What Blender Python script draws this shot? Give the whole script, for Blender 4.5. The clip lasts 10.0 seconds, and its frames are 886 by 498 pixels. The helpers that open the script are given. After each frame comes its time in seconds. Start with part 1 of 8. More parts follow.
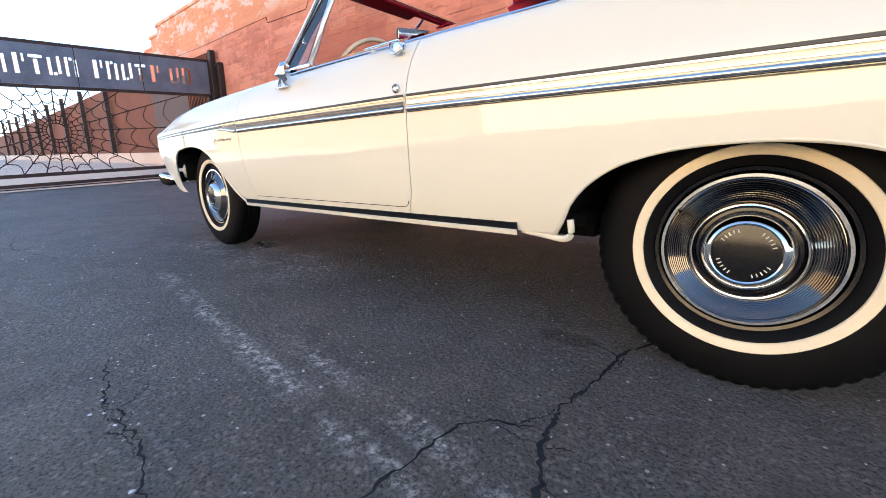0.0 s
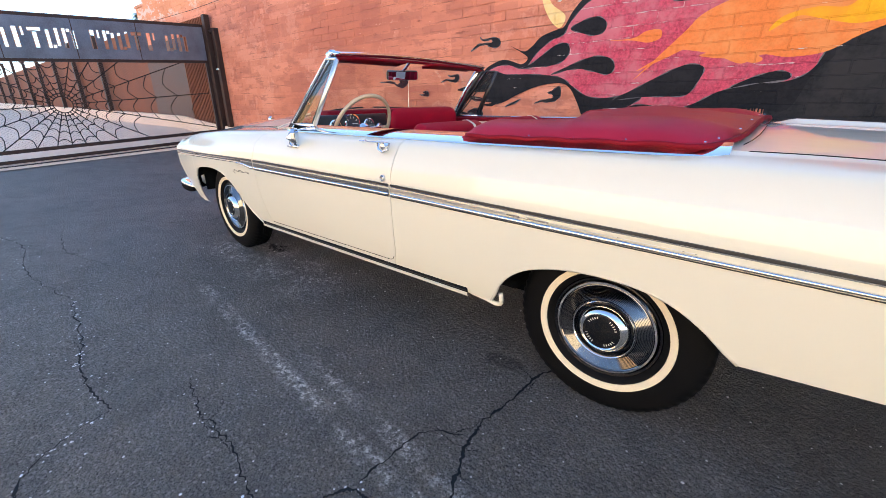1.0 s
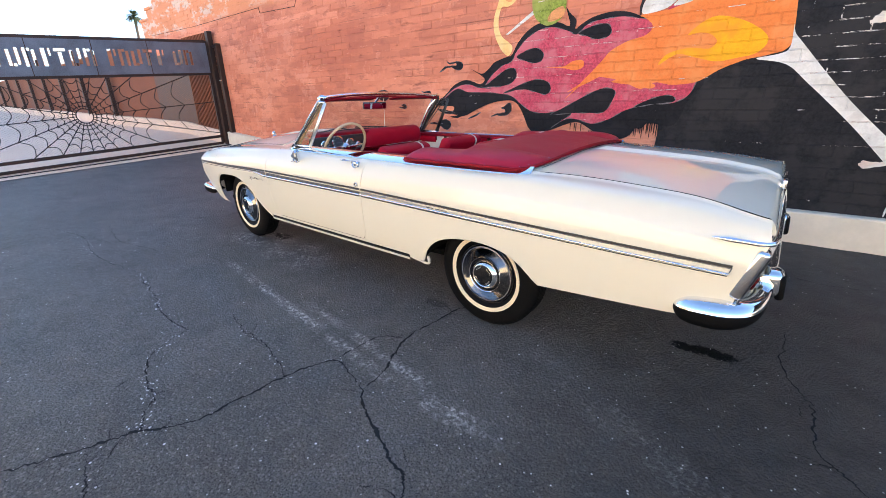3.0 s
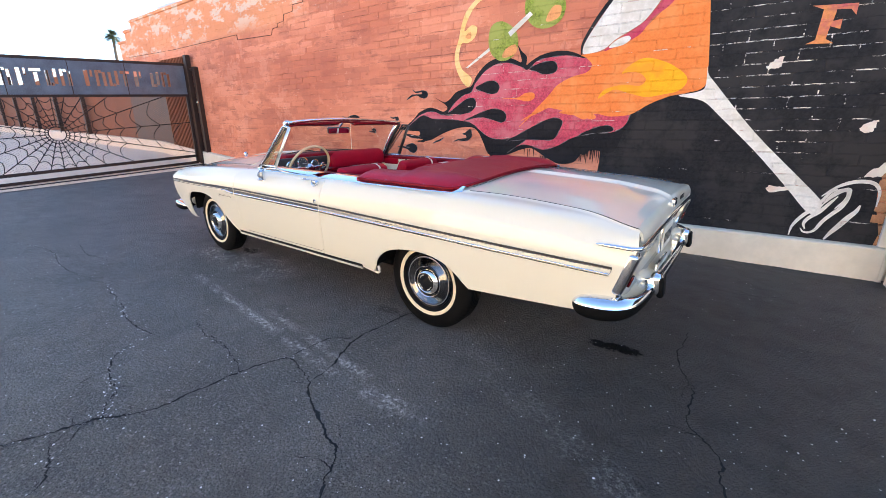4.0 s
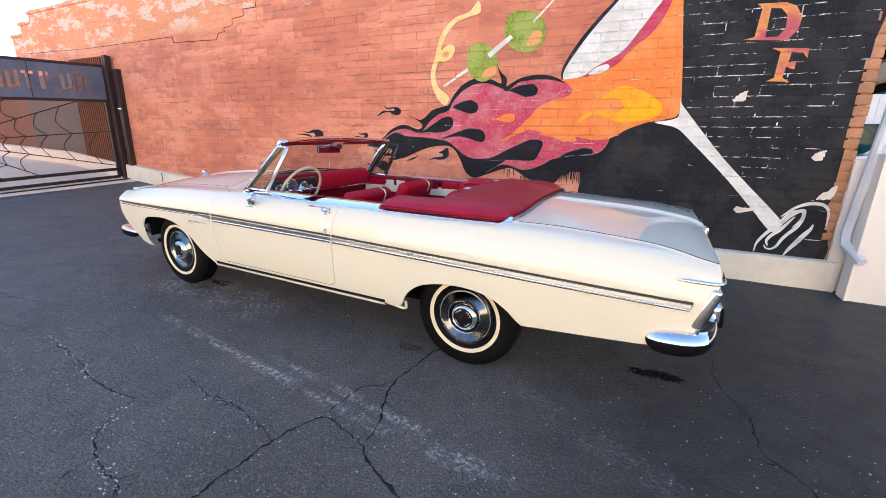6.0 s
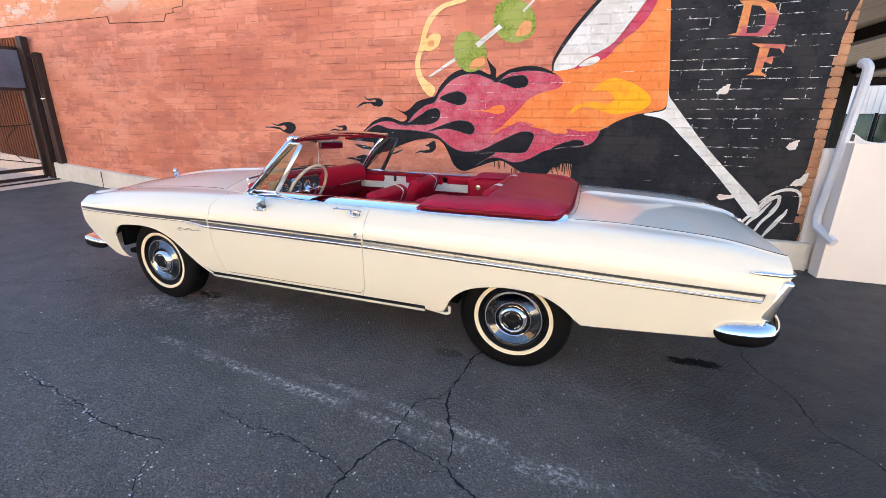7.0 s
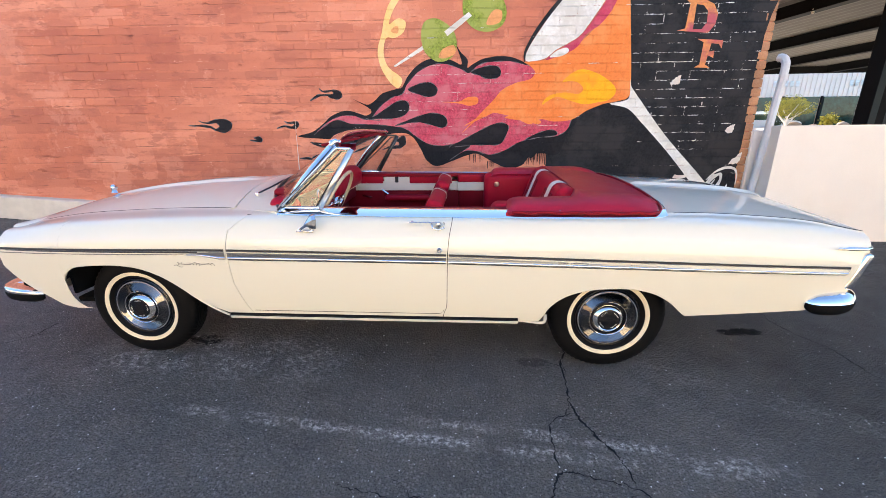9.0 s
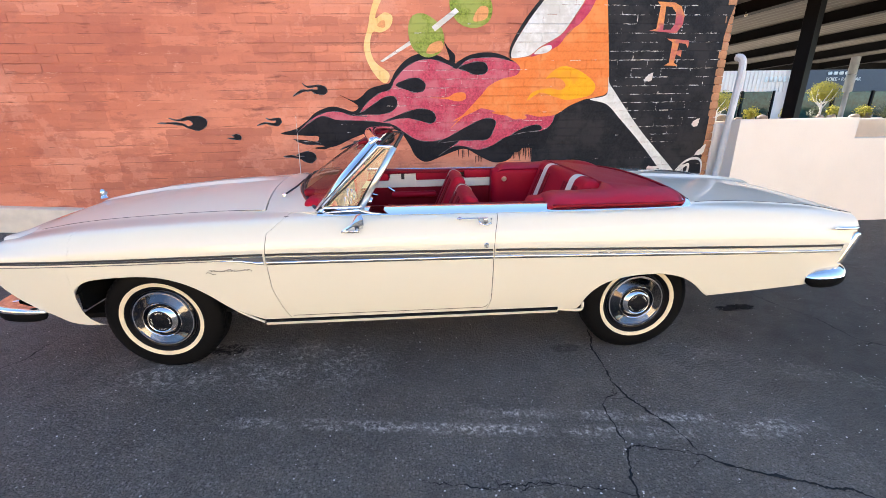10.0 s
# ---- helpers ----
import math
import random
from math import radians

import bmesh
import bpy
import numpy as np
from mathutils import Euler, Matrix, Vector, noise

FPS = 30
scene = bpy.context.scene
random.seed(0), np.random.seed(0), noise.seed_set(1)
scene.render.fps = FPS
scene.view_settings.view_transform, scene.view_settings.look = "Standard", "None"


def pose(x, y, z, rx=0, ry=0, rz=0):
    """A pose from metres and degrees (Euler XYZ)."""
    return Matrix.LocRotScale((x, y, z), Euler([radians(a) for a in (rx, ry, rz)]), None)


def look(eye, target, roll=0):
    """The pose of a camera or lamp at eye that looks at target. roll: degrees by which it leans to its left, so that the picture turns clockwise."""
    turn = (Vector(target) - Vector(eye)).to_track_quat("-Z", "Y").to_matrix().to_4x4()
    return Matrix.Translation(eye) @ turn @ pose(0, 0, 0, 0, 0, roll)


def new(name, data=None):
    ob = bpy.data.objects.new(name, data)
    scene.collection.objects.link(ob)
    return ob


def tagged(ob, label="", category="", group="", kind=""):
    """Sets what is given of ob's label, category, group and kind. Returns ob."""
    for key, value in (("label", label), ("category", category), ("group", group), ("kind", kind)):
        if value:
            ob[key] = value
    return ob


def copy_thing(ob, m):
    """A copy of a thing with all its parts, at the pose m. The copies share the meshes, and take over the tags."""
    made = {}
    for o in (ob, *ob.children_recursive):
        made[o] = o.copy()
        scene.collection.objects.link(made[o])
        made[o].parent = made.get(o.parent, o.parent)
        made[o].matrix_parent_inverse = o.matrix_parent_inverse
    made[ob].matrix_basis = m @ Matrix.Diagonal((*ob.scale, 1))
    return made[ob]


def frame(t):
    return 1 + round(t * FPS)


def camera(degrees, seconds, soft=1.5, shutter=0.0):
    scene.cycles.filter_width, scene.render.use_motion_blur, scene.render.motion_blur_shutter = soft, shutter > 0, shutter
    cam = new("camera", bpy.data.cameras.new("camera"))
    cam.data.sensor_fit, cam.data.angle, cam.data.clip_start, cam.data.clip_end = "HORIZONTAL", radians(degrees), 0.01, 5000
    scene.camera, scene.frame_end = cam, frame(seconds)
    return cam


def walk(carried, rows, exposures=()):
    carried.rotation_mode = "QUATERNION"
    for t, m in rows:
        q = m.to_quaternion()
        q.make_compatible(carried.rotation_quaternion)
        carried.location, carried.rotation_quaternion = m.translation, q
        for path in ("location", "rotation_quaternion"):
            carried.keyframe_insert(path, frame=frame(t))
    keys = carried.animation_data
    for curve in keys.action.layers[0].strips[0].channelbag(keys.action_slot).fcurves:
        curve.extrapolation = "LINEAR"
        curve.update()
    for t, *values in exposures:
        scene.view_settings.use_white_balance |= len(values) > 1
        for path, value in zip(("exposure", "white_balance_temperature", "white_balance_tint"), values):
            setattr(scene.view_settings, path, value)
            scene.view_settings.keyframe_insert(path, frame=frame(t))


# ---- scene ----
cam = camera(95.4, 10.0, soft=0.85)
PATH = [
    (0, (0.05, -1.953, 0.544), (-1.213, -0.455, 0.139), -0.8),
    (0.5, (0.173, -2.017, 0.807), (-1.065, -0.543, 0.263), -0.6),
    (1, (0.385, -2.163, 1.095), (-0.835, -0.72, 0.438), -0.4),
    (1.5, (0.629, -2.386, 1.265), (-0.584, -0.978, 0.527), -0.3),
    (2, (0.867, -2.508, 1.328), (-0.352, -1.116, 0.569), -0.7),
    (2.5, (1.052, -2.612, 1.312), (-0.164, -1.2, 0.584), -1.1),
    (3.8, (1.557, -2.796, 1.334), (0.396, -1.279, 0.741), -0.1),
    (4, (1.613, -2.803, 1.34), (0.467, -1.268, 0.764), 0.1),
    (4.5, (1.625, -2.839, 1.37), (0.52, -1.262, 0.832), 0.7),
    (5, (1.438, -2.897, 1.385), (0.391, -1.273, 0.872), 1.3),
    (5.5, (1.207, -2.932, 1.411), (0.236, -1.258, 0.907), 1.6),
    (6.8, (0.447, -3.077, 1.413), (-0.235, -1.278, 0.867), 0.9),
    (7, (0.334, -3.087, 1.431), (-0.3, -1.273, 0.876), 0.9),
    (7.5, (0.044, -3.06, 1.426), (-0.457, -1.212, 0.851), 0.2),
    (8, (-0.249, -3.085, 1.453), (-0.62, -1.209, 0.869), -0.2),
    (8.5, (-0.57, -3.108, 1.475), (-0.814, -1.213, 0.884), -0.6),
    (9, (-0.831, -3.065, 1.48), (-0.964, -1.162, 0.879), -0.7),
    (9.5, (-1.102, -3.078, 1.493), (-1.12, -1.175, 0.877), -0.8),
    (10, (-1.367, -3.098, 1.502), (-1.262, -1.202, 0.874), -1.0),
]
EXPOSURES = [(0, 2.46, 6850, 10), (1.2, 2.38, 6850, 10), (4.0, 2.42, 6850, 10), (5.0, 2.47, 6850, 10), (5.6, 2.45, 6850, 10), (7.0, 2.42, 6850, 10), (10, 2.40, 6850, 10)]
walk(cam, [(t, look(eye, target, roll)) for t, eye, target, roll in PATH], EXPOSURES)

# ---- world and sun: a low sun behind the brick building, the lot in its open shade ----
SUN_EL, SUN_AZ = 25.0, -12.0  # degrees above the horizon; degrees from +y towards +x
world = bpy.data.worlds.new("sky")
scene.world = world
world.use_nodes = True
wn = world.node_tree.nodes
sky = wn.new("ShaderNodeTexSky")
sky.sky_type = "NISHITA"
sky.sun_disc = False
sky.sun_elevation = radians(SUN_EL)
sky.sun_rotation = radians(SUN_AZ)
sky.air_density, sky.dust_density, sky.ozone_density = 0.80, 0.0, 2.5
world.node_tree.links.new(sky.outputs[0], wn["Background"].inputs[0])
wn["Background"].inputs[1].default_value = 0.124
sun = new("sun", bpy.data.lights.new("sun", "SUN"))
sun.data.energy, sun.data.angle, sun.data.color = 5.0, radians(0.6), (1.0, 0.93, 0.82)
sd = Vector((math.sin(radians(SUN_AZ)) * math.cos(radians(SUN_EL)), math.cos(radians(SUN_AZ)) * math.cos(radians(SUN_EL)), math.sin(radians(SUN_EL))))
sun.matrix_world = look(sd * 60, (0, 0, 0))


# ---- materials ----
def node_mat(name):
    m = bpy.data.materials.new(name)
    m.use_nodes = True
    nt = m.node_tree
    return m, nt, nt.nodes, nt.links, nt.nodes["Principled BSDF"]


def noise_tex(nodes, links, scale, detail=4.0, rough=0.55, vec=None):
    n = nodes.new("ShaderNodeTexNoise")
    n.inputs["Scale"].default_value, n.inputs["Detail"].default_value, n.inputs["Roughness"].default_value = scale, detail, rough
    if vec is not None:
        links.new(vec, n.inputs["Vector"])
    return n.outputs["Fac"]


def ramp(nodes, links, fac, lo, hi):
    r = nodes.new("ShaderNodeMapRange")
    r.interpolation_type = "SMOOTHSTEP"
    r.inputs["From Min"].default_value, r.inputs["From Max"].default_value = lo, hi
    links.new(fac, r.inputs["Value"])
    return r.outputs["Result"]


def mix(nodes, links, fac, a, b):
    n = nodes.new("ShaderNodeMix")
    n.data_type = "RGBA"
    for sock, v in ((n.inputs[0], fac), (n.inputs[6], a), (n.inputs[7], b)):
        if isinstance(v, bpy.types.NodeSocket):
            links.new(v, sock)
        elif isinstance(v, tuple):
            sock.default_value = (*v[:3], 1)
        else:
            sock.default_value = v
    return n.outputs[2]


def calc(nodes, links, op, a, b=0.0, c=0.0):
    n = nodes.new("ShaderNodeMath")
    n.operation = op
    for sock, v in zip(n.inputs, (a, b, c)):
        if isinstance(v, bpy.types.NodeSocket):
            links.new(v, sock)
        else:
            sock.default_value = v
    return n.outputs[0]


def bumped(nodes, links, bsdf, height, strength, dist=0.01):
    b = nodes.new("ShaderNodeBump")
    b.inputs["Strength"].default_value, b.inputs["Distance"].default_value = strength, dist
    links.new(height, b.inputs["Height"])
    links.new(b.outputs[0], bsdf.inputs["Normal"])


def simple(name, color, rough=0.5, metal=0.0, var=0.12, scale=6.0, fine=120.0, bump=0.1, coat=0.0, spec=0.5, rvar=0.1):
    """A plain surface with variation at two scales, some uneven gloss and fine relief."""
    m, nt, nodes, links, bsdf = node_mat(name)
    geo = nodes.new("ShaderNodeNewGeometry").outputs["Position"]
    a = noise_tex(nodes, links, scale, 3, 0.6, geo)
    b = noise_tex(nodes, links, fine, 4, 0.6, geo)
    both = calc(nodes, links, "MULTIPLY_ADD", b, 0.4, calc(nodes, links, "MULTIPLY", a, 0.6))
    lo, hi = tuple(c * (1 - var) for c in color), tuple(min(1.0, c * (1 + var)) for c in color)
    links.new(mix(nodes, links, ramp(nodes, links, both, 0.3, 0.7), lo, hi), bsdf.inputs["Base Color"])
    rr = nodes.new("ShaderNodeMapRange")
    rr.inputs["To Min"].default_value, rr.inputs["To Max"].default_value = max(0.0, rough - rvar * rough), min(1.0, rough + rvar * rough)
    links.new(a, rr.inputs["Value"])
    links.new(rr.outputs[0], bsdf.inputs["Roughness"])
    bsdf.inputs["Metallic"].default_value = metal
    bsdf.inputs["Coat Weight"].default_value = coat
    bsdf.inputs["Coat Roughness"].default_value = 0.04
    bsdf.inputs["Specular IOR Level"].default_value = spec
    if bump:
        bumped(nodes, links, bsdf, b, bump, 0.004)
    return m


M = {}
M["chrome"] = simple("chrome", (0.82, 0.83, 0.84), 0.05, 1.0, 0.04, 8, 60, 0.0)
M["alu"] = simple("brushed_aluminium", (0.62, 0.62, 0.62), 0.28, 1.0, 0.08, 8, 200, 0.05)
M["bright_bar"] = simple("satin_stainless", (0.86, 0.84, 0.78), 0.30, 1.0, 0.05, 8, 120, 0.02)
M["steel_dark"] = simple("dark_trim_paint", (0.02, 0.02, 0.022), 0.35, 0, 0.2)
M["black"] = simple("black_gloss", (0.006, 0.006, 0.007), 0.18, 0, 0.2, 10, 90, 0.0)
M["rubber"] = simple("tyre_rubber", (0.0040, 0.0040, 0.0044), 0.6, 0, 0.25, 14, 160, 0.15, spec=0.09)
M["cover"] = simple("bright_wheel_cover", (0.185, 0.185, 0.19), 0.08, 1.0, 0.06, 8, 90, 0.0)
M["whitewall"] = simple("whitewall_rubber", (0.74, 0.63, 0.45), 0.6, 0, 0.06, 14, 120, 0.05)
M["well"] = simple("wheel_well_undercoat", (0.006, 0.006, 0.006), 0.9, 0, 0.3, 20, 150, 0.3, spec=0.1)
M["vinyl"] = simple("red_vinyl", (0.37, 0.004, 0.020), 0.5, 0, 0.14, 5, 260, 0.14, spec=0.15)
M["vinyl_dark"] = simple("dark_red_vinyl", (0.21, 0.003, 0.011), 0.55, 0, 0.15, 5, 260, 0.15, spec=0.15)
M["boot"] = simple("red_boot_vinyl", (0.33, 0.006, 0.026), 0.42, 0, 0.14, 4, 320, 0.2, spec=0.3)
M["carpet"] = simple("red_carpet", (0.13, 0.006, 0.012), 0.95, 0, 0.3, 9, 400, 0.5)
M["ivory"] = simple("ivory_vinyl", (0.72, 0.66, 0.55), 0.45, 0, 0.06, 6, 260, 0.1)
M["wheel_ivory"] = simple("ivory_plastic", (0.66, 0.50, 0.31), 0.3, 0, 0.08, 8, 90, 0.0, coat=0.5)
M["lens_red"] = simple("red_lens", (0.09, 0.004, 0.004), 0.10, 0, 0.1, 20, 80, 0.0, coat=1.0)
M["kerb"] = simple("painted_kerb_concrete", (0.68, 0.61, 0.50), 0.8, 0, 0.11, 1.6, 9, 0.05)
M["facade"] = simple("warm_tan_stucco", (0.76, 0.595, 0.385), 0.9, 0, 0.08, 0.6, 60, 0.3)
M["facade_brown"] = simple("brown_stucco", (0.30, 0.19, 0.10), 0.9, 0, 0.1, 0.6, 60, 0.3)
M["stucco"] = simple("pale_pink_stucco", (0.80, 0.70, 0.60), 0.9, 0, 0.05, 1.2, 150, 0.4)
M["pavement"] = simple("pale_concrete", (0.80, 0.60, 0.45), 0.9, 0, 0.1, 0.8, 40, 0.3)
M["slab"] = simple("parking_concrete", (0.46, 0.41, 0.36), 0.9, 0, 0.12, 0.8, 40, 0.3)
M["gate_brown"] = simple("rusty_brown_steel", (0.040, 0.018, 0.013), 0.6, 0.3, 0.35, 5, 90, 0.25)
M["gate_plate"] = simple("weathered_steel_plate", (0.12, 0.132, 0.17), 0.45, 0.25, 0.35, 2.5, 60, 0.15)
M["wire"] = simple("rusty_wire", (0.26, 0.12, 0.075), 0.5, 0.4, 0.15)
M["white_paint"] = simple("white_metal_paint", (0.74, 0.73, 0.72), 0.5, 0, 0.07, 5, 80, 0.05)
M["black_steel"] = simple("black_steel_beam", (0.005, 0.005, 0.0055), 0.55, 0.0, 0.25, spec=0.12)
M["corrugated"] = simple("corrugated_roof_sheet", (0.15, 0.14, 0.125), 0.6, 0.0, 0.15, 3, 60, 0.1)
M["shop"] = simple("shop_metal_siding", (0.80, 0.66, 0.56), 0.6, 0, 0.08, 1, 30, 0.1)
M["shop_dark"] = simple("dark_shop_fascia", (0.022, 0.027, 0.042), 0.5, 0, 0.15)
M["shop_glass"] = simple("shop_window_glass", (0.008, 0.034, 0.030), 0.08, 0, 0.8, 0.9, 6, 0.0, spec=0.22)
M["leaf"] = simple("yellow_green_leaf", (0.33, 0.29, 0.045), 0.8, 0, 0.4, 8, 60, 0.1, spec=0.08)
M["leaf_dark"] = simple("palm_leaf", (0.05, 0.07, 0.03), 0.6, 0, 0.3, 4, 60, 0.1)
M["bark"] = simple("palm_bark", (0.17, 0.12, 0.085), 0.9, 0, 0.3, 4, 40, 0.5)
M["rock"] = simple("desert_rock", (0.34, 0.26, 0.20), 0.9, 0, 0.25, 3, 40, 0.5)
M["car_white"] = simple("white_car_paint", (0.75, 0.75, 0.74), 0.3, 0, 0.03, coat=1.0, bump=0)
M["silver"] = simple("silver_car_paint", (0.35, 0.37, 0.40), 0.3, 0.4, 0.05, coat=1.0, bump=0)
M["spear_grey"] = simple("grey_spear_enamel", (0.105, 0.105, 0.11), 0.35, 0, 0.1, 8, 90, 0.0)
M["pipe_paint"] = simple("weathered_pipe_paint", (0.58, 0.57, 0.57), 0.6, 0, 0.12, 3, 60, 0.1)
M["script"] = simple("dark_metal_script", (0.03, 0.028, 0.026), 0.3, 0.8, 0.1)
M["dial"] = simple("dial_face", (0.05, 0.06, 0.07), 0.3, 0, 0.2)
M["dark_glass"] = simple("mirror_backing", (0.03, 0.025, 0.025), 0.3, 0, 0.2)
M["zinc"] = simple("galvanised_pole", (0.30, 0.32, 0.34), 0.5, 0.2, 0.15, 4, 60, 0.1)
M["roof_unit"] = simple("roof_unit_metal", (0.5, 0.5, 0.5), 0.5, 0.3, 0.1)


def car_paint():
    """Old cream enamel: a clear coat, a breath of colour drift and faint orange peel."""
    m, nt, nodes, links, bsdf = node_mat("cream_car_paint")
    geo = nodes.new("ShaderNodeNewGeometry").outputs["Position"]
    drift = noise_tex(nodes, links, 0.9, 1, 0.4, geo)
    links.new(mix(nodes, links, drift, (0.690, 0.648, 0.525), (0.705, 0.662, 0.540)), bsdf.inputs["Base Color"])
    bsdf.inputs["Roughness"].default_value = 0.45
    bsdf.inputs["Specular IOR Level"].default_value = 0.2
    bsdf.inputs["Coat Weight"].default_value = 1.0
    bsdf.inputs["Coat IOR"].default_value = 1.68
    bsdf.inputs["Coat Roughness"].default_value = 0.018
    peel = noise_tex(nodes, links, 7.0, 2, 0.5, geo)
    b = nodes.new("ShaderNodeBump")
    b.inputs["Strength"].default_value, b.inputs["Distance"].default_value = 0.12, 0.006
    links.new(peel, b.inputs["Height"])
    links.new(b.outputs[0], bsdf.inputs["Coat Normal"])
    return m


M["cream"] = car_paint()


def mirror_glass():
    m, nt, nodes, links, bsdf = node_mat("mirror_glass")
    bsdf.inputs["Metallic"].default_value = 1.0
    bsdf.inputs["Roughness"].default_value = 0.02
    bsdf.inputs["Base Color"].default_value = (0.85, 0.85, 0.86, 1)
    return m


def window_glass(name, tint, gloss=0.085):
    """Thin clear glass: mostly straight through, with a Fresnel gloss."""
    m, nt, nodes, links, bsdf = node_mat(name)
    nodes.remove(bsdf)
    t = nodes.new("ShaderNodeBsdfTransparent")
    t.inputs[0].default_value = (*tint, 1)
    g = nodes.new("ShaderNodeBsdfGlossy")
    g.inputs["Roughness"].default_value = 0.02
    lw = nodes.new("ShaderNodeLayerWeight")
    lw.inputs[0].default_value = 0.5
    f = calc(nodes, links, "MULTIPLY_ADD", calc(nodes, links, "POWER", lw.outputs["Facing"], 5.0), 0.98 - gloss, gloss)
    mx = nodes.new("ShaderNodeMixShader")
    links.new(f, mx.inputs[0])
    links.new(t.outputs[0], mx.inputs[1])
    links.new(g.outputs[0], mx.inputs[2])
    links.new(mx.outputs[0], nodes["Material Output"].inputs[0])
    return m


M["mirror"] = mirror_glass()
M["glass"] = window_glass("windscreen_glass", (0.93, 0.95, 0.94))
M["vent_glass"] = window_glass("vent_window_glass", (0.80, 0.82, 0.80), 0.10)

COURSE, BLOCK, Z0 = 0.102, 0.40, 0.30  # slump block courses of the wall


def masonry_vec(nodes, links):
    geo = nodes.new("ShaderNodeNewGeometry").outputs["Position"]
    sep = nodes.new("ShaderNodeSeparateXYZ")
    links.new(geo, sep.inputs[0])
    com = nodes.new("ShaderNodeCombineXYZ")
    links.new(calc(nodes, links, "ADD", sep.outputs[0], 40.0), com.inputs[0])
    links.new(calc(nodes, links, "ADD", sep.outputs[2], 40 * COURSE - Z0), com.inputs[1])
    return geo, sep, com.outputs[0]


def joint_mask(nodes, links, vec, mortar):
    # uneven joints: the lookup is nudged by noise
    nz = nodes.new("ShaderNodeTexNoise")
    nz.inputs["Scale"].default_value, nz.inputs["Detail"].default_value = 7.0, 3.0
    links.new(vec, nz.inputs["Vector"])
    off = nodes.new("ShaderNodeVectorMath")
    off.operation = "MULTIPLY_ADD"
    links.new(nz.outputs["Color"], off.inputs[0])
    off.inputs[1].default_value, off.inputs[2].default_value = (0.012, 0.012, 0), (-0.006, -0.006, 0)
    add = nodes.new("ShaderNodeVectorMath")
    links.new(off.outputs[0], add.inputs[0])
    links.new(vec, add.inputs[1])
    br = nodes.new("ShaderNodeTexBrick")
    br.inputs["Scale"].default_value = 1.0
    br.inputs["Mortar Size"].default_value = mortar
    br.inputs["Mortar Smooth"].default_value = 0.3
    br.inputs["Brick Width"].default_value, br.inputs["Row Height"].default_value = BLOCK, COURSE
    links.new(add.outputs[0], br.inputs["Vector"])
    return br.outputs["Fac"]


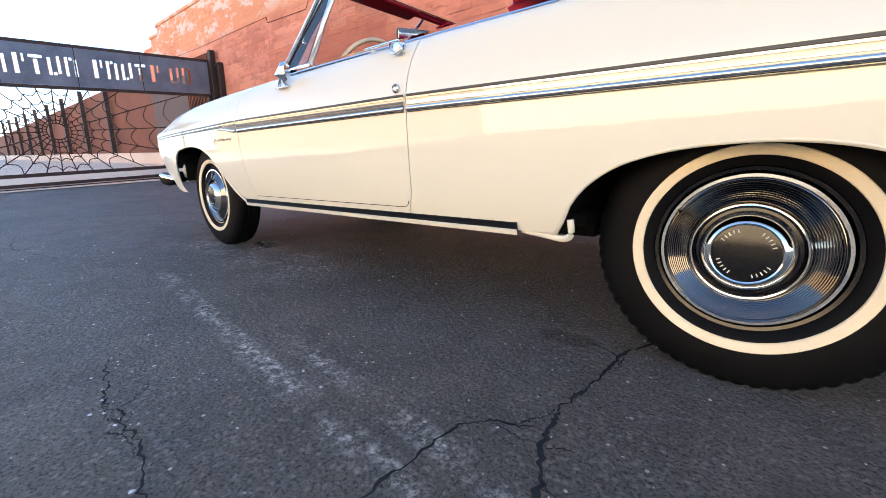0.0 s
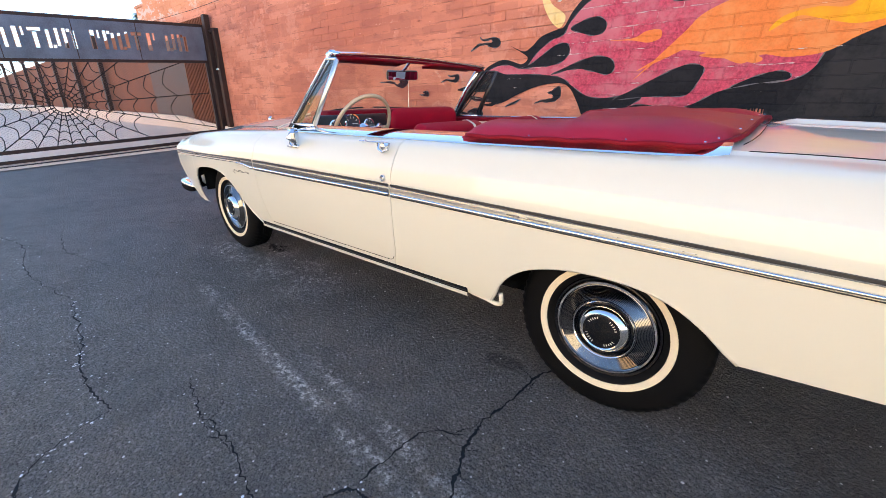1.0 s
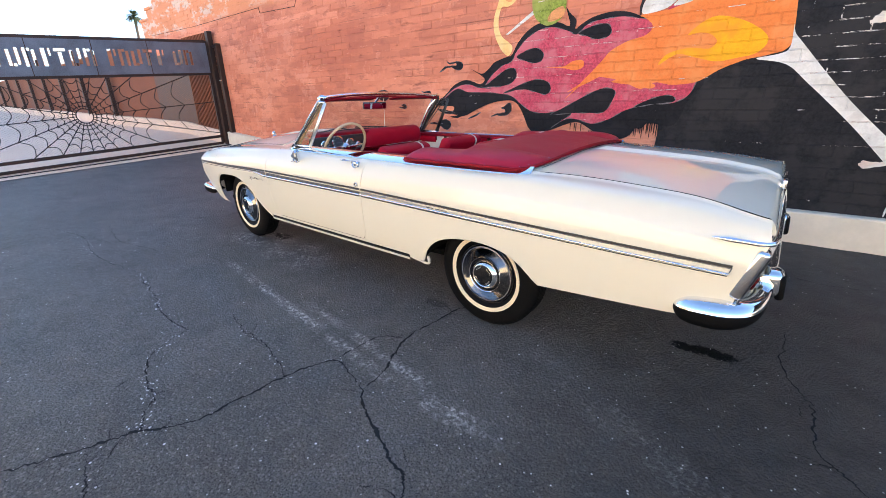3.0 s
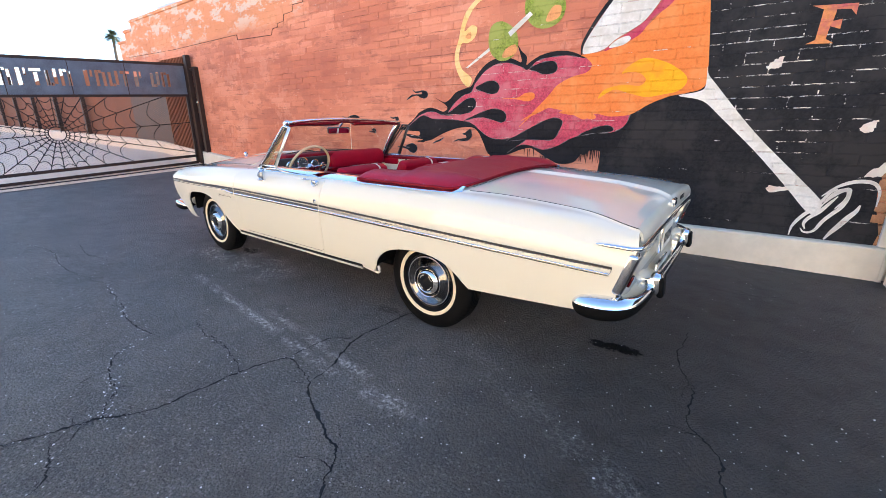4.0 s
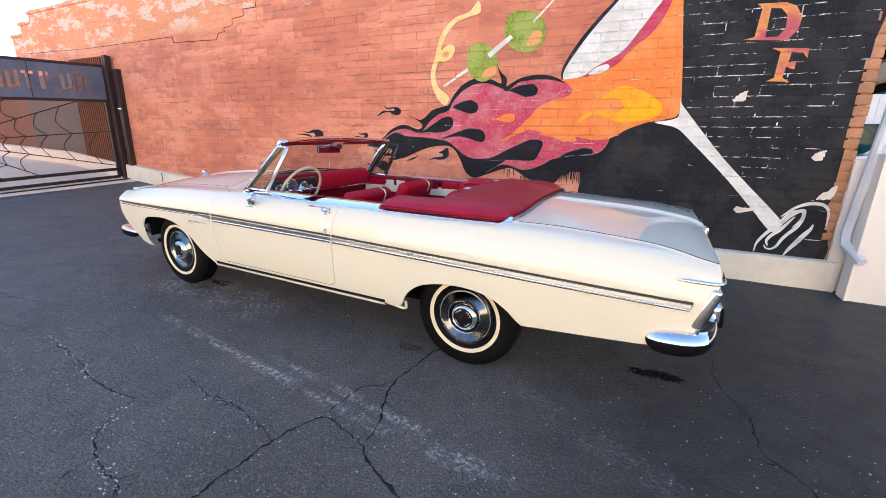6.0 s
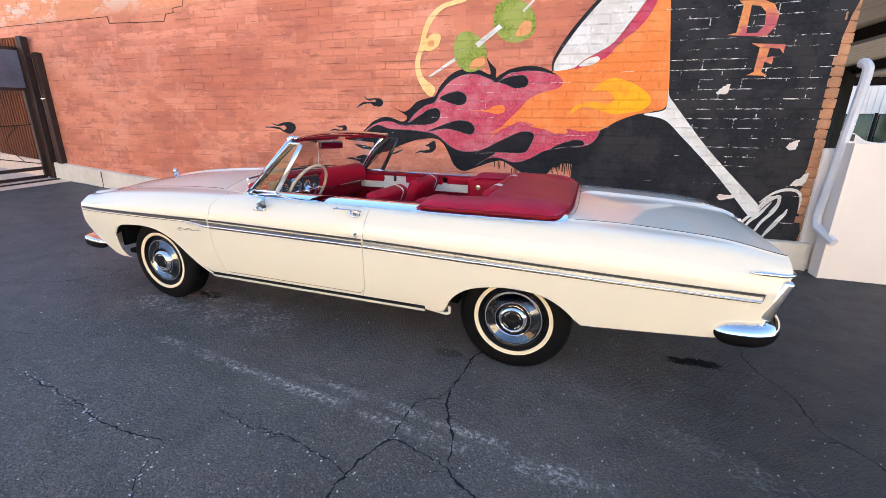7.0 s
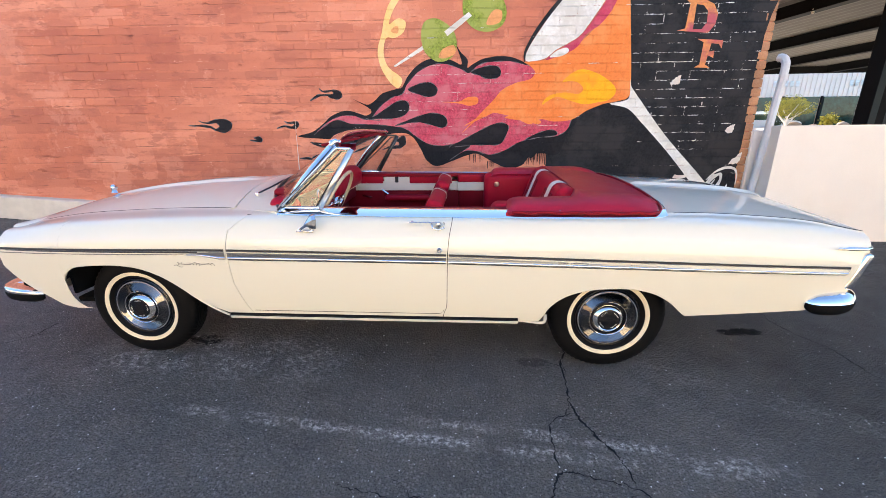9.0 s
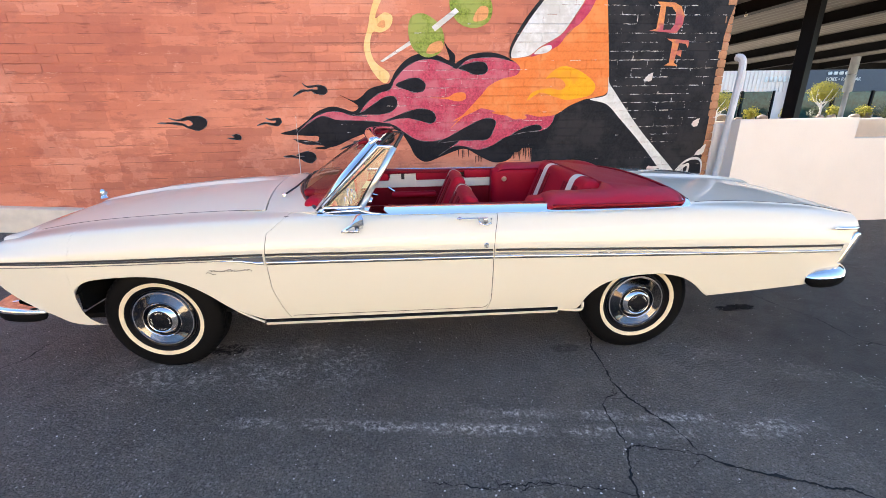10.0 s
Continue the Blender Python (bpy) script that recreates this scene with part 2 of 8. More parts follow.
def mural_paint(name, color, chips=0.5, second=None, var=0.1, chip_color=(0.72, 0.65, 0.59), focus=None):
    """Brushed wall paint over block courses, worn off along the joints in places."""
    m, nt, nodes, links, bsdf = node_mat(name)
    geo, sep, vec = masonry_vec(nodes, links)
    joint = joint_mask(nodes, links, vec, 0.006)
    big = noise_tex(nodes, links, 1.3, 4, 0.6, geo)
    fine = noise_tex(nodes, links, 38, 5, 0.7, geo)
    lo, hi = tuple(c * (1 - var) for c in color), tuple(min(1, c * (1 + var)) for c in color)
    col = mix(nodes, links, ramp(nodes, links, fine, 0.3, 0.7), lo, hi)
    if second:
        col = mix(nodes, links, ramp(nodes, links, noise_tex(nodes, links, 3.2, 5, 0.65, geo), 0.42, 0.62), col, second)
    st = nodes.new("ShaderNodeMapping")
    st.inputs["Scale"].default_value = (1.0, 1.0, 3.0)
    links.new(geo, st.inputs[0])
    worn = noise_tex(nodes, links, 2.4, 6, 0.7, st.outputs[0])
    if focus:
        fu = calc(nodes, links, "DIVIDE", calc(nodes, links, "SUBTRACT", sep.outputs[0], focus[0]), focus[2])
        fv = calc(nodes, links, "DIVIDE", calc(nodes, links, "SUBTRACT", sep.outputs[2], focus[1]), focus[3])
        fd = calc(nodes, links, "ADD", calc(nodes, links, "MULTIPLY", fu, fu), calc(nodes, links, "MULTIPLY", fv, fv))
        worn = calc(nodes, links, "MULTIPLY_ADD", ramp(nodes, links, fd, 1.4, 0.25), 0.105, worn)
    fray = ramp(nodes, links, noise_tex(nodes, links, 13, 6, 0.85, st.outputs[0]), 0.48, 0.54)
    zc = calc(nodes, links, "MULTIPLY_ADD", noise_tex(nodes, links, 3.0, 5, 0.7, geo), 0.16, calc(nodes, links, "DIVIDE", calc(nodes, links, "SUBTRACT", sep.outputs[2], Z0 + 0.008), COURSE))
    bed = ramp(nodes, links, calc(nodes, links, "ABSOLUTE", calc(nodes, links, "SUBTRACT", calc(nodes, links, "FRACT", calc(nodes, links, "ADD", zc, 40.0)), 0.5)), 0.448, 0.475)
    chip = calc(nodes, links, "MULTIPLY", bed, ramp(nodes, links, worn, 0.71 - 0.16 * chips, 0.73 - 0.16 * chips))
    head = calc(nodes, links, "MULTIPLY", ramp(nodes, links, joint, 0.30, 0.6), ramp(nodes, links, worn, 0.75 - 0.16 * chips, 0.77 - 0.16 * chips))
    chip = calc(nodes, links, "MULTIPLY", calc(nodes, links, "MAXIMUM", chip, head), fray)
    flake = ramp(nodes, links, noise_tex(nodes, links, 5.5, 7, 0.8, st.outputs[0]), 0.79 - 0.06 * chips, 0.80 - 0.06 * chips)
    col = mix(nodes, links, calc(nodes, links, "MAXIMUM", chip, flake), col, chip_color)
    links.new(col, bsdf.inputs["Base Color"])
    bsdf.inputs["Roughness"].default_value = 0.8
    bsdf.inputs["Specular IOR Level"].default_value = 0.15
    h = calc(nodes, links, "MULTIPLY_ADD", fine, 0.25, calc(nodes, links, "MULTIPLY", joint, -1.0))
    h = calc(nodes, links, "ADD", h, calc(nodes, links, "MULTIPLY", big, 0.3))
    bumped(nodes, links, bsdf, h, 0.9, 0.008)
    return m


M["m_black"] = mural_paint("mural_black", (0.018, 0.018, 0.0205), 0.78, (0.033, 0.031, 0.032), 0.3, (0.80, 0.73, 0.66), focus=(1.75, 2.2, 0.85, 1.15))
M["m_flame"] = mural_paint("mural_flame_black", (0.013, 0.013, 0.0155), 0.5, (0.021, 0.020, 0.023), 0.25)
M["m_grey"] = mural_paint("mural_grey_line", (0.16, 0.15, 0.155), 0.3, (0.08, 0.075, 0.08), 0.3)
M["m_pink"] = mural_paint("mural_pink", (0.50, 0.065, 0.105), 1.35, (0.56, 0.15, 0.18), 0.34, (0.66, 0.45, 0.42))
M["m_rose"] = mural_paint("mural_rose", (0.50, 0.05, 0.10), 0.3, (0.55, 0.10, 0.14), 0.15)
M["m_orange"] = mural_paint("mural_orange", (0.78, 0.21, 0.055), 0.8, (0.80, 0.27, 0.085), 0.1)
M["m_yellow"] = mural_paint("mural_yellow", (0.88, 0.40, 0.02), 0.1, (0.85, 0.32, 0.03), 0.08)
M["m_white"] = mural_paint("mural_white", (0.74, 0.71, 0.66), 1.15, (0.60, 0.56, 0.50), 0.08, (0.50, 0.36, 0.30))
M["m_green"] = mural_paint("mural_green", (0.22, 0.28, 0.045), 0.8, (0.33, 0.36, 0.09), 0.5)
M["m_cream"] = mural_paint("mural_cream", (0.80, 0.53, 0.20), 0.2, (0.82, 0.60, 0.28), 0.08)
M["m_peach"] = mural_paint("mural_peach", (0.72, 0.32, 0.13), 0.2, None, 0.1)
M["m_letter"] = mural_paint("mural_letter", (0.66, 0.25, 0.09), 0.3, (0.46, 0.10, 0.12), 0.15)
M["m_flake"] = mural_paint("bare_plaster", (0.68, 0.52, 0.44), 0.0, (0.72, 0.66, 0.58), 0.1)


def wall_paint(name, per_piece):
    """Old brick-red paint on slump block: pale and dark clouds, pink worn patches, white peeling under the parapet."""
    m, nt, nodes, links, bsdf = node_mat(name)
    geo, sep, vec = masonry_vec(nodes, links)
    st = nodes.new("ShaderNodeMapping")
    st.inputs["Scale"].default_value = (0.6, 1.0, 1.5)
    links.new(geo, st.inputs[0])
    big = noise_tex(nodes, links, 0.55, 5, 0.6, st.outputs[0])
    mid = noise_tex(nodes, links, 2.4, 6, 0.65, st.outputs[0])
    # repainted areas that stop at block edges, a few courses high
    wob = nodes.new("ShaderNodeVectorMath")
    wob.operation = "MULTIPLY_ADD"
    wn_ = nodes.new("ShaderNodeTexNoise")
    wn_.inputs["Scale"].default_value, wn_.inputs["Detail"].default_value = 9.0, 4.0
    links.new(vec, wn_.inputs["Vector"])
    links.new(wn_.outputs["Color"], wob.inputs[0])
    wob.inputs[1].default_value = (0.10, 0.05, 0)
    links.new(vec, wob.inputs[2])
    areas = None
    for w, h, k in ((1.25, 3 * COURSE, 0.6), (BLOCK, COURSE, 0.4)):
        cells = nodes.new("ShaderNodeTexBrick")
        cells.inputs["Scale"].default_value, cells.inputs["Mortar Size"].default_value = 1.0, 0.0
        cells.inputs["Brick Width"].default_value, cells.inputs["Row Height"].default_value = w, h
        cells.inputs["Color1"].default_value, cells.inputs["Color2"].default_value = (0, 0, 0, 1), (1, 1, 1, 1)
        links.new(wob.outputs[0], cells.inputs["Vector"])
        v = calc(nodes, links, "MULTIPLY", cells.outputs["Color"], k)
        areas = v if areas is None else calc(nodes, links, "ADD", areas, v)
    fine = noise_tex(nodes, links, 42, 5, 0.7, geo)
    col = mix(nodes, links, ramp(nodes, links, big, 0.35, 0.68), (0.53, 0.155, 0.085), (0.70, 0.255, 0.150))
    col = mix(nodes, links, calc(nodes, links, "MULTIPLY", ramp(nodes, links, areas, 0.45, 0.90), 0.60), col, (0.38, 0.108, 0.068))
    col = mix(nodes, links, calc(nodes, links, "MULTIPLY", ramp(nodes, links, areas, 0.42, 0.08), 0.50), col, (0.80, 0.33, 0.21))
    col = mix(nodes, links, calc(nodes, links, "MULTIPLY", ramp(nodes, links, mid, 0.52, 0.62), 0.5), col, (0.40, 0.112, 0.068))
    col = mix(nodes, links, calc(nodes, links, "MULTIPLY", ramp(nodes, links, noise_tex(nodes, links, 1.6, 5, 0.7, geo), 0.56, 0.61), 0.26), col, (0.82, 0.39, 0.27))
    blot = ramp(nodes, links, noise_tex(nodes, links, 4.2, 8, 0.72, st.outputs[0]), 0.575, 0.605)
    col = mix(nodes, links, calc(nodes, links, "MULTIPLY", blot, 0.5), col, (0.36, 0.105, 0.068))
    chipped = ramp(nodes, links, noise_tex(nodes, links, 7.5, 8, 0.78, st.outputs[0]), 0.635, 0.655)
    col = mix(nodes, links, calc(nodes, links, "MULTIPLY", chipped, 0.5), col, (0.86, 0.46, 0.33))
    col = mix(nodes, links, calc(nodes, links, "MULTIPLY", ramp(nodes, links, fine, 0.52, 0.75), 0.25), col, (0.32, 0.09, 0.05))
    if per_piece:
        rnd = nodes.new("ShaderNodeObjectInfo").outputs["Random"]
    else:
        rnd = nodes.new("ShaderNodeNewGeometry").outputs["Random Per Island"]
    col = mix(nodes, links, calc(nodes, links, "MULTIPLY", rnd, 0.16), col, (0.78, 0.28, 0.15))
    dm = nodes.new("ShaderNodeMapping")
    dm.inputs["Scale"].default_value = (1.2, 1.0, 9.0)
    links.new(geo, dm.inputs[0])
    drag = ramp(nodes, links, noise_tex(nodes, links, 2.6, 6, 0.75, dm.outputs[0]), 0.60, 0.72)
    col = mix(nodes, links, calc(nodes, links, "MULTIPLY", drag, 0.25), col, (0.30, 0.085, 0.055))
    # dirt in the open bed joints, and pale paint knocked off along them
    zc = calc(nodes, links, "MULTIPLY_ADD", noise_tex(nodes, links, 4.0, 4, 0.7, geo), 0.14, calc(nodes, links, "DIVIDE", calc(nodes, links, "SUBTRACT", sep.outputs[2], Z0 + 0.007), COURSE))
    off = calc(nodes, links, "ABSOLUTE", calc(nodes, links, "SUBTRACT", calc(nodes, links, "FRACT", calc(nodes, links, "ADD", zc, 40.0)), 0.5))
    open_bed = ramp(nodes, links, noise_tex(nodes, links, 1.5, 6, 0.75, dm.outputs[0]), 0.51, 0.60)
    col = mix(nodes, links, calc(nodes, links, "MULTIPLY", calc(nodes, links, "MULTIPLY", ramp(nodes, links, off, 0.455, 0.482), open_bed), 0.75), col, (0.16, 0.05, 0.035))
    rubbed = ramp(nodes, links, noise_tex(nodes, links, 2.2, 7, 0.8, dm.outputs[0]), 0.60, 0.66)
    col = mix(nodes, links, calc(nodes, links, "MULTIPLY", calc(nodes, links, "MULTIPLY", ramp(nodes, links, off, 0.40, 0.44), rubbed), 0.6), col, (0.84, 0.50, 0.36))
    # white peeling, only high up and towards the old end of the wall
    up = ramp(nodes, links, calc(nodes, links, "MULTIPLY_ADD", sep.outputs[0], -0.035, sep.outputs[2]), 3.36, 3.80)
    old = ramp(nodes, links, sep.outputs[0], -4.6, -6.4)
    col = mix(nodes, links, calc(nodes, links, "MULTIPLY", calc(nodes, links, "MULTIPLY", old, ramp(nodes, links, sep.outputs[2], 3.05, 3.35)), 0.6), col, (0.74, 0.30, 0.13))
    peel = ramp(nodes, links, calc(nodes, links, "MULTIPLY_ADD", old, 0.05, noise_tex(nodes, links, 2.6, 8, 0.76, st.outputs[0])), 0.56, 0.60)
    peel = calc(nodes, links, "MULTIPLY", peel, up)
    tiny = ramp(nodes, links, noise_tex(nodes, links, 3.6, 6, 0.78, geo), 0.715, 0.725)
    tiny = calc(nodes, links, "MULTIPLY", tiny, ramp(nodes, links, sep.outputs[2], 1.2, 3.4))
    col = mix(nodes, links, calc(nodes, links, "MAXIMUM", peel, tiny), col, (0.66, 0.48, 0.38))
    links.new(col, bsdf.inputs["Base Color"])
    bsdf.inputs["Roughness"].default_value = 0.8
    h = calc(nodes, links, "ADD", calc(nodes, links, "MULTIPLY", fine, 0.5), calc(nodes, links, "MULTIPLY", mid, 0.8))
    h = calc(nodes, links, "SUBTRACT", h, calc(nodes, links, "MULTIPLY", drag, 0.5))
    bumped(nodes, links, bsdf, h, 1.0, 0.014)
    return m


M["wall"] = wall_paint("brick_red_wall_paint", False)
M["wall_piece"] = wall_paint("brick_red_block_paint", True)
M["raw_block"] = simple("unpainted_burnt_block", (0.42, 0.20, 0.10), 0.85, 0, 0.3, 3.5, 70, 0.6)
M["panel_brown"] = simple("dark_brown_panel_paint", (0.085, 0.030, 0.014), 0.6, 0, 0.2, 1.1, 60, 0.15)
# the far wall's shade is mixed into this dark brown base colour
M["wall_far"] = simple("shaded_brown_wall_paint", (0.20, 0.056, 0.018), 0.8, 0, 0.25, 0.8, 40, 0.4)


def asphalt():
    m, nt, nodes, links, bsdf = node_mat("asphalt")
    geo = nodes.new("ShaderNodeNewGeometry").outputs["Position"]
    sep = nodes.new("ShaderNodeSeparateXYZ")
    links.new(geo, sep.inputs[0])
    big = noise_tex(nodes, links, 0.5, 5, 0.6, geo)
    mid = noise_tex(nodes, links, 5, 6, 0.7, geo)
    fine = noise_tex(nodes, links, 130, 5, 0.75, geo)
    vor = nodes.new("ShaderNodeTexVoronoi")
    vor.inputs["Scale"].default_value = 105
    links.new(geo, vor.inputs["Vector"])
    vor2 = nodes.new("ShaderNodeTexVoronoi")
    vor2.inputs["Scale"].default_value = 26
    links.new(geo, vor2.inputs["Vector"])
    col = mix(nodes, links, ramp(nodes, links, big, 0.3, 0.7), (0.102, 0.094, 0.084), (0.166, 0.152, 0.136))
    col = mix(nodes, links, calc(nodes, links, "MULTIPLY", ramp(nodes, links, mid, 0.42, 0.72), 0.5), col, (0.090, 0.086, 0.084))
    grain = noise_tex(nodes, links, 48, 8, 0.92, geo)
    col = mix(nodes, links, calc(nodes, links, "MULTIPLY", ramp(nodes, links, grain, 0.52, 0.62), 0.9), col, (0.30, 0.29, 0.28))
    col = mix(nodes, links, calc(nodes, links, "MULTIPLY", ramp(nodes, links, fine, 0.50, 0.40), 0.95), col, (0.012, 0.011, 0.010))
    tops = nodes.new("ShaderNodeTexVoronoi")
    tops.inputs["Scale"].default_value = 62
    links.new(geo, tops.inputs["Vector"])
    chance = nodes.new("ShaderNodeSeparateColor")
    links.new(tops.outputs["Color"], chance.inputs[0])
    lit = calc(nodes, links, "MULTIPLY", ramp(nodes, links, tops.outputs["Distance"], 0.5, 0.2), ramp(nodes, links, chance.outputs[0], 0.40, 0.9))
    col = mix(nodes, links, calc(nodes, links, "MULTIPLY", lit, 0.5), col, (0.34, 0.32, 0.30))
    patch = noise_tex(nodes, links, 1.7, 5, 0.65, geo)
    col = mix(nodes, links, calc(nodes, links, "MULTIPLY", ramp(nodes, links, patch, 0.52, 0.66), 0.40), col, (0.070, 0.066, 0.062))
    # the surface darkens towards +x behind the parked car, fading out below y -1.9
    darker_rear = calc(nodes, links, "ADD", sep.outputs[0], calc(nodes, links, "MULTIPLY_ADD", big, 1.6, -0.8))
    darker_rear = calc(nodes, links, "MULTIPLY", ramp(nodes, links, darker_rear, 0.3, 1.5), ramp(nodes, links, sep.outputs[1], -3.2, -1.9))
    col = mix(nodes, links, calc(nodes, links, "MULTIPLY", darker_rear, 0.80), col, (0.042, 0.038, 0.034))
    # oil spots
    soaked = None
    for cx, cy, rx, ry, k in ((1.17, -0.31, 0.12, 0.055, 0.97), (-2.69, -0.63, 0.12, 0.07, 0.92), (-0.43, -0.78, 0.10, 0.05, 0.4), (1.05, -0.33, 0.09, 0.045, 0.97)):
        u = calc(nodes, links, "DIVIDE", calc(nodes, links, "SUBTRACT", sep.outputs[0], cx), rx)
        v = calc(nodes, links, "DIVIDE", calc(nodes, links, "SUBTRACT", sep.outputs[1], cy), ry)
        rad = calc(nodes, links, "ADD", calc(nodes, links, "ADD", calc(nodes, links, "MULTIPLY", u, u), calc(nodes, links, "MULTIPLY", v, v)), calc(nodes, links, "MULTIPLY_ADD", noise_tex(nodes, links, 22, 6, 0.8, geo), 5.0, -2.4))
        spot = calc(nodes, links, "MULTIPLY", ramp(nodes, links, rad, 1.2, 0.8), k)
        col = mix(nodes, links, spot, col, (0.004, 0.004, 0.004))
        soaked = spot if soaked is None else calc(nodes, links, "MAXIMUM", soaked, spot)
    # single pale stones
    stone = calc(nodes, links, "LESS_THAN", vor2.outputs["Distance"], 0.11)
    pick = calc(nodes, links, "GREATER_THAN", noise_tex(nodes, links, 17, 2, 0.6, geo), 0.57)
    col = mix(nodes, links, calc(nodes, links, "MULTIPLY", stone, pick), col, (0.62, 0.61, 0.60))
    # pale scuffed bands: y = a + b x, between two ends
    grit = ramp(nodes, links, noise_tex(nodes, links, 34, 6, 0.88, geo), 0.47, 0.60)
    grit = calc(nodes, links, "MULTIPLY", grit, ramp(nodes, links, noise_tex(nodes, links, 4.5, 5, 0.75, geo), 0.38, 0.62))
    total = None
    for a, b, w, x0, x1, s in ((-1.585, -0.108, 0.055, -2.6, 0.15, 1.1), (-1.475, -0.120, 0.052, -1.3, 0.45, 1.0), (-1.50, -0.16, 0.085, -0.1, 0.6, 0.8), (-0.70, -0.50, 0.15, 0.1, 2.4, 0.34), (-1.55, -0.05, 0.09, -0.1, 0.75, 1.3), (-0.82, 0.0, 0.36, -3.5, -1.5, 0.85)):
        d = calc(nodes, links, "ABSOLUTE", calc(nodes, links, "SUBTRACT", sep.outputs[1], calc(nodes, links, "MULTIPLY_ADD", sep.outputs[0], b, a)))
        k = calc(nodes, links, "SUBTRACT", 1.0, ramp(nodes, links, d, 0.2 * w, w))
        k = calc(nodes, links, "MULTIPLY", k, ramp(nodes, links, sep.outputs[0], x0, x0 + 0.4))
        k = calc(nodes, links, "MULTIPLY", k, calc(nodes, links, "SUBTRACT", 1.0, ramp(nodes, links, sep.outputs[0], x1 - 0.4, x1)))
        k = calc(nodes, links, "MULTIPLY", k, s)
        total = k if total is None else calc(nodes, links, "MAXIMUM", total, k)
    col = mix(nodes, links, calc(nodes, links, "MULTIPLY", total, grit), col, (0.66, 0.64, 0.60))
    links.new(col, bsdf.inputs["Base Color"])
    rr = nodes.new("ShaderNodeMapRange")
    rr.inputs["To Min"].default_value, rr.inputs["To Max"].default_value = 0.46, 0.66
    links.new(mid, rr.inputs["Value"])
    links.new(rr.outputs[0], bsdf.inputs["Roughness"])
    dull = calc(nodes, links, "MULTIPLY_ADD", darker_rear, 0.16, calc(nodes, links, "MULTIPLY", ramp(nodes, links, mid, 0.40, 0.66), 0.16))
    gloss = calc(nodes, links, "SUBTRACT", 0.60, dull)
    links.new(calc(nodes, links, "MULTIPLY", gloss, calc(nodes, links, "MULTIPLY_ADD", soaked, -0.9, 1.0)), bsdf.inputs["Specular IOR Level"])
    h = calc(nodes, links, "ADD", calc(nodes, links, "MULTIPLY", vor.outputs["Distance"], -0.7), calc(nodes, links, "MULTIPLY", fine, 0.8))
    h = calc(nodes, links, "ADD", h, calc(nodes, links, "MULTIPLY", grain, 1.1))
    lump = nodes.new("ShaderNodeTexVoronoi")
    lump.inputs["Scale"].default_value = 52
    links.new(geo, lump.inputs["Vector"])
    h = calc(nodes, links, "ADD", h, calc(nodes, links, "MULTIPLY", lump.outputs["Distance"], -0.9))
    bumped(nodes, links, bsdf, h, 1.0, 0.013)
    return m


M["asphalt"] = asphalt()
M["grit"] = simple("pale_stone_chips", (0.82, 0.80, 0.77), 0.8, 0, 0.3, 40, 200, 0.1)
M["crack"] = simple("crack_dark", (0.012, 0.012, 0.013), 0.95, 0, 0.3, 20, 90, 0.2)


# ---- mesh helpers ----
def finish(bm, smooth=True):
    me = bpy.data.meshes.new("mesh")
    bm.normal_update()
    bm.to_mesh(me)
    bm.free()
    if smooth:
        me.polygons.foreach_set("use_smooth", [True] * len(me.polygons))
    return me


def part(name, bm, material, parent=None, label="", smooth=True, sharp=0.6):
    me = finish(bm, smooth) if isinstance(bm, bmesh.types.BMesh) else bm
    if smooth and sharp:
        me.set_sharp_from_angle(angle=sharp)
    if material is not None and not me.materials:
        me.materials.append(M[material])
    ob = new(name, me)
    ob.parent = parent
    if label:
        tagged(ob, label)
    return ob


def empty(name, parent=None, m=None):
    ob = new(name)
    ob.parent = parent
    if m is not None:
        ob.matrix_basis = m
    return ob


def from_arrays(verts, faces):
    me = bpy.data.meshes.new("mesh")
    me.from_pydata([tuple(v) for v in verts], [], faces)
    me.polygons.foreach_set("use_smooth", [True] * len(me.polygons))
    me.update()
    return me


def grid_mesh(pts, flip=False, close_u=False, close_v=False):
    """pts: array (n, m, 3)."""
    n, m = len(pts), len(pts[0])
    verts = [tuple(p) for row in pts for p in row]
    faces = []
    for i in range(n if close_u else n - 1):
        for j in range(m if close_v else m - 1):
            a, b = i * m + j, i * m + (j + 1) % m
            c, d = ((i + 1) % n) * m + (j + 1) % m, ((i + 1) % n) * m + j
            faces.append((a, d, c, b) if flip else (a, b, c, d))
    return from_arrays(verts, faces)


def box(size, at=(0, 0, 0), bevel=0.0, seg=2, rot=None, bm=None):
    bm = bm or bmesh.new()
    r = bmesh.ops.create_cube(bm, size=1)
    m = Matrix.Translation(at) @ (rot if rot is not None else Matrix()) @ Matrix.Diagonal((*size, 1))
    bmesh.ops.transform(bm, matrix=m, verts=r["verts"])
    if bevel:
        edges = list({e for v in r["verts"] for e in v.link_edges})
        bmesh.ops.bevel(bm, geom=edges, offset=bevel, segments=seg, profile=0.5, affect="EDGES")
    return bm


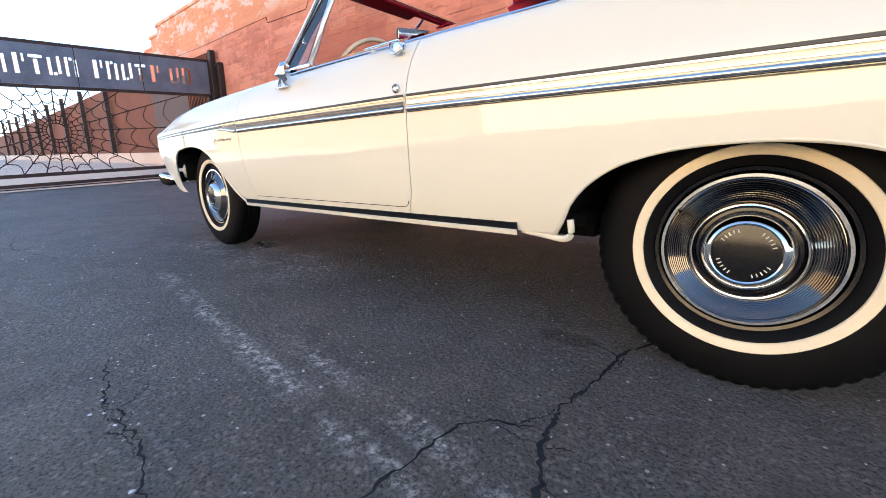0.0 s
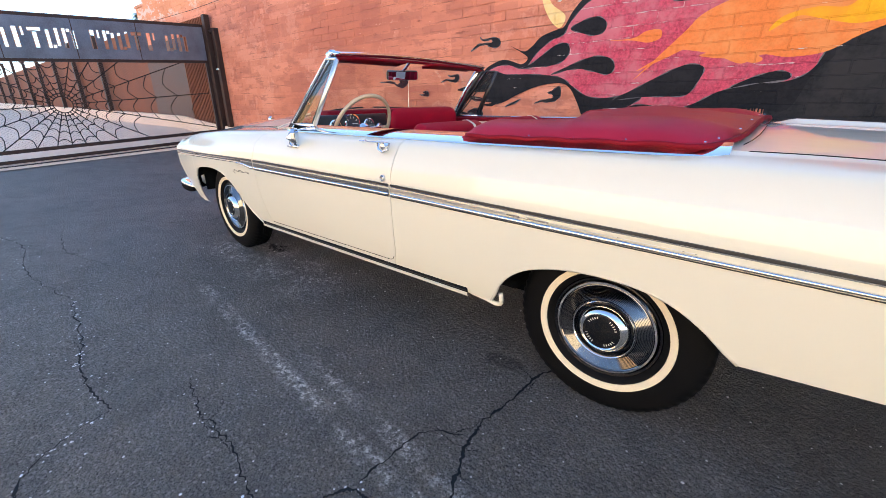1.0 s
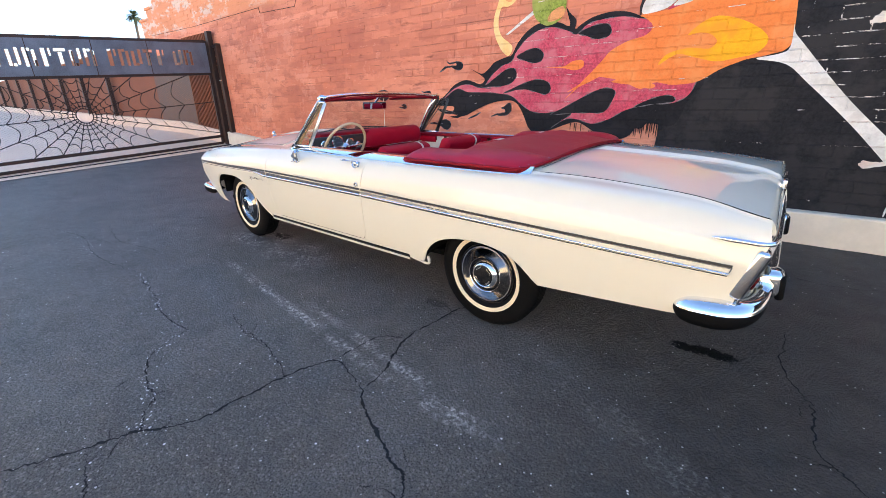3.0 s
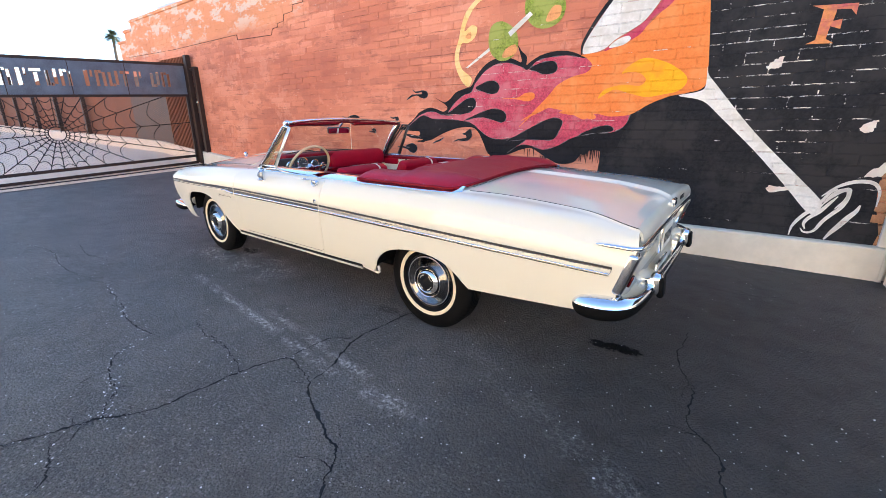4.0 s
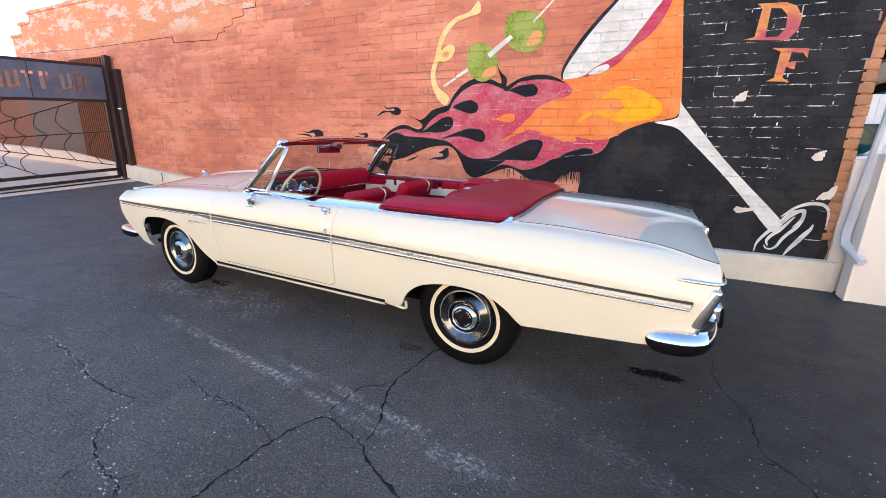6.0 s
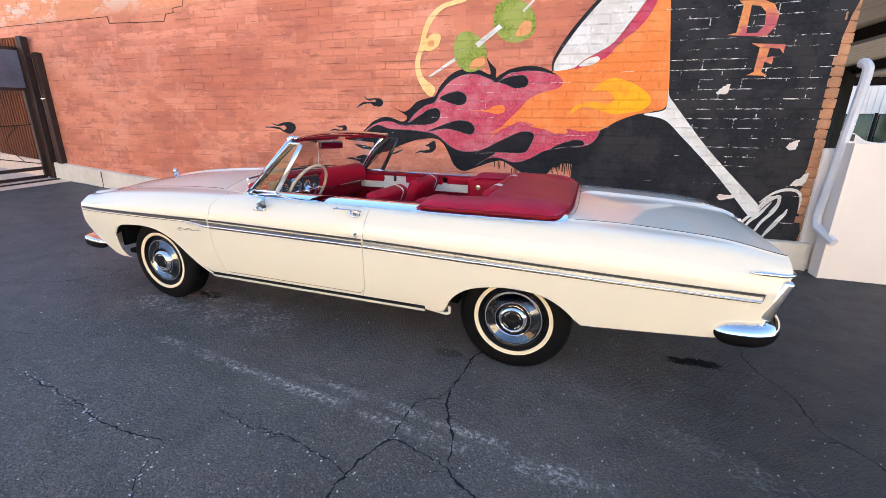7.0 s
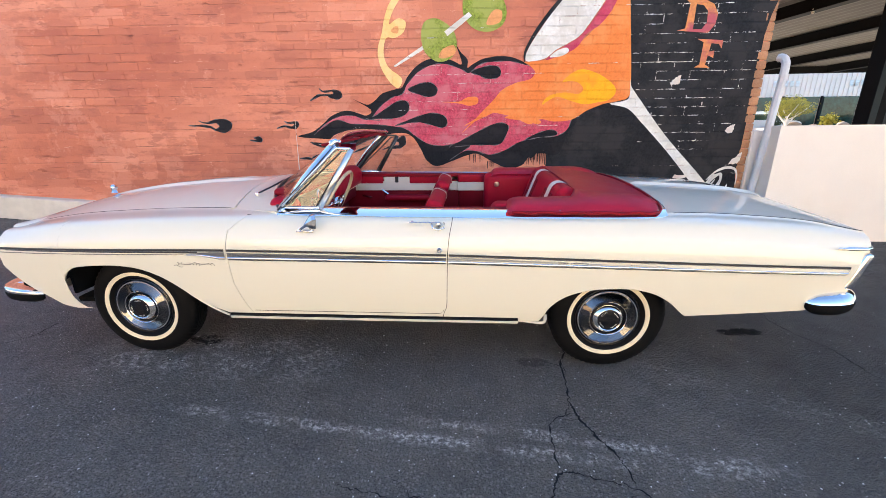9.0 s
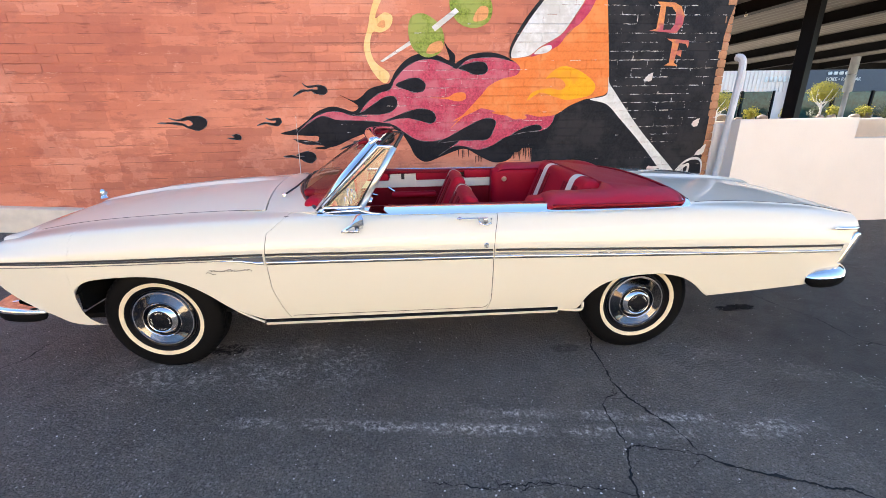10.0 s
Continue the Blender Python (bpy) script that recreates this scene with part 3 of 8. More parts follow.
def tube(path, radius, sides=6, closed=False, bm=None, squash=1.0, up=None):
    """A round (or squashed) bar along a line of points; radius may be a list."""
    bm = bm or bmesh.new()
    P = [Vector(p) for p in path]
    n = len(P)
    rings = []
    for i, p in enumerate(P):
        a = P[(i - 1) % n] if closed or i else P[0]
        b = P[(i + 1) % n] if closed or i < n - 1 else P[-1]
        t = (b - a).normalized()
        ref = Vector(up) if up else (Vector((0, 0, 1)) if abs(t.z) < 0.95 else Vector((1, 0, 0)))
        s = t.cross(ref).normalized()
        u = s.cross(t).normalized()
        r = radius[i] if isinstance(radius, (list, tuple)) else radius
        rings.append([bm.verts.new(p + s * math.cos(k * math.tau / sides) * r + u * math.sin(k * math.tau / sides) * r * squash) for k in range(sides)])
    for i in range(n if closed else n - 1):
        A, B = rings[i], rings[(i + 1) % n]
        for k in range(sides):
            bm.faces.new((A[k], B[k], B[(k + 1) % sides], A[(k + 1) % sides]))
    if not closed:
        bm.faces.new(rings[0])
        bm.faces.new(rings[-1][::-1])
    return bm


def lathe(profile, n=56, bm=None):
    """Turns (radius, out) points about the y axis; out is towards -y."""
    bm = bm or bmesh.new()
    rings = []
    for r, w in profile:
        rings.append([bm.verts.new((r * math.cos(k * math.tau / n), -w, r * math.sin(k * math.tau / n))) for k in range(n)] if r > 1e-6 else [bm.verts.new((0, -w, 0))])
    for A, B in zip(rings, rings[1:]):
        for k in range(n):
            k2 = (k + 1) % n
            if len(B) == 1:
                bm.faces.new((A[k], A[k2], B[0]))
            elif len(A) == 1:
                bm.faces.new((A[0], B[k2], B[k]))
            else:
                bm.faces.new((A[k], A[k2], B[k2], B[k]))
    bmesh.ops.recalc_face_normals(bm, faces=bm.faces)
    return bm


def spline(pts, n, closed=False):
    """Catmull-Rom through points of any dimension, n steps a span."""
    P = np.array(pts, float)
    k = len(P)
    out = []
    for i in range(k if closed else k - 1):
        p0 = P[(i - 1) % k] if closed or i else 2 * P[0] - P[1]
        p1, p2 = P[i], P[(i + 1) % k]
        p3 = P[(i + 2) % k] if closed or i < k - 2 else 2 * P[-1] - P[-2]
        for j in range(n):
            t = j / n
            out.append(0.5 * (2 * p1 + (p2 - p0) * t + (2 * p0 - 5 * p1 + 4 * p2 - p3) * t * t + (3 * p1 - p0 - 3 * p2 + p3) * t ** 3))
    if not closed:
        out.append(P[-1])
    return np.array(out)


def solid(ob, thick, offset=-1.0):
    """Gives a sheet its thickness, with a crisp rim along its open edges."""
    bm = bmesh.new()
    bm.from_mesh(ob.data)
    for e in bm.edges:
        if e.is_boundary:
            e.smooth = False
    bm.to_mesh(ob.data)
    bm.free()
    md = ob.modifiers.new("thickness", "SOLIDIFY")
    md.thickness, md.offset = thick, offset
    return ob


# ---- ground ----
def ground_z(x, y):
    yy = min(max(y, -4.0), 3.0)
    s = min(max(0.0, -1.2 - x), 10.5)
    far = 1.0 - min(1.0, max(0.0, (abs(y) - 6.0) / 10.0))
    rise = 0.026 * min(50.0, max(0.0, -11.7 - x))
    return (0.0106 * s ** 1.63 * (1 + 0.185 * yy) + rise) * far


def spread(lo, hi, step, limit):
    mid = list(np.arange(lo, hi + step / 2, step))
    out_hi, out_lo, d = [], [], step
    while (out_hi[-1] if out_hi else hi) < limit:
        d *= 1.35
        out_hi.append((out_hi[-1] if out_hi else hi) + d)
        out_lo.append((out_lo[-1] if out_lo else lo) - d)
    return out_lo[::-1] + mid + out_hi


gx, gy = spread(-13.0, 4.0, 0.2, 900), spread(-5.0, 4.0, 0.25, 900)
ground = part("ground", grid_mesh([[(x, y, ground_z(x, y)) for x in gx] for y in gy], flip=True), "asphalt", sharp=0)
tagged(ground, "dark grey weathered asphalt lot with cracks and pale scuffs", "ground", kind="structure")

pv = part("pavement", grid_mesh([[(x, y, ground_z(x, y) + 0.012) for x in np.linspace(-70, -9.02, 140)] for y in np.arange(-16, 2.6, 0.4)], flip=True), "pavement", sharp=0)
tagged(pv, "pale pinkish concrete driveway beyond the gate", "pavement", kind="structure")


def crack_strip(pts, width, seed, rough_amp=0.018, lift=0.004, taper=True):
    rng = random.Random(seed)
    P = spline([(*p, 0) for p in pts], 22)
    L, R = [], []
    n = len(P)
    for i, p in enumerate(P):
        t = P[min(i + 1, n - 1)] - P[max(i - 1, 0)]
        t /= np.linalg.norm(t) + 1e-9
        nrm = np.array([-t[1], t[0], 0])
        wob = noise.noise((p[0] * 9, p[1] * 9, seed * 3.7)) + 0.55 * noise.noise((p[0] * 31, p[1] * 31, seed * 1.3))
        wob += 0.35 * noise.noise((p[0] * 80, p[1] * 80, seed * 2.1))
        q = p + nrm * (wob * rough_amp + rng.gauss(0, 0.0022))
        w = width * max(0.34, 0.55 + 1.0 * noise.noise((p[0] * 17, p[1] * 17, 5.0 + seed))) * (min(1, 4 * i / n + 0.45, 4 * (n - 1 - i) / n + 0.45) if taper else 1)
        for side, s in ((L, 0.5), (R, -0.5)):
            v = q + nrm * w * s
            side.append((v[0], v[1], ground_z(v[0], v[1]) + lift))
    return grid_mesh([L, R], flip=True)


CRACKS = [
    ([(-0.95, -3.05), (-0.78, -2.76), (-0.71, -2.6), (-0.67, -2.5), (-0.55, -2.33), (-0.52, -2.06), (-0.51, -1.9), (-0.46, -1.7), (-0.39, -1.64), (-0.18, -1.69)], 0.012),
    ([(-0.18, -1.69), (-0.02, -1.78), (0.16, -1.86), (0.33, -1.92), (0.42, -1.97), (0.51, -2.09), (0.62, -2.3)], 0.012),
    ([(-0.12, -1.68), (-0.16, -1.5), (-0.28, -1.26), (-0.27, -1.04), (-0.24, -0.79), (-0.15, -0.5)], 0.010),
    ([(-2.71, -1.93), (-2.13, -1.99), (-1.88, -2.04), (-1.42, -2.03)], 0.009),
    ([(-1.42, -2.03), (-1.29, -2.26), (-1.04, -2.35), (-0.88, -2.38), (-0.73, -2.46), (-0.66, -2.49)], 0.009),
    ([(-0.51, -1.9), (-0.68, -1.84), (-1.01, -1.8), (-1.13, -1.81), (-1.4, -1.75)], 0.007),
    ([(-0.7, -2.67), (-0.57, -2.69), (-0.43, -2.73), (-0.3, -2.85)], 0.009),
    ([(1.48, 0.2), (1.46, -0.2), (1.55, -0.46), (1.58, -0.51), (1.59, -0.8), (1.66, -0.91), (1.73, -1.01), (1.75, -1.18), (1.85, -1.5), (1.8, -1.9)], 0.010),
    ([(-0.42, -1.62), (-0.42, -1.36), (-0.3, -1.25)], 0.009),
    ([(-4.6, -1.2), (-4.2, -1.0), (-3.97, -0.7), (-3.95, -0.41)], 0.008),
    ([(-5.4, -2.3), (-4.4, -2.0), (-3.6, -2.05), (-2.71, -1.93)], 0.007),
    ([(-4.6, -1.7), (-3.9, -1.78), (-3.2, -1.62)], 0.006),
    ([(2.0, 1.3), (1.7, 1.2), (1.35, 1.28)], 0.006),
]
for i, (pts, w) in enumerate(CRACKS):
    part("crack", crack_strip(pts, (1.45 if i < 3 else 1.1) * w, i), "crack", ground, smooth=False)
    # hair cracks that leave the main one
    crng = random.Random(60 + i)
    line = spline(pts, 6)
    for k in range(4 if len(pts) > 4 else 2):
        p = line[crng.randrange(2, len(line) - 2)]
        a, ln = crng.uniform(0, math.tau), crng.uniform(0.06, 0.20)
        twig = [(p[0] + ln * f * math.cos(a + 0.5 * f), p[1] + ln * f * math.sin(a + 0.5 * f)) for f in (0.0, 0.35, 0.7, 1.0)]
        part("hair_crack", crack_strip(twig, 0.005, 100 + 7 * i + k, 0.012), "crack", ground, smooth=False)


WA, WB = 2.345, 0.033
WALL = Matrix.Translation((0, WA, 0)) @ Matrix.Rotation(math.atan(WB), 4, "Z")
foot = [tuple((WALL @ Vector((u, -0.135, 0)))[:2]) for u in np.linspace(-9.4, 2.7, 40)]
part("dirt_seam", crack_strip(foot, 0.022, 71, 0.008, 0.004, False), "crack", ground, smooth=False)
part("dirt_seam", crack_strip([(x, 2.062) for x in np.linspace(2.78, 9.0, 20)], 0.03, 72, 0.010, 0.004, False), "crack", ground, smooth=False)


def grit_mesh():
    """Loose pale chips along the old cracks and scattered over the lot."""
    rng = random.Random(8)
    spots = []
    for i, n in ((3, 70), (4, 90), (5, 25), (6, 20), (0, 35), (10, 40)):
        line = spline(CRACKS[i][0], 12)
        for _ in range(n):
            p = line[rng.randrange(len(line))]
            spots.append((p[0] + rng.gauss(0, 0.02), p[1] + rng.gauss(0, 0.02), rng.uniform(0.002, 0.006)))
    for _ in range(900):
        spots.append((rng.uniform(-4.5, 3.0), rng.uniform(-3.0, -0.2), rng.uniform(0.0015, 0.005) * rng.choice((0.7, 1, 1, 1.4))))
    vs, fs = [], []
    for x, y, r in spots:
        b, z, a = len(vs), ground_z(x, y) + 0.002, rng.uniform(0, 6.28)
        for k in range(5):
            q = r * rng.uniform(0.6, 1.3)
            vs.append((x + q * math.cos(a + k * 1.257), y + q * math.sin(a + k * 1.257), z))
        vs.append((x, y, z + r * rng.uniform(0.5, 0.9)))
        fs += [(b + k, b + (k + 1) % 5, b + 5) for k in range(5)]
    return from_arrays(vs, fs)


tagged(part("loose_grit", grit_mesh(), "grit", ground, "scattered pale stone chips", smooth=False), kind="stuff")

# ---- the painted block wall ----
wall = empty("wall_north", m=WALL)
tagged(wall, "old brick-red painted slump block wall with a flaming cocktail mural", "wall", kind="structure")
W_END, W_START = 2.66, -13.6


def wall_core():
    bm = bmesh.new()
    for a, b, h in ((W_START, -13.1, 3.62), (-13.1, -12.6, 3.86), (-12.6, W_END - 0.01, 4.06)):
        box((b - a, 0.30, h + 0.4), ((a + b) / 2, 0.1500, (h - 0.4) / 2), bm=bm)
    return bm


part("wall_core", wall_core(), "wall", wall, smooth=False)
coping = bmesh.new()
for a, b, h in ((-13.62, -13.08, 3.62), (-13.14, -12.58, 3.86), (-12.64, W_END, 4.06)):
    box((b - a, 0.36, 0.07), ((a + b) / 2, 0.15, h + 0.033), 0.01, 1, bm=coping)
part("coping", coping, "wall", wall, smooth=False)
tagged(part("building_mass", box((15.6, 9.0, 3.6), (-5.15, 4.85, 1.75)), "wall", wall, smooth=False), "flat-roofed brick building behind the wall")
part("roof_unit", box((1.25, 0.7, 0.55), (-8.35, 1.05, 4.26), 0.03), "roof_unit", wall, "grey rooftop cooler unit")
part("roof_unit", box((1.15, 0.6, 0.95), (-12.4, 1.2, 4.22), 0.03), "roof_unit", wall, "grey rooftop vent box")

# concrete kerb along the wall foot
kb = bmesh.new()
us = np.linspace(-9.7, 2.72, 60)
ring = []
for u in us:
    p = WALL @ Vector((u, 0, 0))
    g = ground_z(p.x, p.y)
    d = 0.02
    ring.append([(u, 0.01, g + 0.29 + d), (u, -0.10, g + 0.285 + d), (u, -0.115, g + 0.27 + d), (u, -0.125, g - 0.1)])
part("kerb", grid_mesh(ring, flip=False), "kerb", wall, "pale painted concrete kerb at the foot of the wall", sharp=0.5)
fk = []
for u in np.linspace(-68, -9.7, 90):
    p = WALL @ Vector((u, 0, 0))
    g = ground_z(p.x, p.y)
    fk.append([(u, 0.01, g + 0.31), (u, -0.13, g + 0.30), (u, -0.14, g + 0.28), (u, -0.15, g - 0.1)])
part("far_kerb", grid_mesh(fk), "pavement", wall, "pale peach concrete kerb beyond the gate", sharp=0.5)
for u in (-8.2, -5.1, -2.0, 1.1):
    p = WALL @ Vector((u, 0, 0))
    part("kerb_joint", box((0.007, 0.012, 0.30), (u, -0.122, ground_z(p.x, p.y) + 0.14)), "crack", wall, smooth=False)
part("kerb_end", box((0.03, 0.14, 0.32), (2.735, -0.055, 0.15), 0.005), "kerb", wall, smooth=False)

MURAL = {
    "black_field": [(0.89, 3.44), (1.1, 1.93), (1.01, 1.72), (0.8, 1.67), (0.63, 1.61), (0.46, 1.51), (0.35, 1.36), (0.16, 1.31), (-0.03, 1.21), (-0.2, 1.14), (-0.06, 1.02), (0.05, 1.11), (0.13, 1.1), (0.14, 0.95), (0.18, 0.24), (1.2, 0.24), (2.56, 0.24), (2.575, 0.8), (2.58, 1.6), (2.585, 2.4), (2.59, 3.3)],
    "black_flames": [(-3.07, 1.32), (-2.87, 1.38), (-2.72, 1.48), (-2.61, 1.57), (-2.43, 1.63), (-2.3, 1.61), (-2.16, 1.57), (-2.1, 1.64), (-2.32, 1.77), (-2.15, 1.7), (-2.05, 1.74), (-1.94, 1.83), (-1.76, 1.88), (-1.69, 1.9), (-1.61, 2.03), (-1.47, 2.16), (-1.3, 2.22), (-1.09, 2.2), (-0.95, 2.15), (-1.01, 2.34), (-0.96, 2.28), (-0.88, 2.2), (-0.88, 2.11), (-0.81, 2.15), (-0.67, 2.21), (-0.43, 2.23), (-0.18, 2.15), (0.24, 1.86), (0.49, 1.51), (0.39, 1.34), (0.29, 1.07), (0.09, 1.08), (-0.06, 1.06), (-0.17, 0.93), (-0.36, 0.9), (-0.55, 0.98), (-0.74, 1.08), (-0.89, 1.06), (-1.08, 0.99), (-1.27, 0.93), (-1.4, 1.0), (-1.48, 1.15), (-1.57, 1.29), (-1.69, 1.35), (-1.94, 1.33), (-2.19, 1.25), (-2.37, 1.17), (-2.5, 1.14), (-2.56, 1.12), (-2.69, 1.14), (-2.55, 1.16), (-2.67, 1.18), (-2.79, 1.21), (-2.93, 1.25), (-2.79, 1.24), (-2.64, 1.22), (-2.62, 1.28), (-2.75, 1.29)],
    "pink_main": [(-1.69, 1.82), (-1.62, 1.94), (-1.47, 2.08), (-1.3, 2.15), (-1.13, 2.15), (-0.95, 2.09), (-0.86, 2.05), (-0.74, 2.14), (-0.57, 2.17), (-0.35, 2.17), (-0.18, 2.13), (0.08, 2.07), (0.54, 1.85), (0.56, 1.58), (0.45, 1.53), (0.38, 1.37), (0.24, 1.29), (0.01, 1.28), (-0.22, 1.22), (-0.4, 1.12), (-0.59, 1.07), (-0.78, 1.12), (-0.93, 1.11), (-1.11, 1.0), (-0.96, 1.1), (-0.84, 1.19), (-1.0, 1.21), (-1.18, 1.19), (-1.37, 1.21), (-1.54, 1.31), (-1.65, 1.39), (-1.79, 1.43), (-2.07, 1.46), (-2.35, 1.47), (-2.55, 1.52), (-2.73, 1.43), (-2.86, 1.34), (-2.67, 1.49), (-2.51, 1.56), (-2.34, 1.57), (-2.17, 1.52), (-1.99, 1.51), (-2.09, 1.52), (-2.06, 1.58), (-1.97, 1.68), (-1.82, 1.78)],
    "drop_a": [(-1.62, 1.87), (-1.49, 1.93), (-1.35, 1.95), (-1.26, 1.89), (-1.27, 1.81), (-1.37, 1.78), (-1.51, 1.82)],
    "drop_b": [(-2.19, 1.52), (-2.06, 1.56), (-1.91, 1.65), (-1.77, 1.73), (-1.65, 1.74), (-1.61, 1.66), (-1.67, 1.57), (-1.82, 1.53), (-1.99, 1.53)],
    "drop_c": [(-1.8, 1.44), (-1.57, 1.53), (-1.35, 1.59), (-1.18, 1.56), (-1.13, 1.47), (-1.19, 1.41), (-1.32, 1.44), (-1.49, 1.48), (-1.64, 1.47)],
    "drop_d": [(-0.84, 2.06), (-0.67, 2.12), (-0.52, 2.12), (-0.47, 2.05), (-0.51, 1.99), (-0.64, 1.98), (-0.74, 2.02)],
    "drop_e": [(-1.11, 1.17), (-0.93, 1.26), (-0.72, 1.37), (-0.5, 1.46), (-0.36, 1.43), (-0.38, 1.32), (-0.46, 1.2), (-0.64, 1.19), (-0.84, 1.19)],
    "drop_f": [(-0.14, 1.25), (0.01, 1.33), (0.16, 1.37), (0.25, 1.35), (0.24, 1.3), (0.05, 1.28)],
    "orange_glass": [(-0.18, 2.16), (0.12, 2.19), (0.36, 2.29), (0.62, 2.52), (0.8, 2.78), (0.87, 3.04), (0.89, 3.44), (1.02, 2.6), (1.11, 1.9), (1.09, 1.74), (0.96, 1.7), (0.8, 1.67), (0.6, 1.59), (0.43, 1.49), (0.21, 1.47), (0.04, 1.5), (-0.09, 1.44), (-0.24, 1.5), (-0.42, 1.56), (-0.65, 1.58), (-0.83, 1.44), (-0.94, 1.35), (-0.74, 1.55), (-0.55, 1.74), (-0.45, 1.85), (-0.28, 1.93), (-0.11, 1.97), (-0.06, 2.05), (-0.14, 2.13)],
    "orange_tongue": [(-1.21, 1.72), (-0.99, 1.72), (-0.88, 1.77), (-0.76, 1.77), (-0.75, 1.7), (-0.85, 1.67), (-0.99, 1.7)],
    "orange_tongue_b": [(-0.92, 1.43), (-0.7, 1.56), (-0.49, 1.73), (-0.35, 1.8), (-0.27, 1.73), (-0.52, 1.6), (-0.74, 1.5)],
    "orange_tongue_c": [(-0.41, 1.53), (-0.19, 1.56), (0.04, 1.48), (0.0, 1.44), (-0.15, 1.48), (-0.3, 1.5)],
    "white_cup": [(-0.18, 2.18), (-0.15, 2.31), (0.02, 2.57), (0.23, 2.85), (0.38, 3.02), (0.57, 3.29), (0.88, 3.47), (0.85, 3.04), (0.72, 2.82), (0.6, 2.64), (0.46, 2.45), (0.32, 2.36), (0.18, 2.29), (0.06, 2.2), (-0.08, 2.17)],
    "pink_band": [(0.06, 2.18), (0.18, 2.27), (0.32, 2.35), (0.46, 2.44), (0.61, 2.63), (0.73, 2.82), (0.84, 3.04), (0.88, 3.34), (0.89, 2.99), (0.81, 2.73), (0.67, 2.55), (0.53, 2.46), (0.44, 2.33), (0.33, 2.26), (0.19, 2.21)],
    "white_drop": [(0.11, 2.21), (0.19, 2.28), (0.3, 2.31), (0.33, 2.27), (0.25, 2.22)],
    "yellow_blob": [(0.28, 1.93), (0.39, 2.03), (0.52, 2.07), (0.72, 2.01), (0.89, 1.9), (0.94, 1.81), (0.87, 1.72), (0.73, 1.69), (0.56, 1.67), (0.37, 1.72), (0.21, 1.76), (0.05, 1.67), (0.12, 1.77), (0.31, 1.81), (0.48, 1.79), (0.54, 1.85), (0.47, 1.92), (0.37, 1.94)],
    "stem": [(1.1, 1.94), (1.12, 1.87), (1.19, 1.78), (1.61, 1.29), (2.115, 0.79), (2.23, 0.655), (2.205, 0.561), (2.13, 0.57), (1.95, 0.773), (1.64, 1.11), (1.3, 1.44), (1.11, 1.61), (0.88, 1.67), (1.04, 1.7), (1.11, 1.75)],
    "cup_line": [(-0.19, 2.16), (-0.18, 2.29), (-0.04, 2.53), (0.15, 2.77), (0.36, 3.0), (0.57, 3.29)],
    "olive_a": [(-1.25, 2.65), (-1.06, 2.53), (-1.01, 2.35), (-1.08, 2.22), (-1.24, 2.18), (-1.39, 2.28), (-1.44, 2.45), (-1.4, 2.61)],
    "olive_b": [(-0.71, 2.97), (-0.53, 2.9), (-0.43, 2.74), (-0.46, 2.58), (-0.61, 2.5), (-0.8, 2.53), (-0.93, 2.68), (-0.93, 2.88), (-0.85, 2.96)],
    "olive_hole_a": [(-1.23, 2.23), (-1.18, 2.32), (-1.05, 2.36), (-1.03, 2.27), (-1.14, 2.22)],
    "olive_hole_b": [(-0.66, 2.58), (-0.62, 2.68), (-0.56, 2.73), (-0.48, 2.71), (-0.49, 2.61), (-0.58, 2.57)],
    "pick_a": [(-1.79, 2.14), (-1.41, 2.37), (-1.39, 2.33), (-1.76, 2.13)],
    "pick_b": [(-1.16, 2.51), (-0.87, 2.71), (-0.83, 2.67), (-1.12, 2.46)],
    "pick_c": [(-0.6, 2.84), (-0.36, 3.06), (-0.34, 3.05), (-0.58, 2.82)],
    "curl": [(-1.43, 3.02), (-1.31, 3.13), (-1.28, 3.0), (-1.44, 2.96), (-1.61, 2.91), (-1.74, 2.78), (-1.82, 2.6), (-1.71, 2.66), (-1.62, 2.62), (-1.65, 2.51), (-1.76, 2.45), (-1.86, 2.45), (-1.9, 2.29), (-1.85, 2.13), (-1.69, 2.0), (-1.74, 1.89), (-1.85, 1.97), (-1.95, 2.15), (-1.97, 2.33), (-1.91, 2.51), (-1.87, 2.67), (-1.79, 2.84), (-1.62, 2.97)],
    "curl_hole": [(-1.8, 2.52), (-1.76, 2.57), (-1.71, 2.57), (-1.72, 2.5)],
    "flamelet_a": [(-4.36, 1.53), (-4.25, 1.51), (-4.15, 1.54), (-4.02, 1.55), (-3.93, 1.51), (-3.93, 1.44), (-4.02, 1.38), (-4.13, 1.4), (-4.22, 1.44), (-4.36, 1.46), (-4.5, 1.47), (-4.36, 1.48), (-4.22, 1.47), (-4.14, 1.43), (-4.09, 1.46), (-4.13, 1.5), (-4.24, 1.49)],
    "flamelet_b": [(-2.74, 1.9), (-2.68, 1.87), (-2.58, 1.88), (-2.49, 1.87), (-2.45, 1.82), (-2.49, 1.77), (-2.59, 1.78), (-2.65, 1.81), (-2.75, 1.8), (-2.87, 1.75), (-2.78, 1.82), (-2.68, 1.83), (-2.57, 1.83), (-2.58, 1.86), (-2.68, 1.85)],
    "flamelet_c": [(-3.23, 1.51), (-3.16, 1.5), (-3.07, 1.51), (-3.04, 1.47), (-3.08, 1.42), (-3.15, 1.42), (-3.24, 1.44), (-3.34, 1.42), (-3.26, 1.46), (-3.13, 1.45), (-3.11, 1.48), (-3.17, 1.48)],
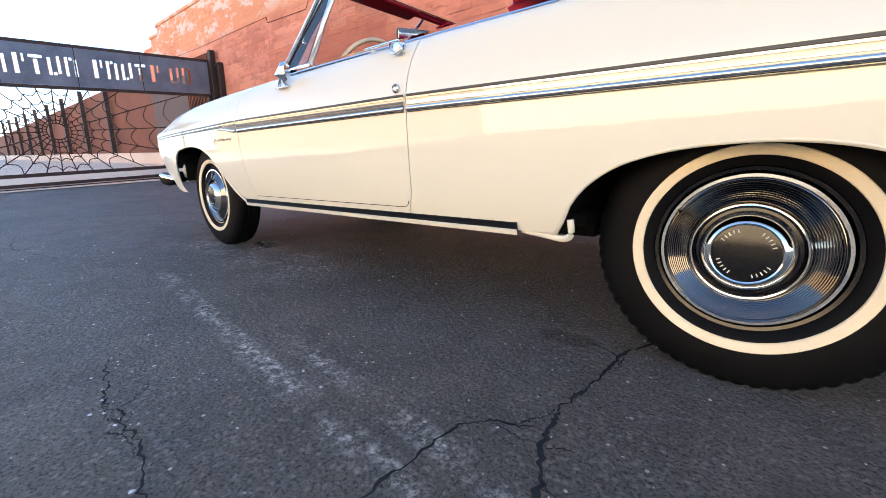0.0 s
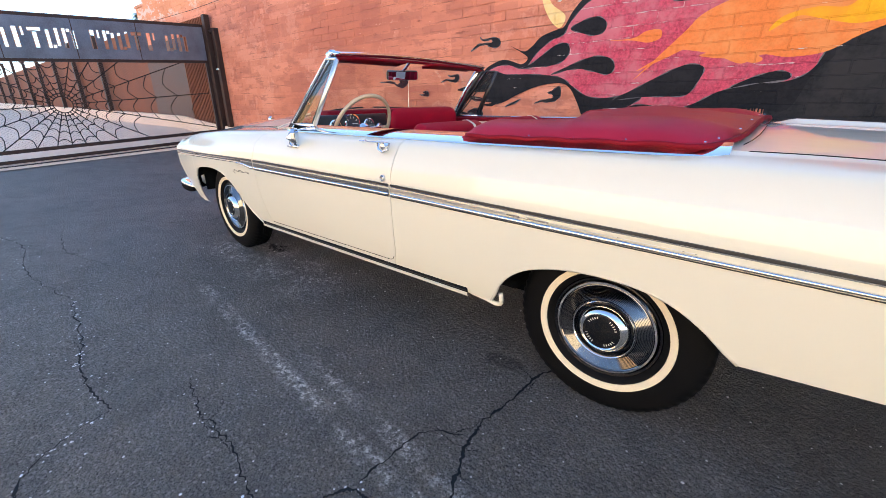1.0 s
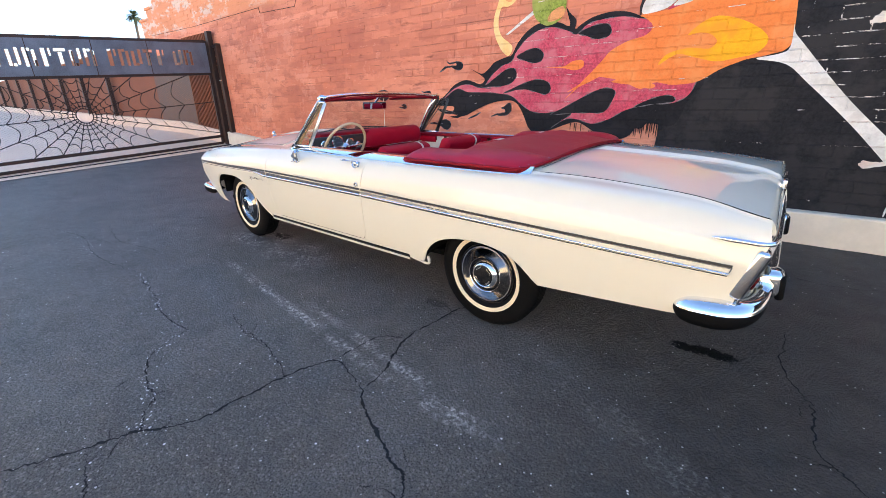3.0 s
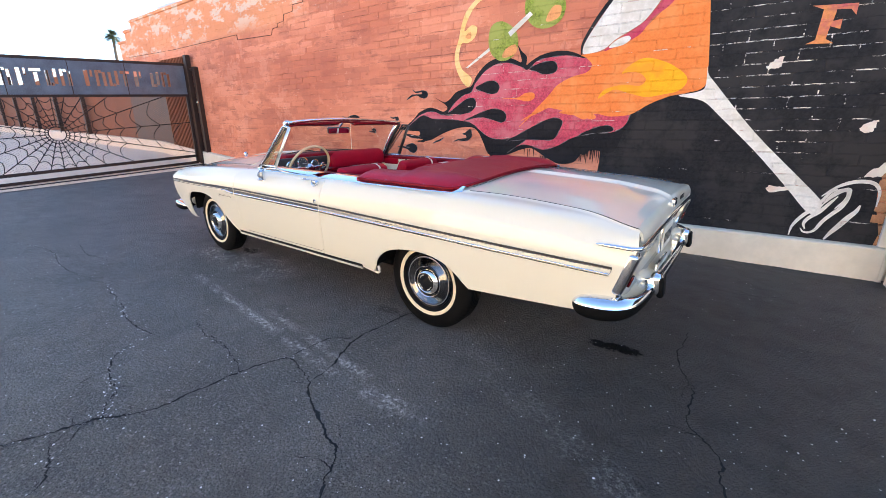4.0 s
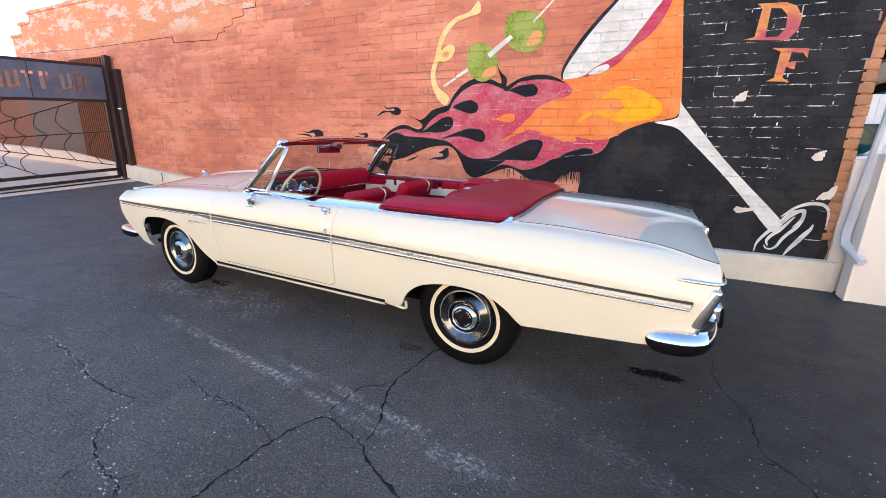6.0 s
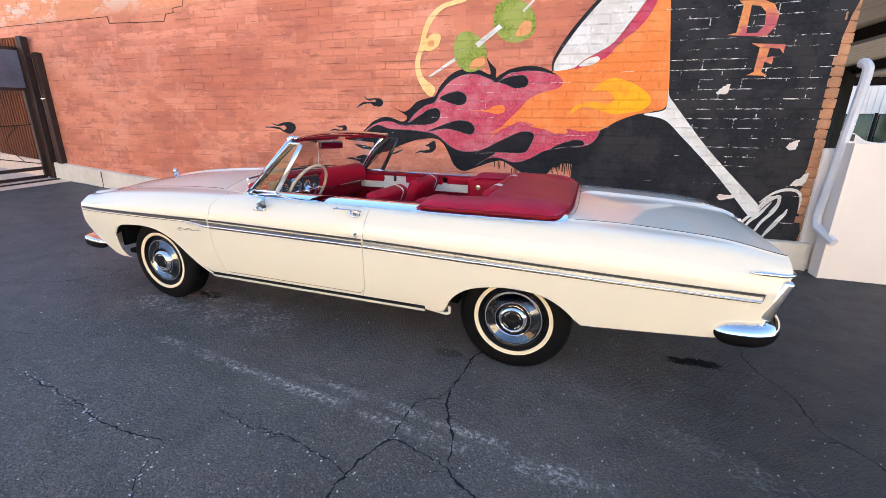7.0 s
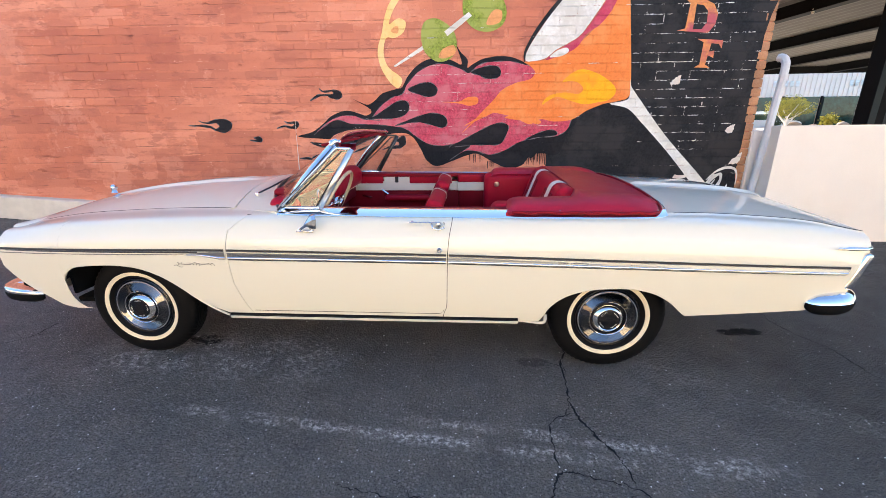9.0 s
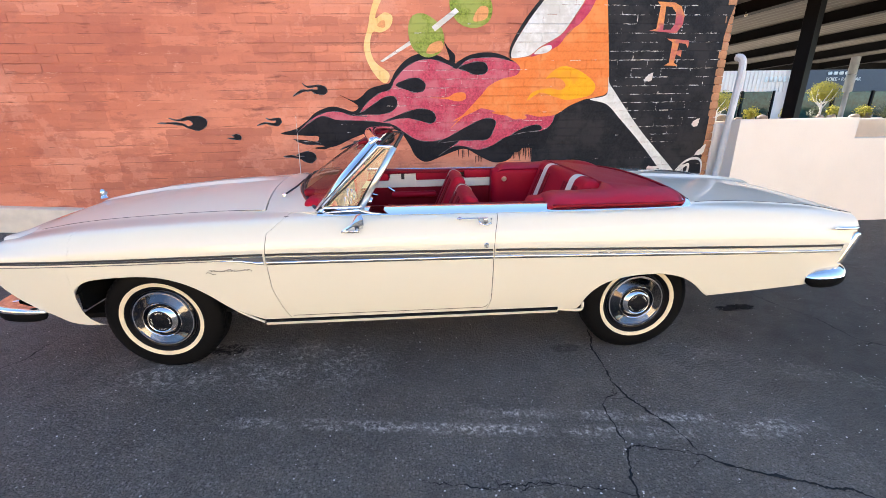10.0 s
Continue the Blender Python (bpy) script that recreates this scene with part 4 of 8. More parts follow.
    "flamelet_d": [(-3.66, 1.31), (-3.59, 1.33), (-3.55, 1.3), (-3.56, 1.26), (-3.62, 1.26), (-3.72, 1.28), (-3.63, 1.29)],
    "flamelet_e": [(-2.92, 1.05), (-2.8, 1.1), (-2.7, 1.08), (-2.67, 1.02), (-2.72, 0.96), (-2.79, 0.96), (-2.88, 1.01), (-2.99, 1.03), (-3.08, 1.04), (-2.98, 1.06), (-2.9, 1.04), (-2.81, 1.04)],
    "flamelet_f": [(-1.98, 1.144), (-1.916, 1.176), (-1.823, 1.191), (-1.761, 1.204), (-1.77, 1.239), (-1.825, 1.253), (-1.771, 1.28), (-1.692, 1.32), (-1.668, 1.236), (-1.714, 1.176), (-1.804, 1.156), (-1.897, 1.162)],
    "flamelet_g": [(-2.913, 1.253), (-2.807, 1.223), (-2.656, 1.21), (-2.60, 1.20), (-2.627, 1.182), (-2.743, 1.182), (-2.852, 1.209)],
    "flamelet_h": [(-2.365, 1.114), (-2.244, 1.143), (-2.146, 1.2), (-2.264, 1.161)],
    "letter_d": [(1.63, 2.79), (1.86, 2.78), (1.95, 2.74), (2.01, 2.64), (2.0, 2.53), (1.93, 2.44), (1.57, 2.47), (1.66, 2.49), (1.68, 2.75)],
    "letter_d_hole": [(1.75, 2.74), (1.83, 2.73), (1.89, 2.67), (1.9, 2.55), (1.85, 2.48), (1.75, 2.48)],
    "letter_f": [(1.82, 2.38), (2.12, 2.36), (2.12, 2.27), (2.08, 2.32), (1.99, 2.33), (1.98, 2.24), (2.04, 2.25), (2.04, 2.17), (1.97, 2.2), (1.96, 2.1), (2.02, 2.06), (1.83, 2.07), (1.89, 2.1), (1.9, 2.34)],
    "flake": [(2.34, 1.34), (2.39, 1.39), (2.44, 1.41), (2.44, 1.34), (2.4, 1.3)],
    "flake_b": [(1.58, 1.89), (1.64, 1.96), (1.7, 1.98), (1.69, 1.9), (1.64, 1.88)],
    "flake_c": [(2.46, 0.93), (2.53, 1.01), (2.6, 1.07), (2.59, 0.95), (2.5, 0.92)],
    "flake_d": [(1.8, 0.79), (1.92, 0.79), (1.98, 0.78), (1.9, 0.75), (1.81, 0.73)],
    "arc_a": [(2.045, 0.32), (2.053, 0.404), (2.08, 0.47), (2.125, 0.538), (2.171, 0.593), (2.221, 0.671), (2.268, 0.76), (2.314, 0.8)],
    "arc_b": [(2.121, 0.402), (2.147, 0.368), (2.194, 0.368), (2.234, 0.407), (2.266, 0.485), (2.309, 0.551), (2.359, 0.617), (2.389, 0.692), (2.396, 0.763), (2.378, 0.791), (2.334, 0.79), (2.288, 0.75), (2.255, 0.687), (2.23, 0.625)],
    "arc_c": [(2.155, 0.395), (2.137, 0.449), (2.167, 0.512), (2.23, 0.577), (2.286, 0.667), (2.328, 0.731)],
    "arc_d": [(2.309, 0.313), (2.342, 0.382), (2.39, 0.462), (2.436, 0.545), (2.476, 0.609), (2.491, 0.665)],
    "arc_e": [(2.213, 0.722), (2.29, 0.805), (2.369, 0.857), (2.453, 0.88), (2.542, 0.866), (2.589, 0.794), (2.595, 0.664)],
    "arc_f": [(2.239, 0.649), (2.293, 0.731), (2.35, 0.788), (2.393, 0.795), (2.387, 0.712), (2.327, 0.615)],
}
MURAL_LOOK = {
    "black_field": ("m_black", 0), "black_flames": ("m_flame", 0.7), "pink_main": ("m_pink", 1.6), "drop_a": ("m_flame", 3), "drop_b": ("m_flame", 3), "drop_c": ("m_flame", 3),
    "drop_d": ("m_flame", 3), "drop_e": ("m_flame", 3), "drop_f": ("m_flame", 3), "orange_glass": ("m_orange", 2.2), "orange_tongue": ("m_orange", 2.8), "orange_tongue_b": ("m_orange", 2.8),
    "orange_tongue_c": ("m_orange", 2.8), "white_cup": ("m_white", 3), "pink_band": ("m_rose", 3.6), "white_drop": ("m_white", 4.2), "yellow_blob": ("m_yellow", 3), "stem": ("m_white", 2.4),
    "olive_a": ("m_green", 2.6), "olive_b": ("m_green", 1), "olive_hole_a": ("m_peach", 3.2), "olive_hole_b": ("m_peach", 2), "pick_a": ("m_white", 1), "pick_b": ("m_white", 3.4),
    "pick_c": ("m_white", 3), "curl": ("m_cream", 1.2), "curl_hole": ("m_peach", 2), "letter_d": ("m_letter", 1.2), "letter_d_hole": ("m_black", 2), "letter_f": ("m_letter", 1.2),
}
SHARP_SHAPES = ("letter_d", "letter_d_hole", "letter_f", "pick_a", "pick_b", "pick_c")


def paint_patch(pts, lift, smooth_steps=5):
    P = spline(pts, smooth_steps, closed=True) if smooth_steps > 1 else np.array(pts)
    bm = bmesh.new()
    vs = [bm.verts.new((x, -0.012 - lift * 0.0012, z)) for x, z in P]
    f = bm.faces.new(vs)
    f.normal_update()
    if f.normal.y > 0:
        f.normal_flip()
    bmesh.ops.triangulate(bm, faces=[f], ngon_method="EAR_CLIP")
    return bm


def paint_stroke(pts, width, lift):
    P = spline(pts, 8)
    A, B, n = [], [], len(P)
    for i, p in enumerate(P):
        t = P[min(i + 1, n - 1)] - P[max(i - 1, 0)]
        t /= np.linalg.norm(t) + 1e-9
        w = width * (0.5 + 0.5 * math.sin(i * 0.31)) if width < 0.02 else width * (0.25 + 0.75 * math.sin(math.pi * min(1, max(0, (i + 0.5) / n))))
        A.append((p[0] - t[1] * w / 2, -0.012 - lift * 0.0012, p[1] + t[0] * w / 2))
        B.append((p[0] + t[1] * w / 2, -0.012 - lift * 0.0012, p[1] - t[0] * w / 2))
    return grid_mesh([A, B])


for key, pts in MURAL.items():
    if key.startswith(("drop", "flamelet", "pink_main")):
        ring_pts = spline(pts, 5, closed=True)
        part("painted_outline", paint_stroke([tuple(p) for p in ring_pts[::2]] + [tuple(ring_pts[0])], 0.011, 3.1 if key.startswith("drop") else 1.9), "m_grey", wall, smooth=False)
    if key.startswith("arc"):
        part("painted_stroke", paint_stroke(pts, 0.045 if key == "arc_d" else 0.034, 2), "m_white", wall, smooth=False)
    elif key == "cup_line":
        part("painted_stroke", paint_stroke(pts, 0.045, 3.8), "m_black", wall, smooth=False)
    elif key.startswith("flake"):
        frng = random.Random(len(key) * 7 + int(1000 * pts[0][0]))
        rough = [(x + frng.uniform(-0.010, 0.010), z + frng.uniform(-0.008, 0.008)) for x, z in spline(pts, 5, closed=True)]
        part("bare_patch", paint_patch(rough, 1.5, 1), "m_flake", wall, smooth=False)
    elif key.startswith("flamelet"):
        part("painted_flamelet", paint_patch(pts, 0.5), "m_flame", wall, smooth=False)
    else:
        look_name, lift = MURAL_LOOK[key]
        part("painted_" + key.rsplit("_", 1)[0] if key.startswith(("drop", "olive", "pick", "letter", "orange")) else "painted_" + key, paint_patch(pts, lift, 1 if key in SHARP_SHAPES else 5), look_name, wall, smooth=False)

# black drips run down from the flames over the bare paint
drng = random.Random(31)
for u0, u1, zt, length, n in ((-0.17, 0.13, 1.075, 0.14, 15), (-0.86, -0.70, 1.045, 0.07, 4), (-0.62, -0.52, 0.96, 0.06, 4)):
    for k in range(n):
        u = u0 + (u1 - u0) * (k + drng.uniform(0.2, 0.8)) / n
        h = length * drng.uniform(0.45, 1.0)
        part("paint_drip", paint_patch([(u - 0.006, zt + 0.03), (u + 0.006, zt + 0.03), (u + 0.004, zt - h), (u, zt - h - 0.02), (u - 0.004, zt - h)], 0.9, 1), "m_flame", wall, smooth=False)

# step crack in the old masonry under the parapet
sc = [(-13.05, 3.24), (-10.35, 3.18), (-7.43, 3.19), (-7.41, 3.09), (-6.22, 3.05), (-6.16, 3.15), (-6.0, 3.16), (-6.0, 3.22), (-5.79, 3.24), (-5.78, 3.34), (-5.5, 3.36), (-5.5, 3.46), (-5.2, 3.46), (-5.2, 3.56), (-4.9, 3.57)]
part("masonry_crack", tube([(u, -0.006, z) for u, z in sc], 0.0045, 4), "crack", wall, smooth=False)

slab = part("parking_slab", box((46.0, 26.0, 0.10), (26.1, 15.6, -0.035), 0.01), "slab")
tagged(slab, "pale concrete parking slab beyond the stucco wall", "pavement", kind="structure")

# ---- unseen building front added across the lot behind the walk, sunlit for warm bounce ----
back = empty("wall_south")
tagged(back, "unseen warm tan building front added across the lot for bounce light", "wall", kind="structure")
part("wall_body", box((41.0, 0.4, 5.0), (10.5, -15.0, 2.4), 0.02), "facade", back)
# unseen darker stretch, added so the car's glass mirrors less light from this end
part("wall_body", box((29.0, 0.4, 5.0), (-24.51, -15.01, 2.4), 0.02), "facade_brown", back, "unseen dark brown front added to darken reflections")

# ---- stucco wall, downpipe ----
st = empty("wall_stucco")
tagged(st, "low pale pinkish stucco wall beside the brick wall", "wall", kind="structure")
sw = bmesh.new()
outline = [(2.76, -0.25), (18.4, -0.25), (18.4, 1.13), (4.38, 1.13), (4.38, 1.39), (2.76, 1.39)]
front_face = sw.faces.new([sw.verts.new((x, 2.07, z)) for x, z in outline])
ext = bmesh.ops.extrude_face_region(sw, geom=[front_face])
bmesh.ops.translate(sw, vec=(0, 0.2, 0), verts=[v for v in ext["geom"] if isinstance(v, bmesh.types.BMVert)])
bmesh.ops.recalc_face_normals(sw, faces=sw.faces)
part("wall_body", sw, "stucco", st, smooth=False)
part("wall_return", box((0.29, 0.26, 1.56), (2.82, 2.52, 0.55), 0.01), "stucco", st)
part("far_wall", box((56.0, 0.25, 4.4), (-41.4, 0.16, 1.0)), "wall_far", wall, "wall beyond the gate, its shade put into the brown colour", smooth=False)
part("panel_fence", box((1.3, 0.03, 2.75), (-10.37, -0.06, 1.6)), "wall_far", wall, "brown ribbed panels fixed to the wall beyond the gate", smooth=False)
part("panel_fence", box((2.39, 0.03, 2.62), (-12.215, -0.055, 1.40)), "panel_brown", wall, "dark brown panels fixed to the wall beyond the gate", smooth=False)
for k in range(16):
    part("panel_rib", box((0.03, 0.03, 2.75), (-10.98 + 0.079 * k, -0.088, 1.6)), "wall_far", wall, smooth=False)
dp = bmesh.new()
tube(spline([(2.765, 2.36, 2.15), (2.775, 2.31, 2.14), (2.785, 2.27, 2.10), (2.785, 2.255, 2.04), (2.78, 2.25, 1.93)], 4).tolist() + [(2.715, 2.28, 0.62), (2.72, 2.24, 0.52), (2.80, 2.03, 0.40)], 0.046, 8, bm=dp, squash=0.85, up=(0.9, 0.43, 0))
dpipe = part("downpipe", dp, "pipe_paint", None)
tagged(dpipe, "white painted rain downpipe at the end of the brick wall", "downpipe")


# ---- the convertible ----
car = empty("convertible_car")
tagged(car, "cream 1960s two-door convertible with red interior, top folded, parked on asphalt", "car")


def ip(x, *pairs):
    return float(np.interp(x, pairs[0::2], pairs[1::2]))


def smooth_ip(pairs_x, pairs_v):
    """A smoothed piecewise line as a function."""
    xs = np.linspace(pairs_x[0], pairs_x[-1], 400)
    v = np.interp(xs, pairs_x, pairs_v)
    k = np.ones(21) / 21
    for _ in range(2):
        v = np.convolve(np.pad(v, 10, mode="edge"), k, mode="valid")
    return lambda x: float(np.interp(x, xs, v))


X_FRONT, X_TAIL = -3.72, 1.275
f_w = smooth_ip([-3.72, -3.6, -3.4, -3.0, -2.2, -1.0, 0.0, 0.6, 1.0, 1.275], [0.875, 0.895, 0.912, 0.925, 0.930, 0.930, 0.928, 0.924, 0.915, 0.900])
f_trim = smooth_ip([-3.72, -2.23, -0.94, 1.21, 1.275], [0.778, 0.790, 0.772, 0.712, 0.710])
f_sh = smooth_ip([-3.72, -3.6, -3.3, -2.8, -2.2, -1.0, 0.0, 0.6, 1.0, 1.18, 1.275], [0.836, 0.862, 0.898, 0.925, 0.938, 0.945, 0.940, 0.925, 0.895, 0.868, 0.830])
f_top = smooth_ip([-3.72, -3.6, -3.3, -2.8, -2.2, -1.9, -1.0, -0.5, 0.3, 0.6, 1.0, 1.18, 1.275], [0.868, 0.900, 0.942, 0.972, 0.990, 0.992, 0.985, 0.980, 0.980, 0.968, 0.944, 0.922, 0.872])
f_topy = smooth_ip([-3.72, -2.4, -2.1, -1.9, -1.0, 0.1, 0.3, 0.5, 0.9, 1.05, 1.14, 1.21, 1.275], [0.62, 0.66, 0.76, 0.795, 0.80, 0.80, 0.765, 0.72, 0.745, 0.755, 0.772, 0.815, 0.860])


ARCH_F = spline([(-3.314, 0.560), (-3.305, 0.608), (-3.280, 0.640), (-3.225, 0.668), (-3.15, 0.680), (-3.05, 0.687), (-2.93, 0.688), (-2.80, 0.670), (-2.68, 0.624), (-2.58, 0.558), (-2.49, 0.480), (-2.40, 0.408), (-2.315, 0.352)], 8)
ARCH_R = spline([(-0.43, 0.352), (-0.405, 0.395), (-0.385, 0.44), (-0.34, 0.492), (-0.27, 0.538), (-0.18, 0.567), (-0.08, 0.582), (0.03, 0.585), (0.13, 0.574), (0.22, 0.546), (0.30, 0.496), (0.355, 0.445), (0.395, 0.413)], 8)


def arch_front(x):
    return float(np.interp(x, ARCH_F[:, 0], ARCH_F[:, 1]))


def arch_rear(x):
    return float(np.interp(x, ARCH_R[:, 0], ARCH_R[:, 1]))


def z_bottom(x):
    if x < -3.3135:
        return ip(x, -3.72, 0.665, -3.68, 0.608, -3.62, 0.548, -3.54, 0.486, -3.485, 0.460, -3.408, 0.407, -3.36, 0.391, -3.31, 0.383)
    if x < -2.315:
        return arch_front(x)
    if x < -0.43:
        return 0.352
    if x < 0.395:
        return arch_rear(x)
    return ip(x, 0.395, 0.413, 1.02, 0.458, 1.275, 0.49)


def section(x):
    """Control points (y, z) of the left body side at x, from the lower edge over the shoulder to the top seam."""
    w, zt, zs, zp, yp = f_w(x), f_trim(x), f_sh(x), f_top(x), f_topy(x)
    zb = z_bottom(x)
    full = [(0.872, 0.30), (w - 0.022, 0.42), (w - 0.006, 0.58), (w, zt), (w - 0.016, zt + 0.55 * (zs - zt)), (w - min(0.052, 0.4 * (w - yp)), zs), (w - min(0.095, 0.74 * (w - yp)), zs + 0.62 * (zp - zs)), (yp + 0.25 * max(0.0, w - 0.13 - yp), zp - 0.002 - 0.1 * (zp - zs)), (yp, zp)]
    return full, zb


section_cache = {}


def section_line(x):
    k = round(x, 4)
    if k not in section_cache:
        full, zb = section(k)
        section_cache[k] = spline(full, 12), zb
    return section_cache[k]


def side_column(x, n=34):
    c, zb = section_line(x)
    # cut at the lower edge
    z = c[:, 1]
    i = int(np.argmax(z > zb))
    if i > 0:
        t = (zb - z[i - 1]) / (z[i] - z[i - 1])
        c = np.vstack([c[i - 1] + t * (c[i] - c[i - 1]), c[i:]])
    d = np.concatenate([[0], np.cumsum(np.hypot(*np.diff(c, axis=0).T))])
    k = int(np.argmax(c[:, 1] >= f_trim(x)))
    low = max(2, int(n * 0.42))
    s = np.concatenate([np.linspace(0, d[k], low)[:-1], np.linspace(d[k], d[-1], n - low + 1)])
    return np.interp(s, d, c[:, 0]), np.interp(s, d, c[:, 1])


def side_y(x, z):
    c, _ = section_line(x)
    k = int(np.argmax(c[:, 1]))
    return float(np.interp(z, c[: k + 1, 1], c[: k + 1, 0]))


SEAM_F = lambda z: ip(z, 0.35, -2.13, 0.445, -2.18, 0.58, -2.225, 0.79, -2.234, 0.90, -2.218, 0.94, -2.17, 0.985, -2.11)
SEAM_R = lambda z: ip(z, 0.39, -0.985, 0.45, -0.962, 0.78, -0.955, 0.88, -0.945, 0.93, -0.935, 0.99, -0.925)


def warp_x(x, z):
    """Slides panel edges onto the door seams and rakes the tail."""
    dx = (SEAM_F(z) + 2.22) * max(0.0, 1 - abs(x + 2.22) / 0.35)
    dx += (SEAM_R(z) + 0.955) * max(0.0, 1 - abs(x + 0.955) / 0.25)
    if x > 1.0:
        dx += (x - 1.0) / 0.275 * ip(z, 0.45, -0.075, 0.63, -0.055, 0.74, -0.02, 0.80, 0.0, 0.83, 0.004, 0.90, -0.01)
    return x + dx


def side_panel(x0, x1, n, sgn):
    xs = np.linspace(x0, x1, n)
    extra = [a for a in (-3.3136, -3.3134, -3.309, -3.305, -3.300, -3.294, -3.287, -3.28, -2.315, -0.43, -0.405, -0.392, 0.395) if x0 < a < x1]
    xs = sorted(set(list(xs) + extra))
    rows = []
    for x in xs:
        y, z = side_column(x)
        rows.append([(warp_x(x, zz), sgn * yy, zz) for yy, zz in zip(y, z)])
    return grid_mesh(rows, flip=sgn < 0)


def valance(sgn):
    """The fender corner ahead of the front wheel, down to the lip of the arch."""
    rows = []
    for z in np.linspace(0.382, 0.57, 26):
        xa = ip(z, 0.382, -3.195, 0.388, -3.238, 0.405, -3.264, 0.430, -3.286, 0.458, -3.301, 0.50, -3.311, 0.57, -3.3125)
        row = []
        for x in np.linspace(-3.3165, xa, 10):
            row.append((x, sgn * side_y(-3.3, z), z))
        rows.append(row)
    return grid_mesh(rows, flip=sgn > 0)


GAP = 0.0018
for sgn, side in ((-1, "driver"), (1, "passenger")):
    fender = part("front_fender", side_panel(X_FRONT, -2.22 - GAP, 110, sgn), "cream", car, sharp=0)
    part("fender_valance", valance(sgn), "cream", fender, sharp=0)
    door = part("door", side_panel(-2.22 + GAP, -0.955 - GAP, 60, sgn), "cream", car, sharp=0)
    quarter = part("rear_quarter", side_panel(-0.955 + GAP, X_TAIL, 130, sgn), "cream", car, sharp=0)
    for ob in (fender, door, quarter):
        solid(ob, 0.010)
    # dark gaps behind the door seams
    for seam in (SEAM_F, SEAM_R):
        zs = np.linspace(0.36, 0.975, 24)
        line = [[(seam(z) - 0.012, sgn * (side_y(seam(z), z) - 0.006), z) for z in zs], [(seam(z) + 0.012, sgn * (side_y(seam(z), z) - 0.006), z) for z in zs]]
        part("door_gap", grid_mesh(line, flip=sgn < 0), "well", door, sharp=0)
    # arch lips
    for xs, fn in ((np.linspace(-3.305, -2.315, 60), arch_front), (np.linspace(-0.43, 0.395, 40), arch_rear)):
        pts = [(x, sgn * (side_y(x, fn(x) + 0.004) - 0.006), fn(x) + 0.001) for x in xs]
        part("arch_lip", tube(pts, 0.007, 6), "cream", fender if xs[0] < -2 else quarter, sharp=0)
    part("arch_foot", tube(spline([(-0.54, sgn * 0.872, 0.350), (-0.46, sgn * 0.874, 0.342), (-0.412, sgn * 0.878, 0.338), (-0.386, sgn * 0.882, 0.352), (-0.388, sgn * 0.886, 0.395)], 4), 0.010, 8), "cream", quarter, sharp=0)
    # rocker: a black strip over a bright moulding, blunt at the rear
    xs = np.linspace(-2.30, -0.545, 30)
    for name, mt, za, zb, out, label in (("rocker_strip", "black", 0.375, 0.353, 0.004, "black strip along the rocker"), ("rocker_moulding", "cream", 0.353, 0.338, 0.007, "pale rocker moulding")):
        ring = [[(x, sgn * (side_y(x, 0.37) + out - 0.004), za + 0.002), (x, sgn * (side_y(x, 0.37) + out), za), (x, sgn * (side_y(x, 0.36) + out - 0.002), zb), (x, sgn * (side_y(x, 0.36) + out - 0.014), zb - 0.003)] for x in xs]
        part(name, grid_mesh(ring, flip=sgn > 0), mt, car, label)
    foot = [(-2.135 + 0.02 * t, 0.398) for t in range(56)] + [(-1.012, 0.3985), (-0.998, 0.402), (-0.988, 0.410), (-0.982, 0.422)]
    part("door_foot_seam", tube([(x, sgn * (side_y(x, z) + 0.0004), z) for x, z in foot], 0.0013, 6), "well", door, "thin gap under the door", sharp=0)

    # spear moulding along the flank: dark upper line, bright lower line, ribbed fill on the door
    def strip(x0, x1, z_of, half, out, n=70, up=False):
        rows = []
        for x in np.linspace(x0, x1, n):
            zc, h = z_of(x), half(x) if callable(half) else half
            prof = [(zc + h, 0.0), (zc + h * 0.8, out), (zc - h * 0.8, out), (zc - h, 0.0)]
            if up:
                prof = [(zc + h * math.cos(a), out * math.sin(a)) for a in np.linspace(0, math.pi, 9)]
            rows.append([(warp_x(x, z), sgn * (side_y(x, z) + o + 0.0012), z) for z, o in prof])
        return grid_mesh(rows, flip=sgn > 0)

    top_line = lambda x: f_trim(x) + ip(x, -3.70, -0.002, -2.4, 0.0, 1.21, 0.002)
    low_line = lambda x: f_trim(x) - ip(x, -2.50, 0.026, -2.37, 0.030, -2.27, 0.046, -0.95, 0.038, 1.21, 0.026)
    for x0, x1 in ((-3.70, -2.232), (-2.215, -0.962), (-0.948, 1.205)):
        part("spear_moulding_dark", strip(x0, x1, lambda x: top_line(x) + 0.003, 0.0046, 0.005), "steel_dark", car, "dark upper line of the side spear")
        part("spear_moulding", strip(x0, x1, lambda x: top_line(x) - 0.0045, 0.0028, 0.004), "chrome", car)
        if x0 > -2.3:
            part("spear_moulding", strip(x0, x1, low_line, lambda x: ip(x, -2.2, 0.0085, 0.0, 0.0078, 1.2, 0.0045), 0.008, 70, True), "chrome", car, "half-round chrome lower line of the side spear")
            part("spear_moulding_dark", strip(x0, x1, lambda x: low_line(x) - 0.0105, 0.0016, 0.003), "steel_dark", car)
    part("spear_moulding", strip(-2.47, -2.232, low_line, lambda x: ip(x, -2.47, 0.004, -2.3, 0.009), 0.008, 30, True), "chrome", car)
    part("spear_end", strip(1.203, 1.208, lambda x: f_trim(x) - 0.011, 0.013, 0.004, 3), "chrome", car)
    part("spear_moulding", strip(-3.70, -2.47, lambda x: f_trim(x) - 0.026, 0.0028, 0.003, 50), "chrome", car)
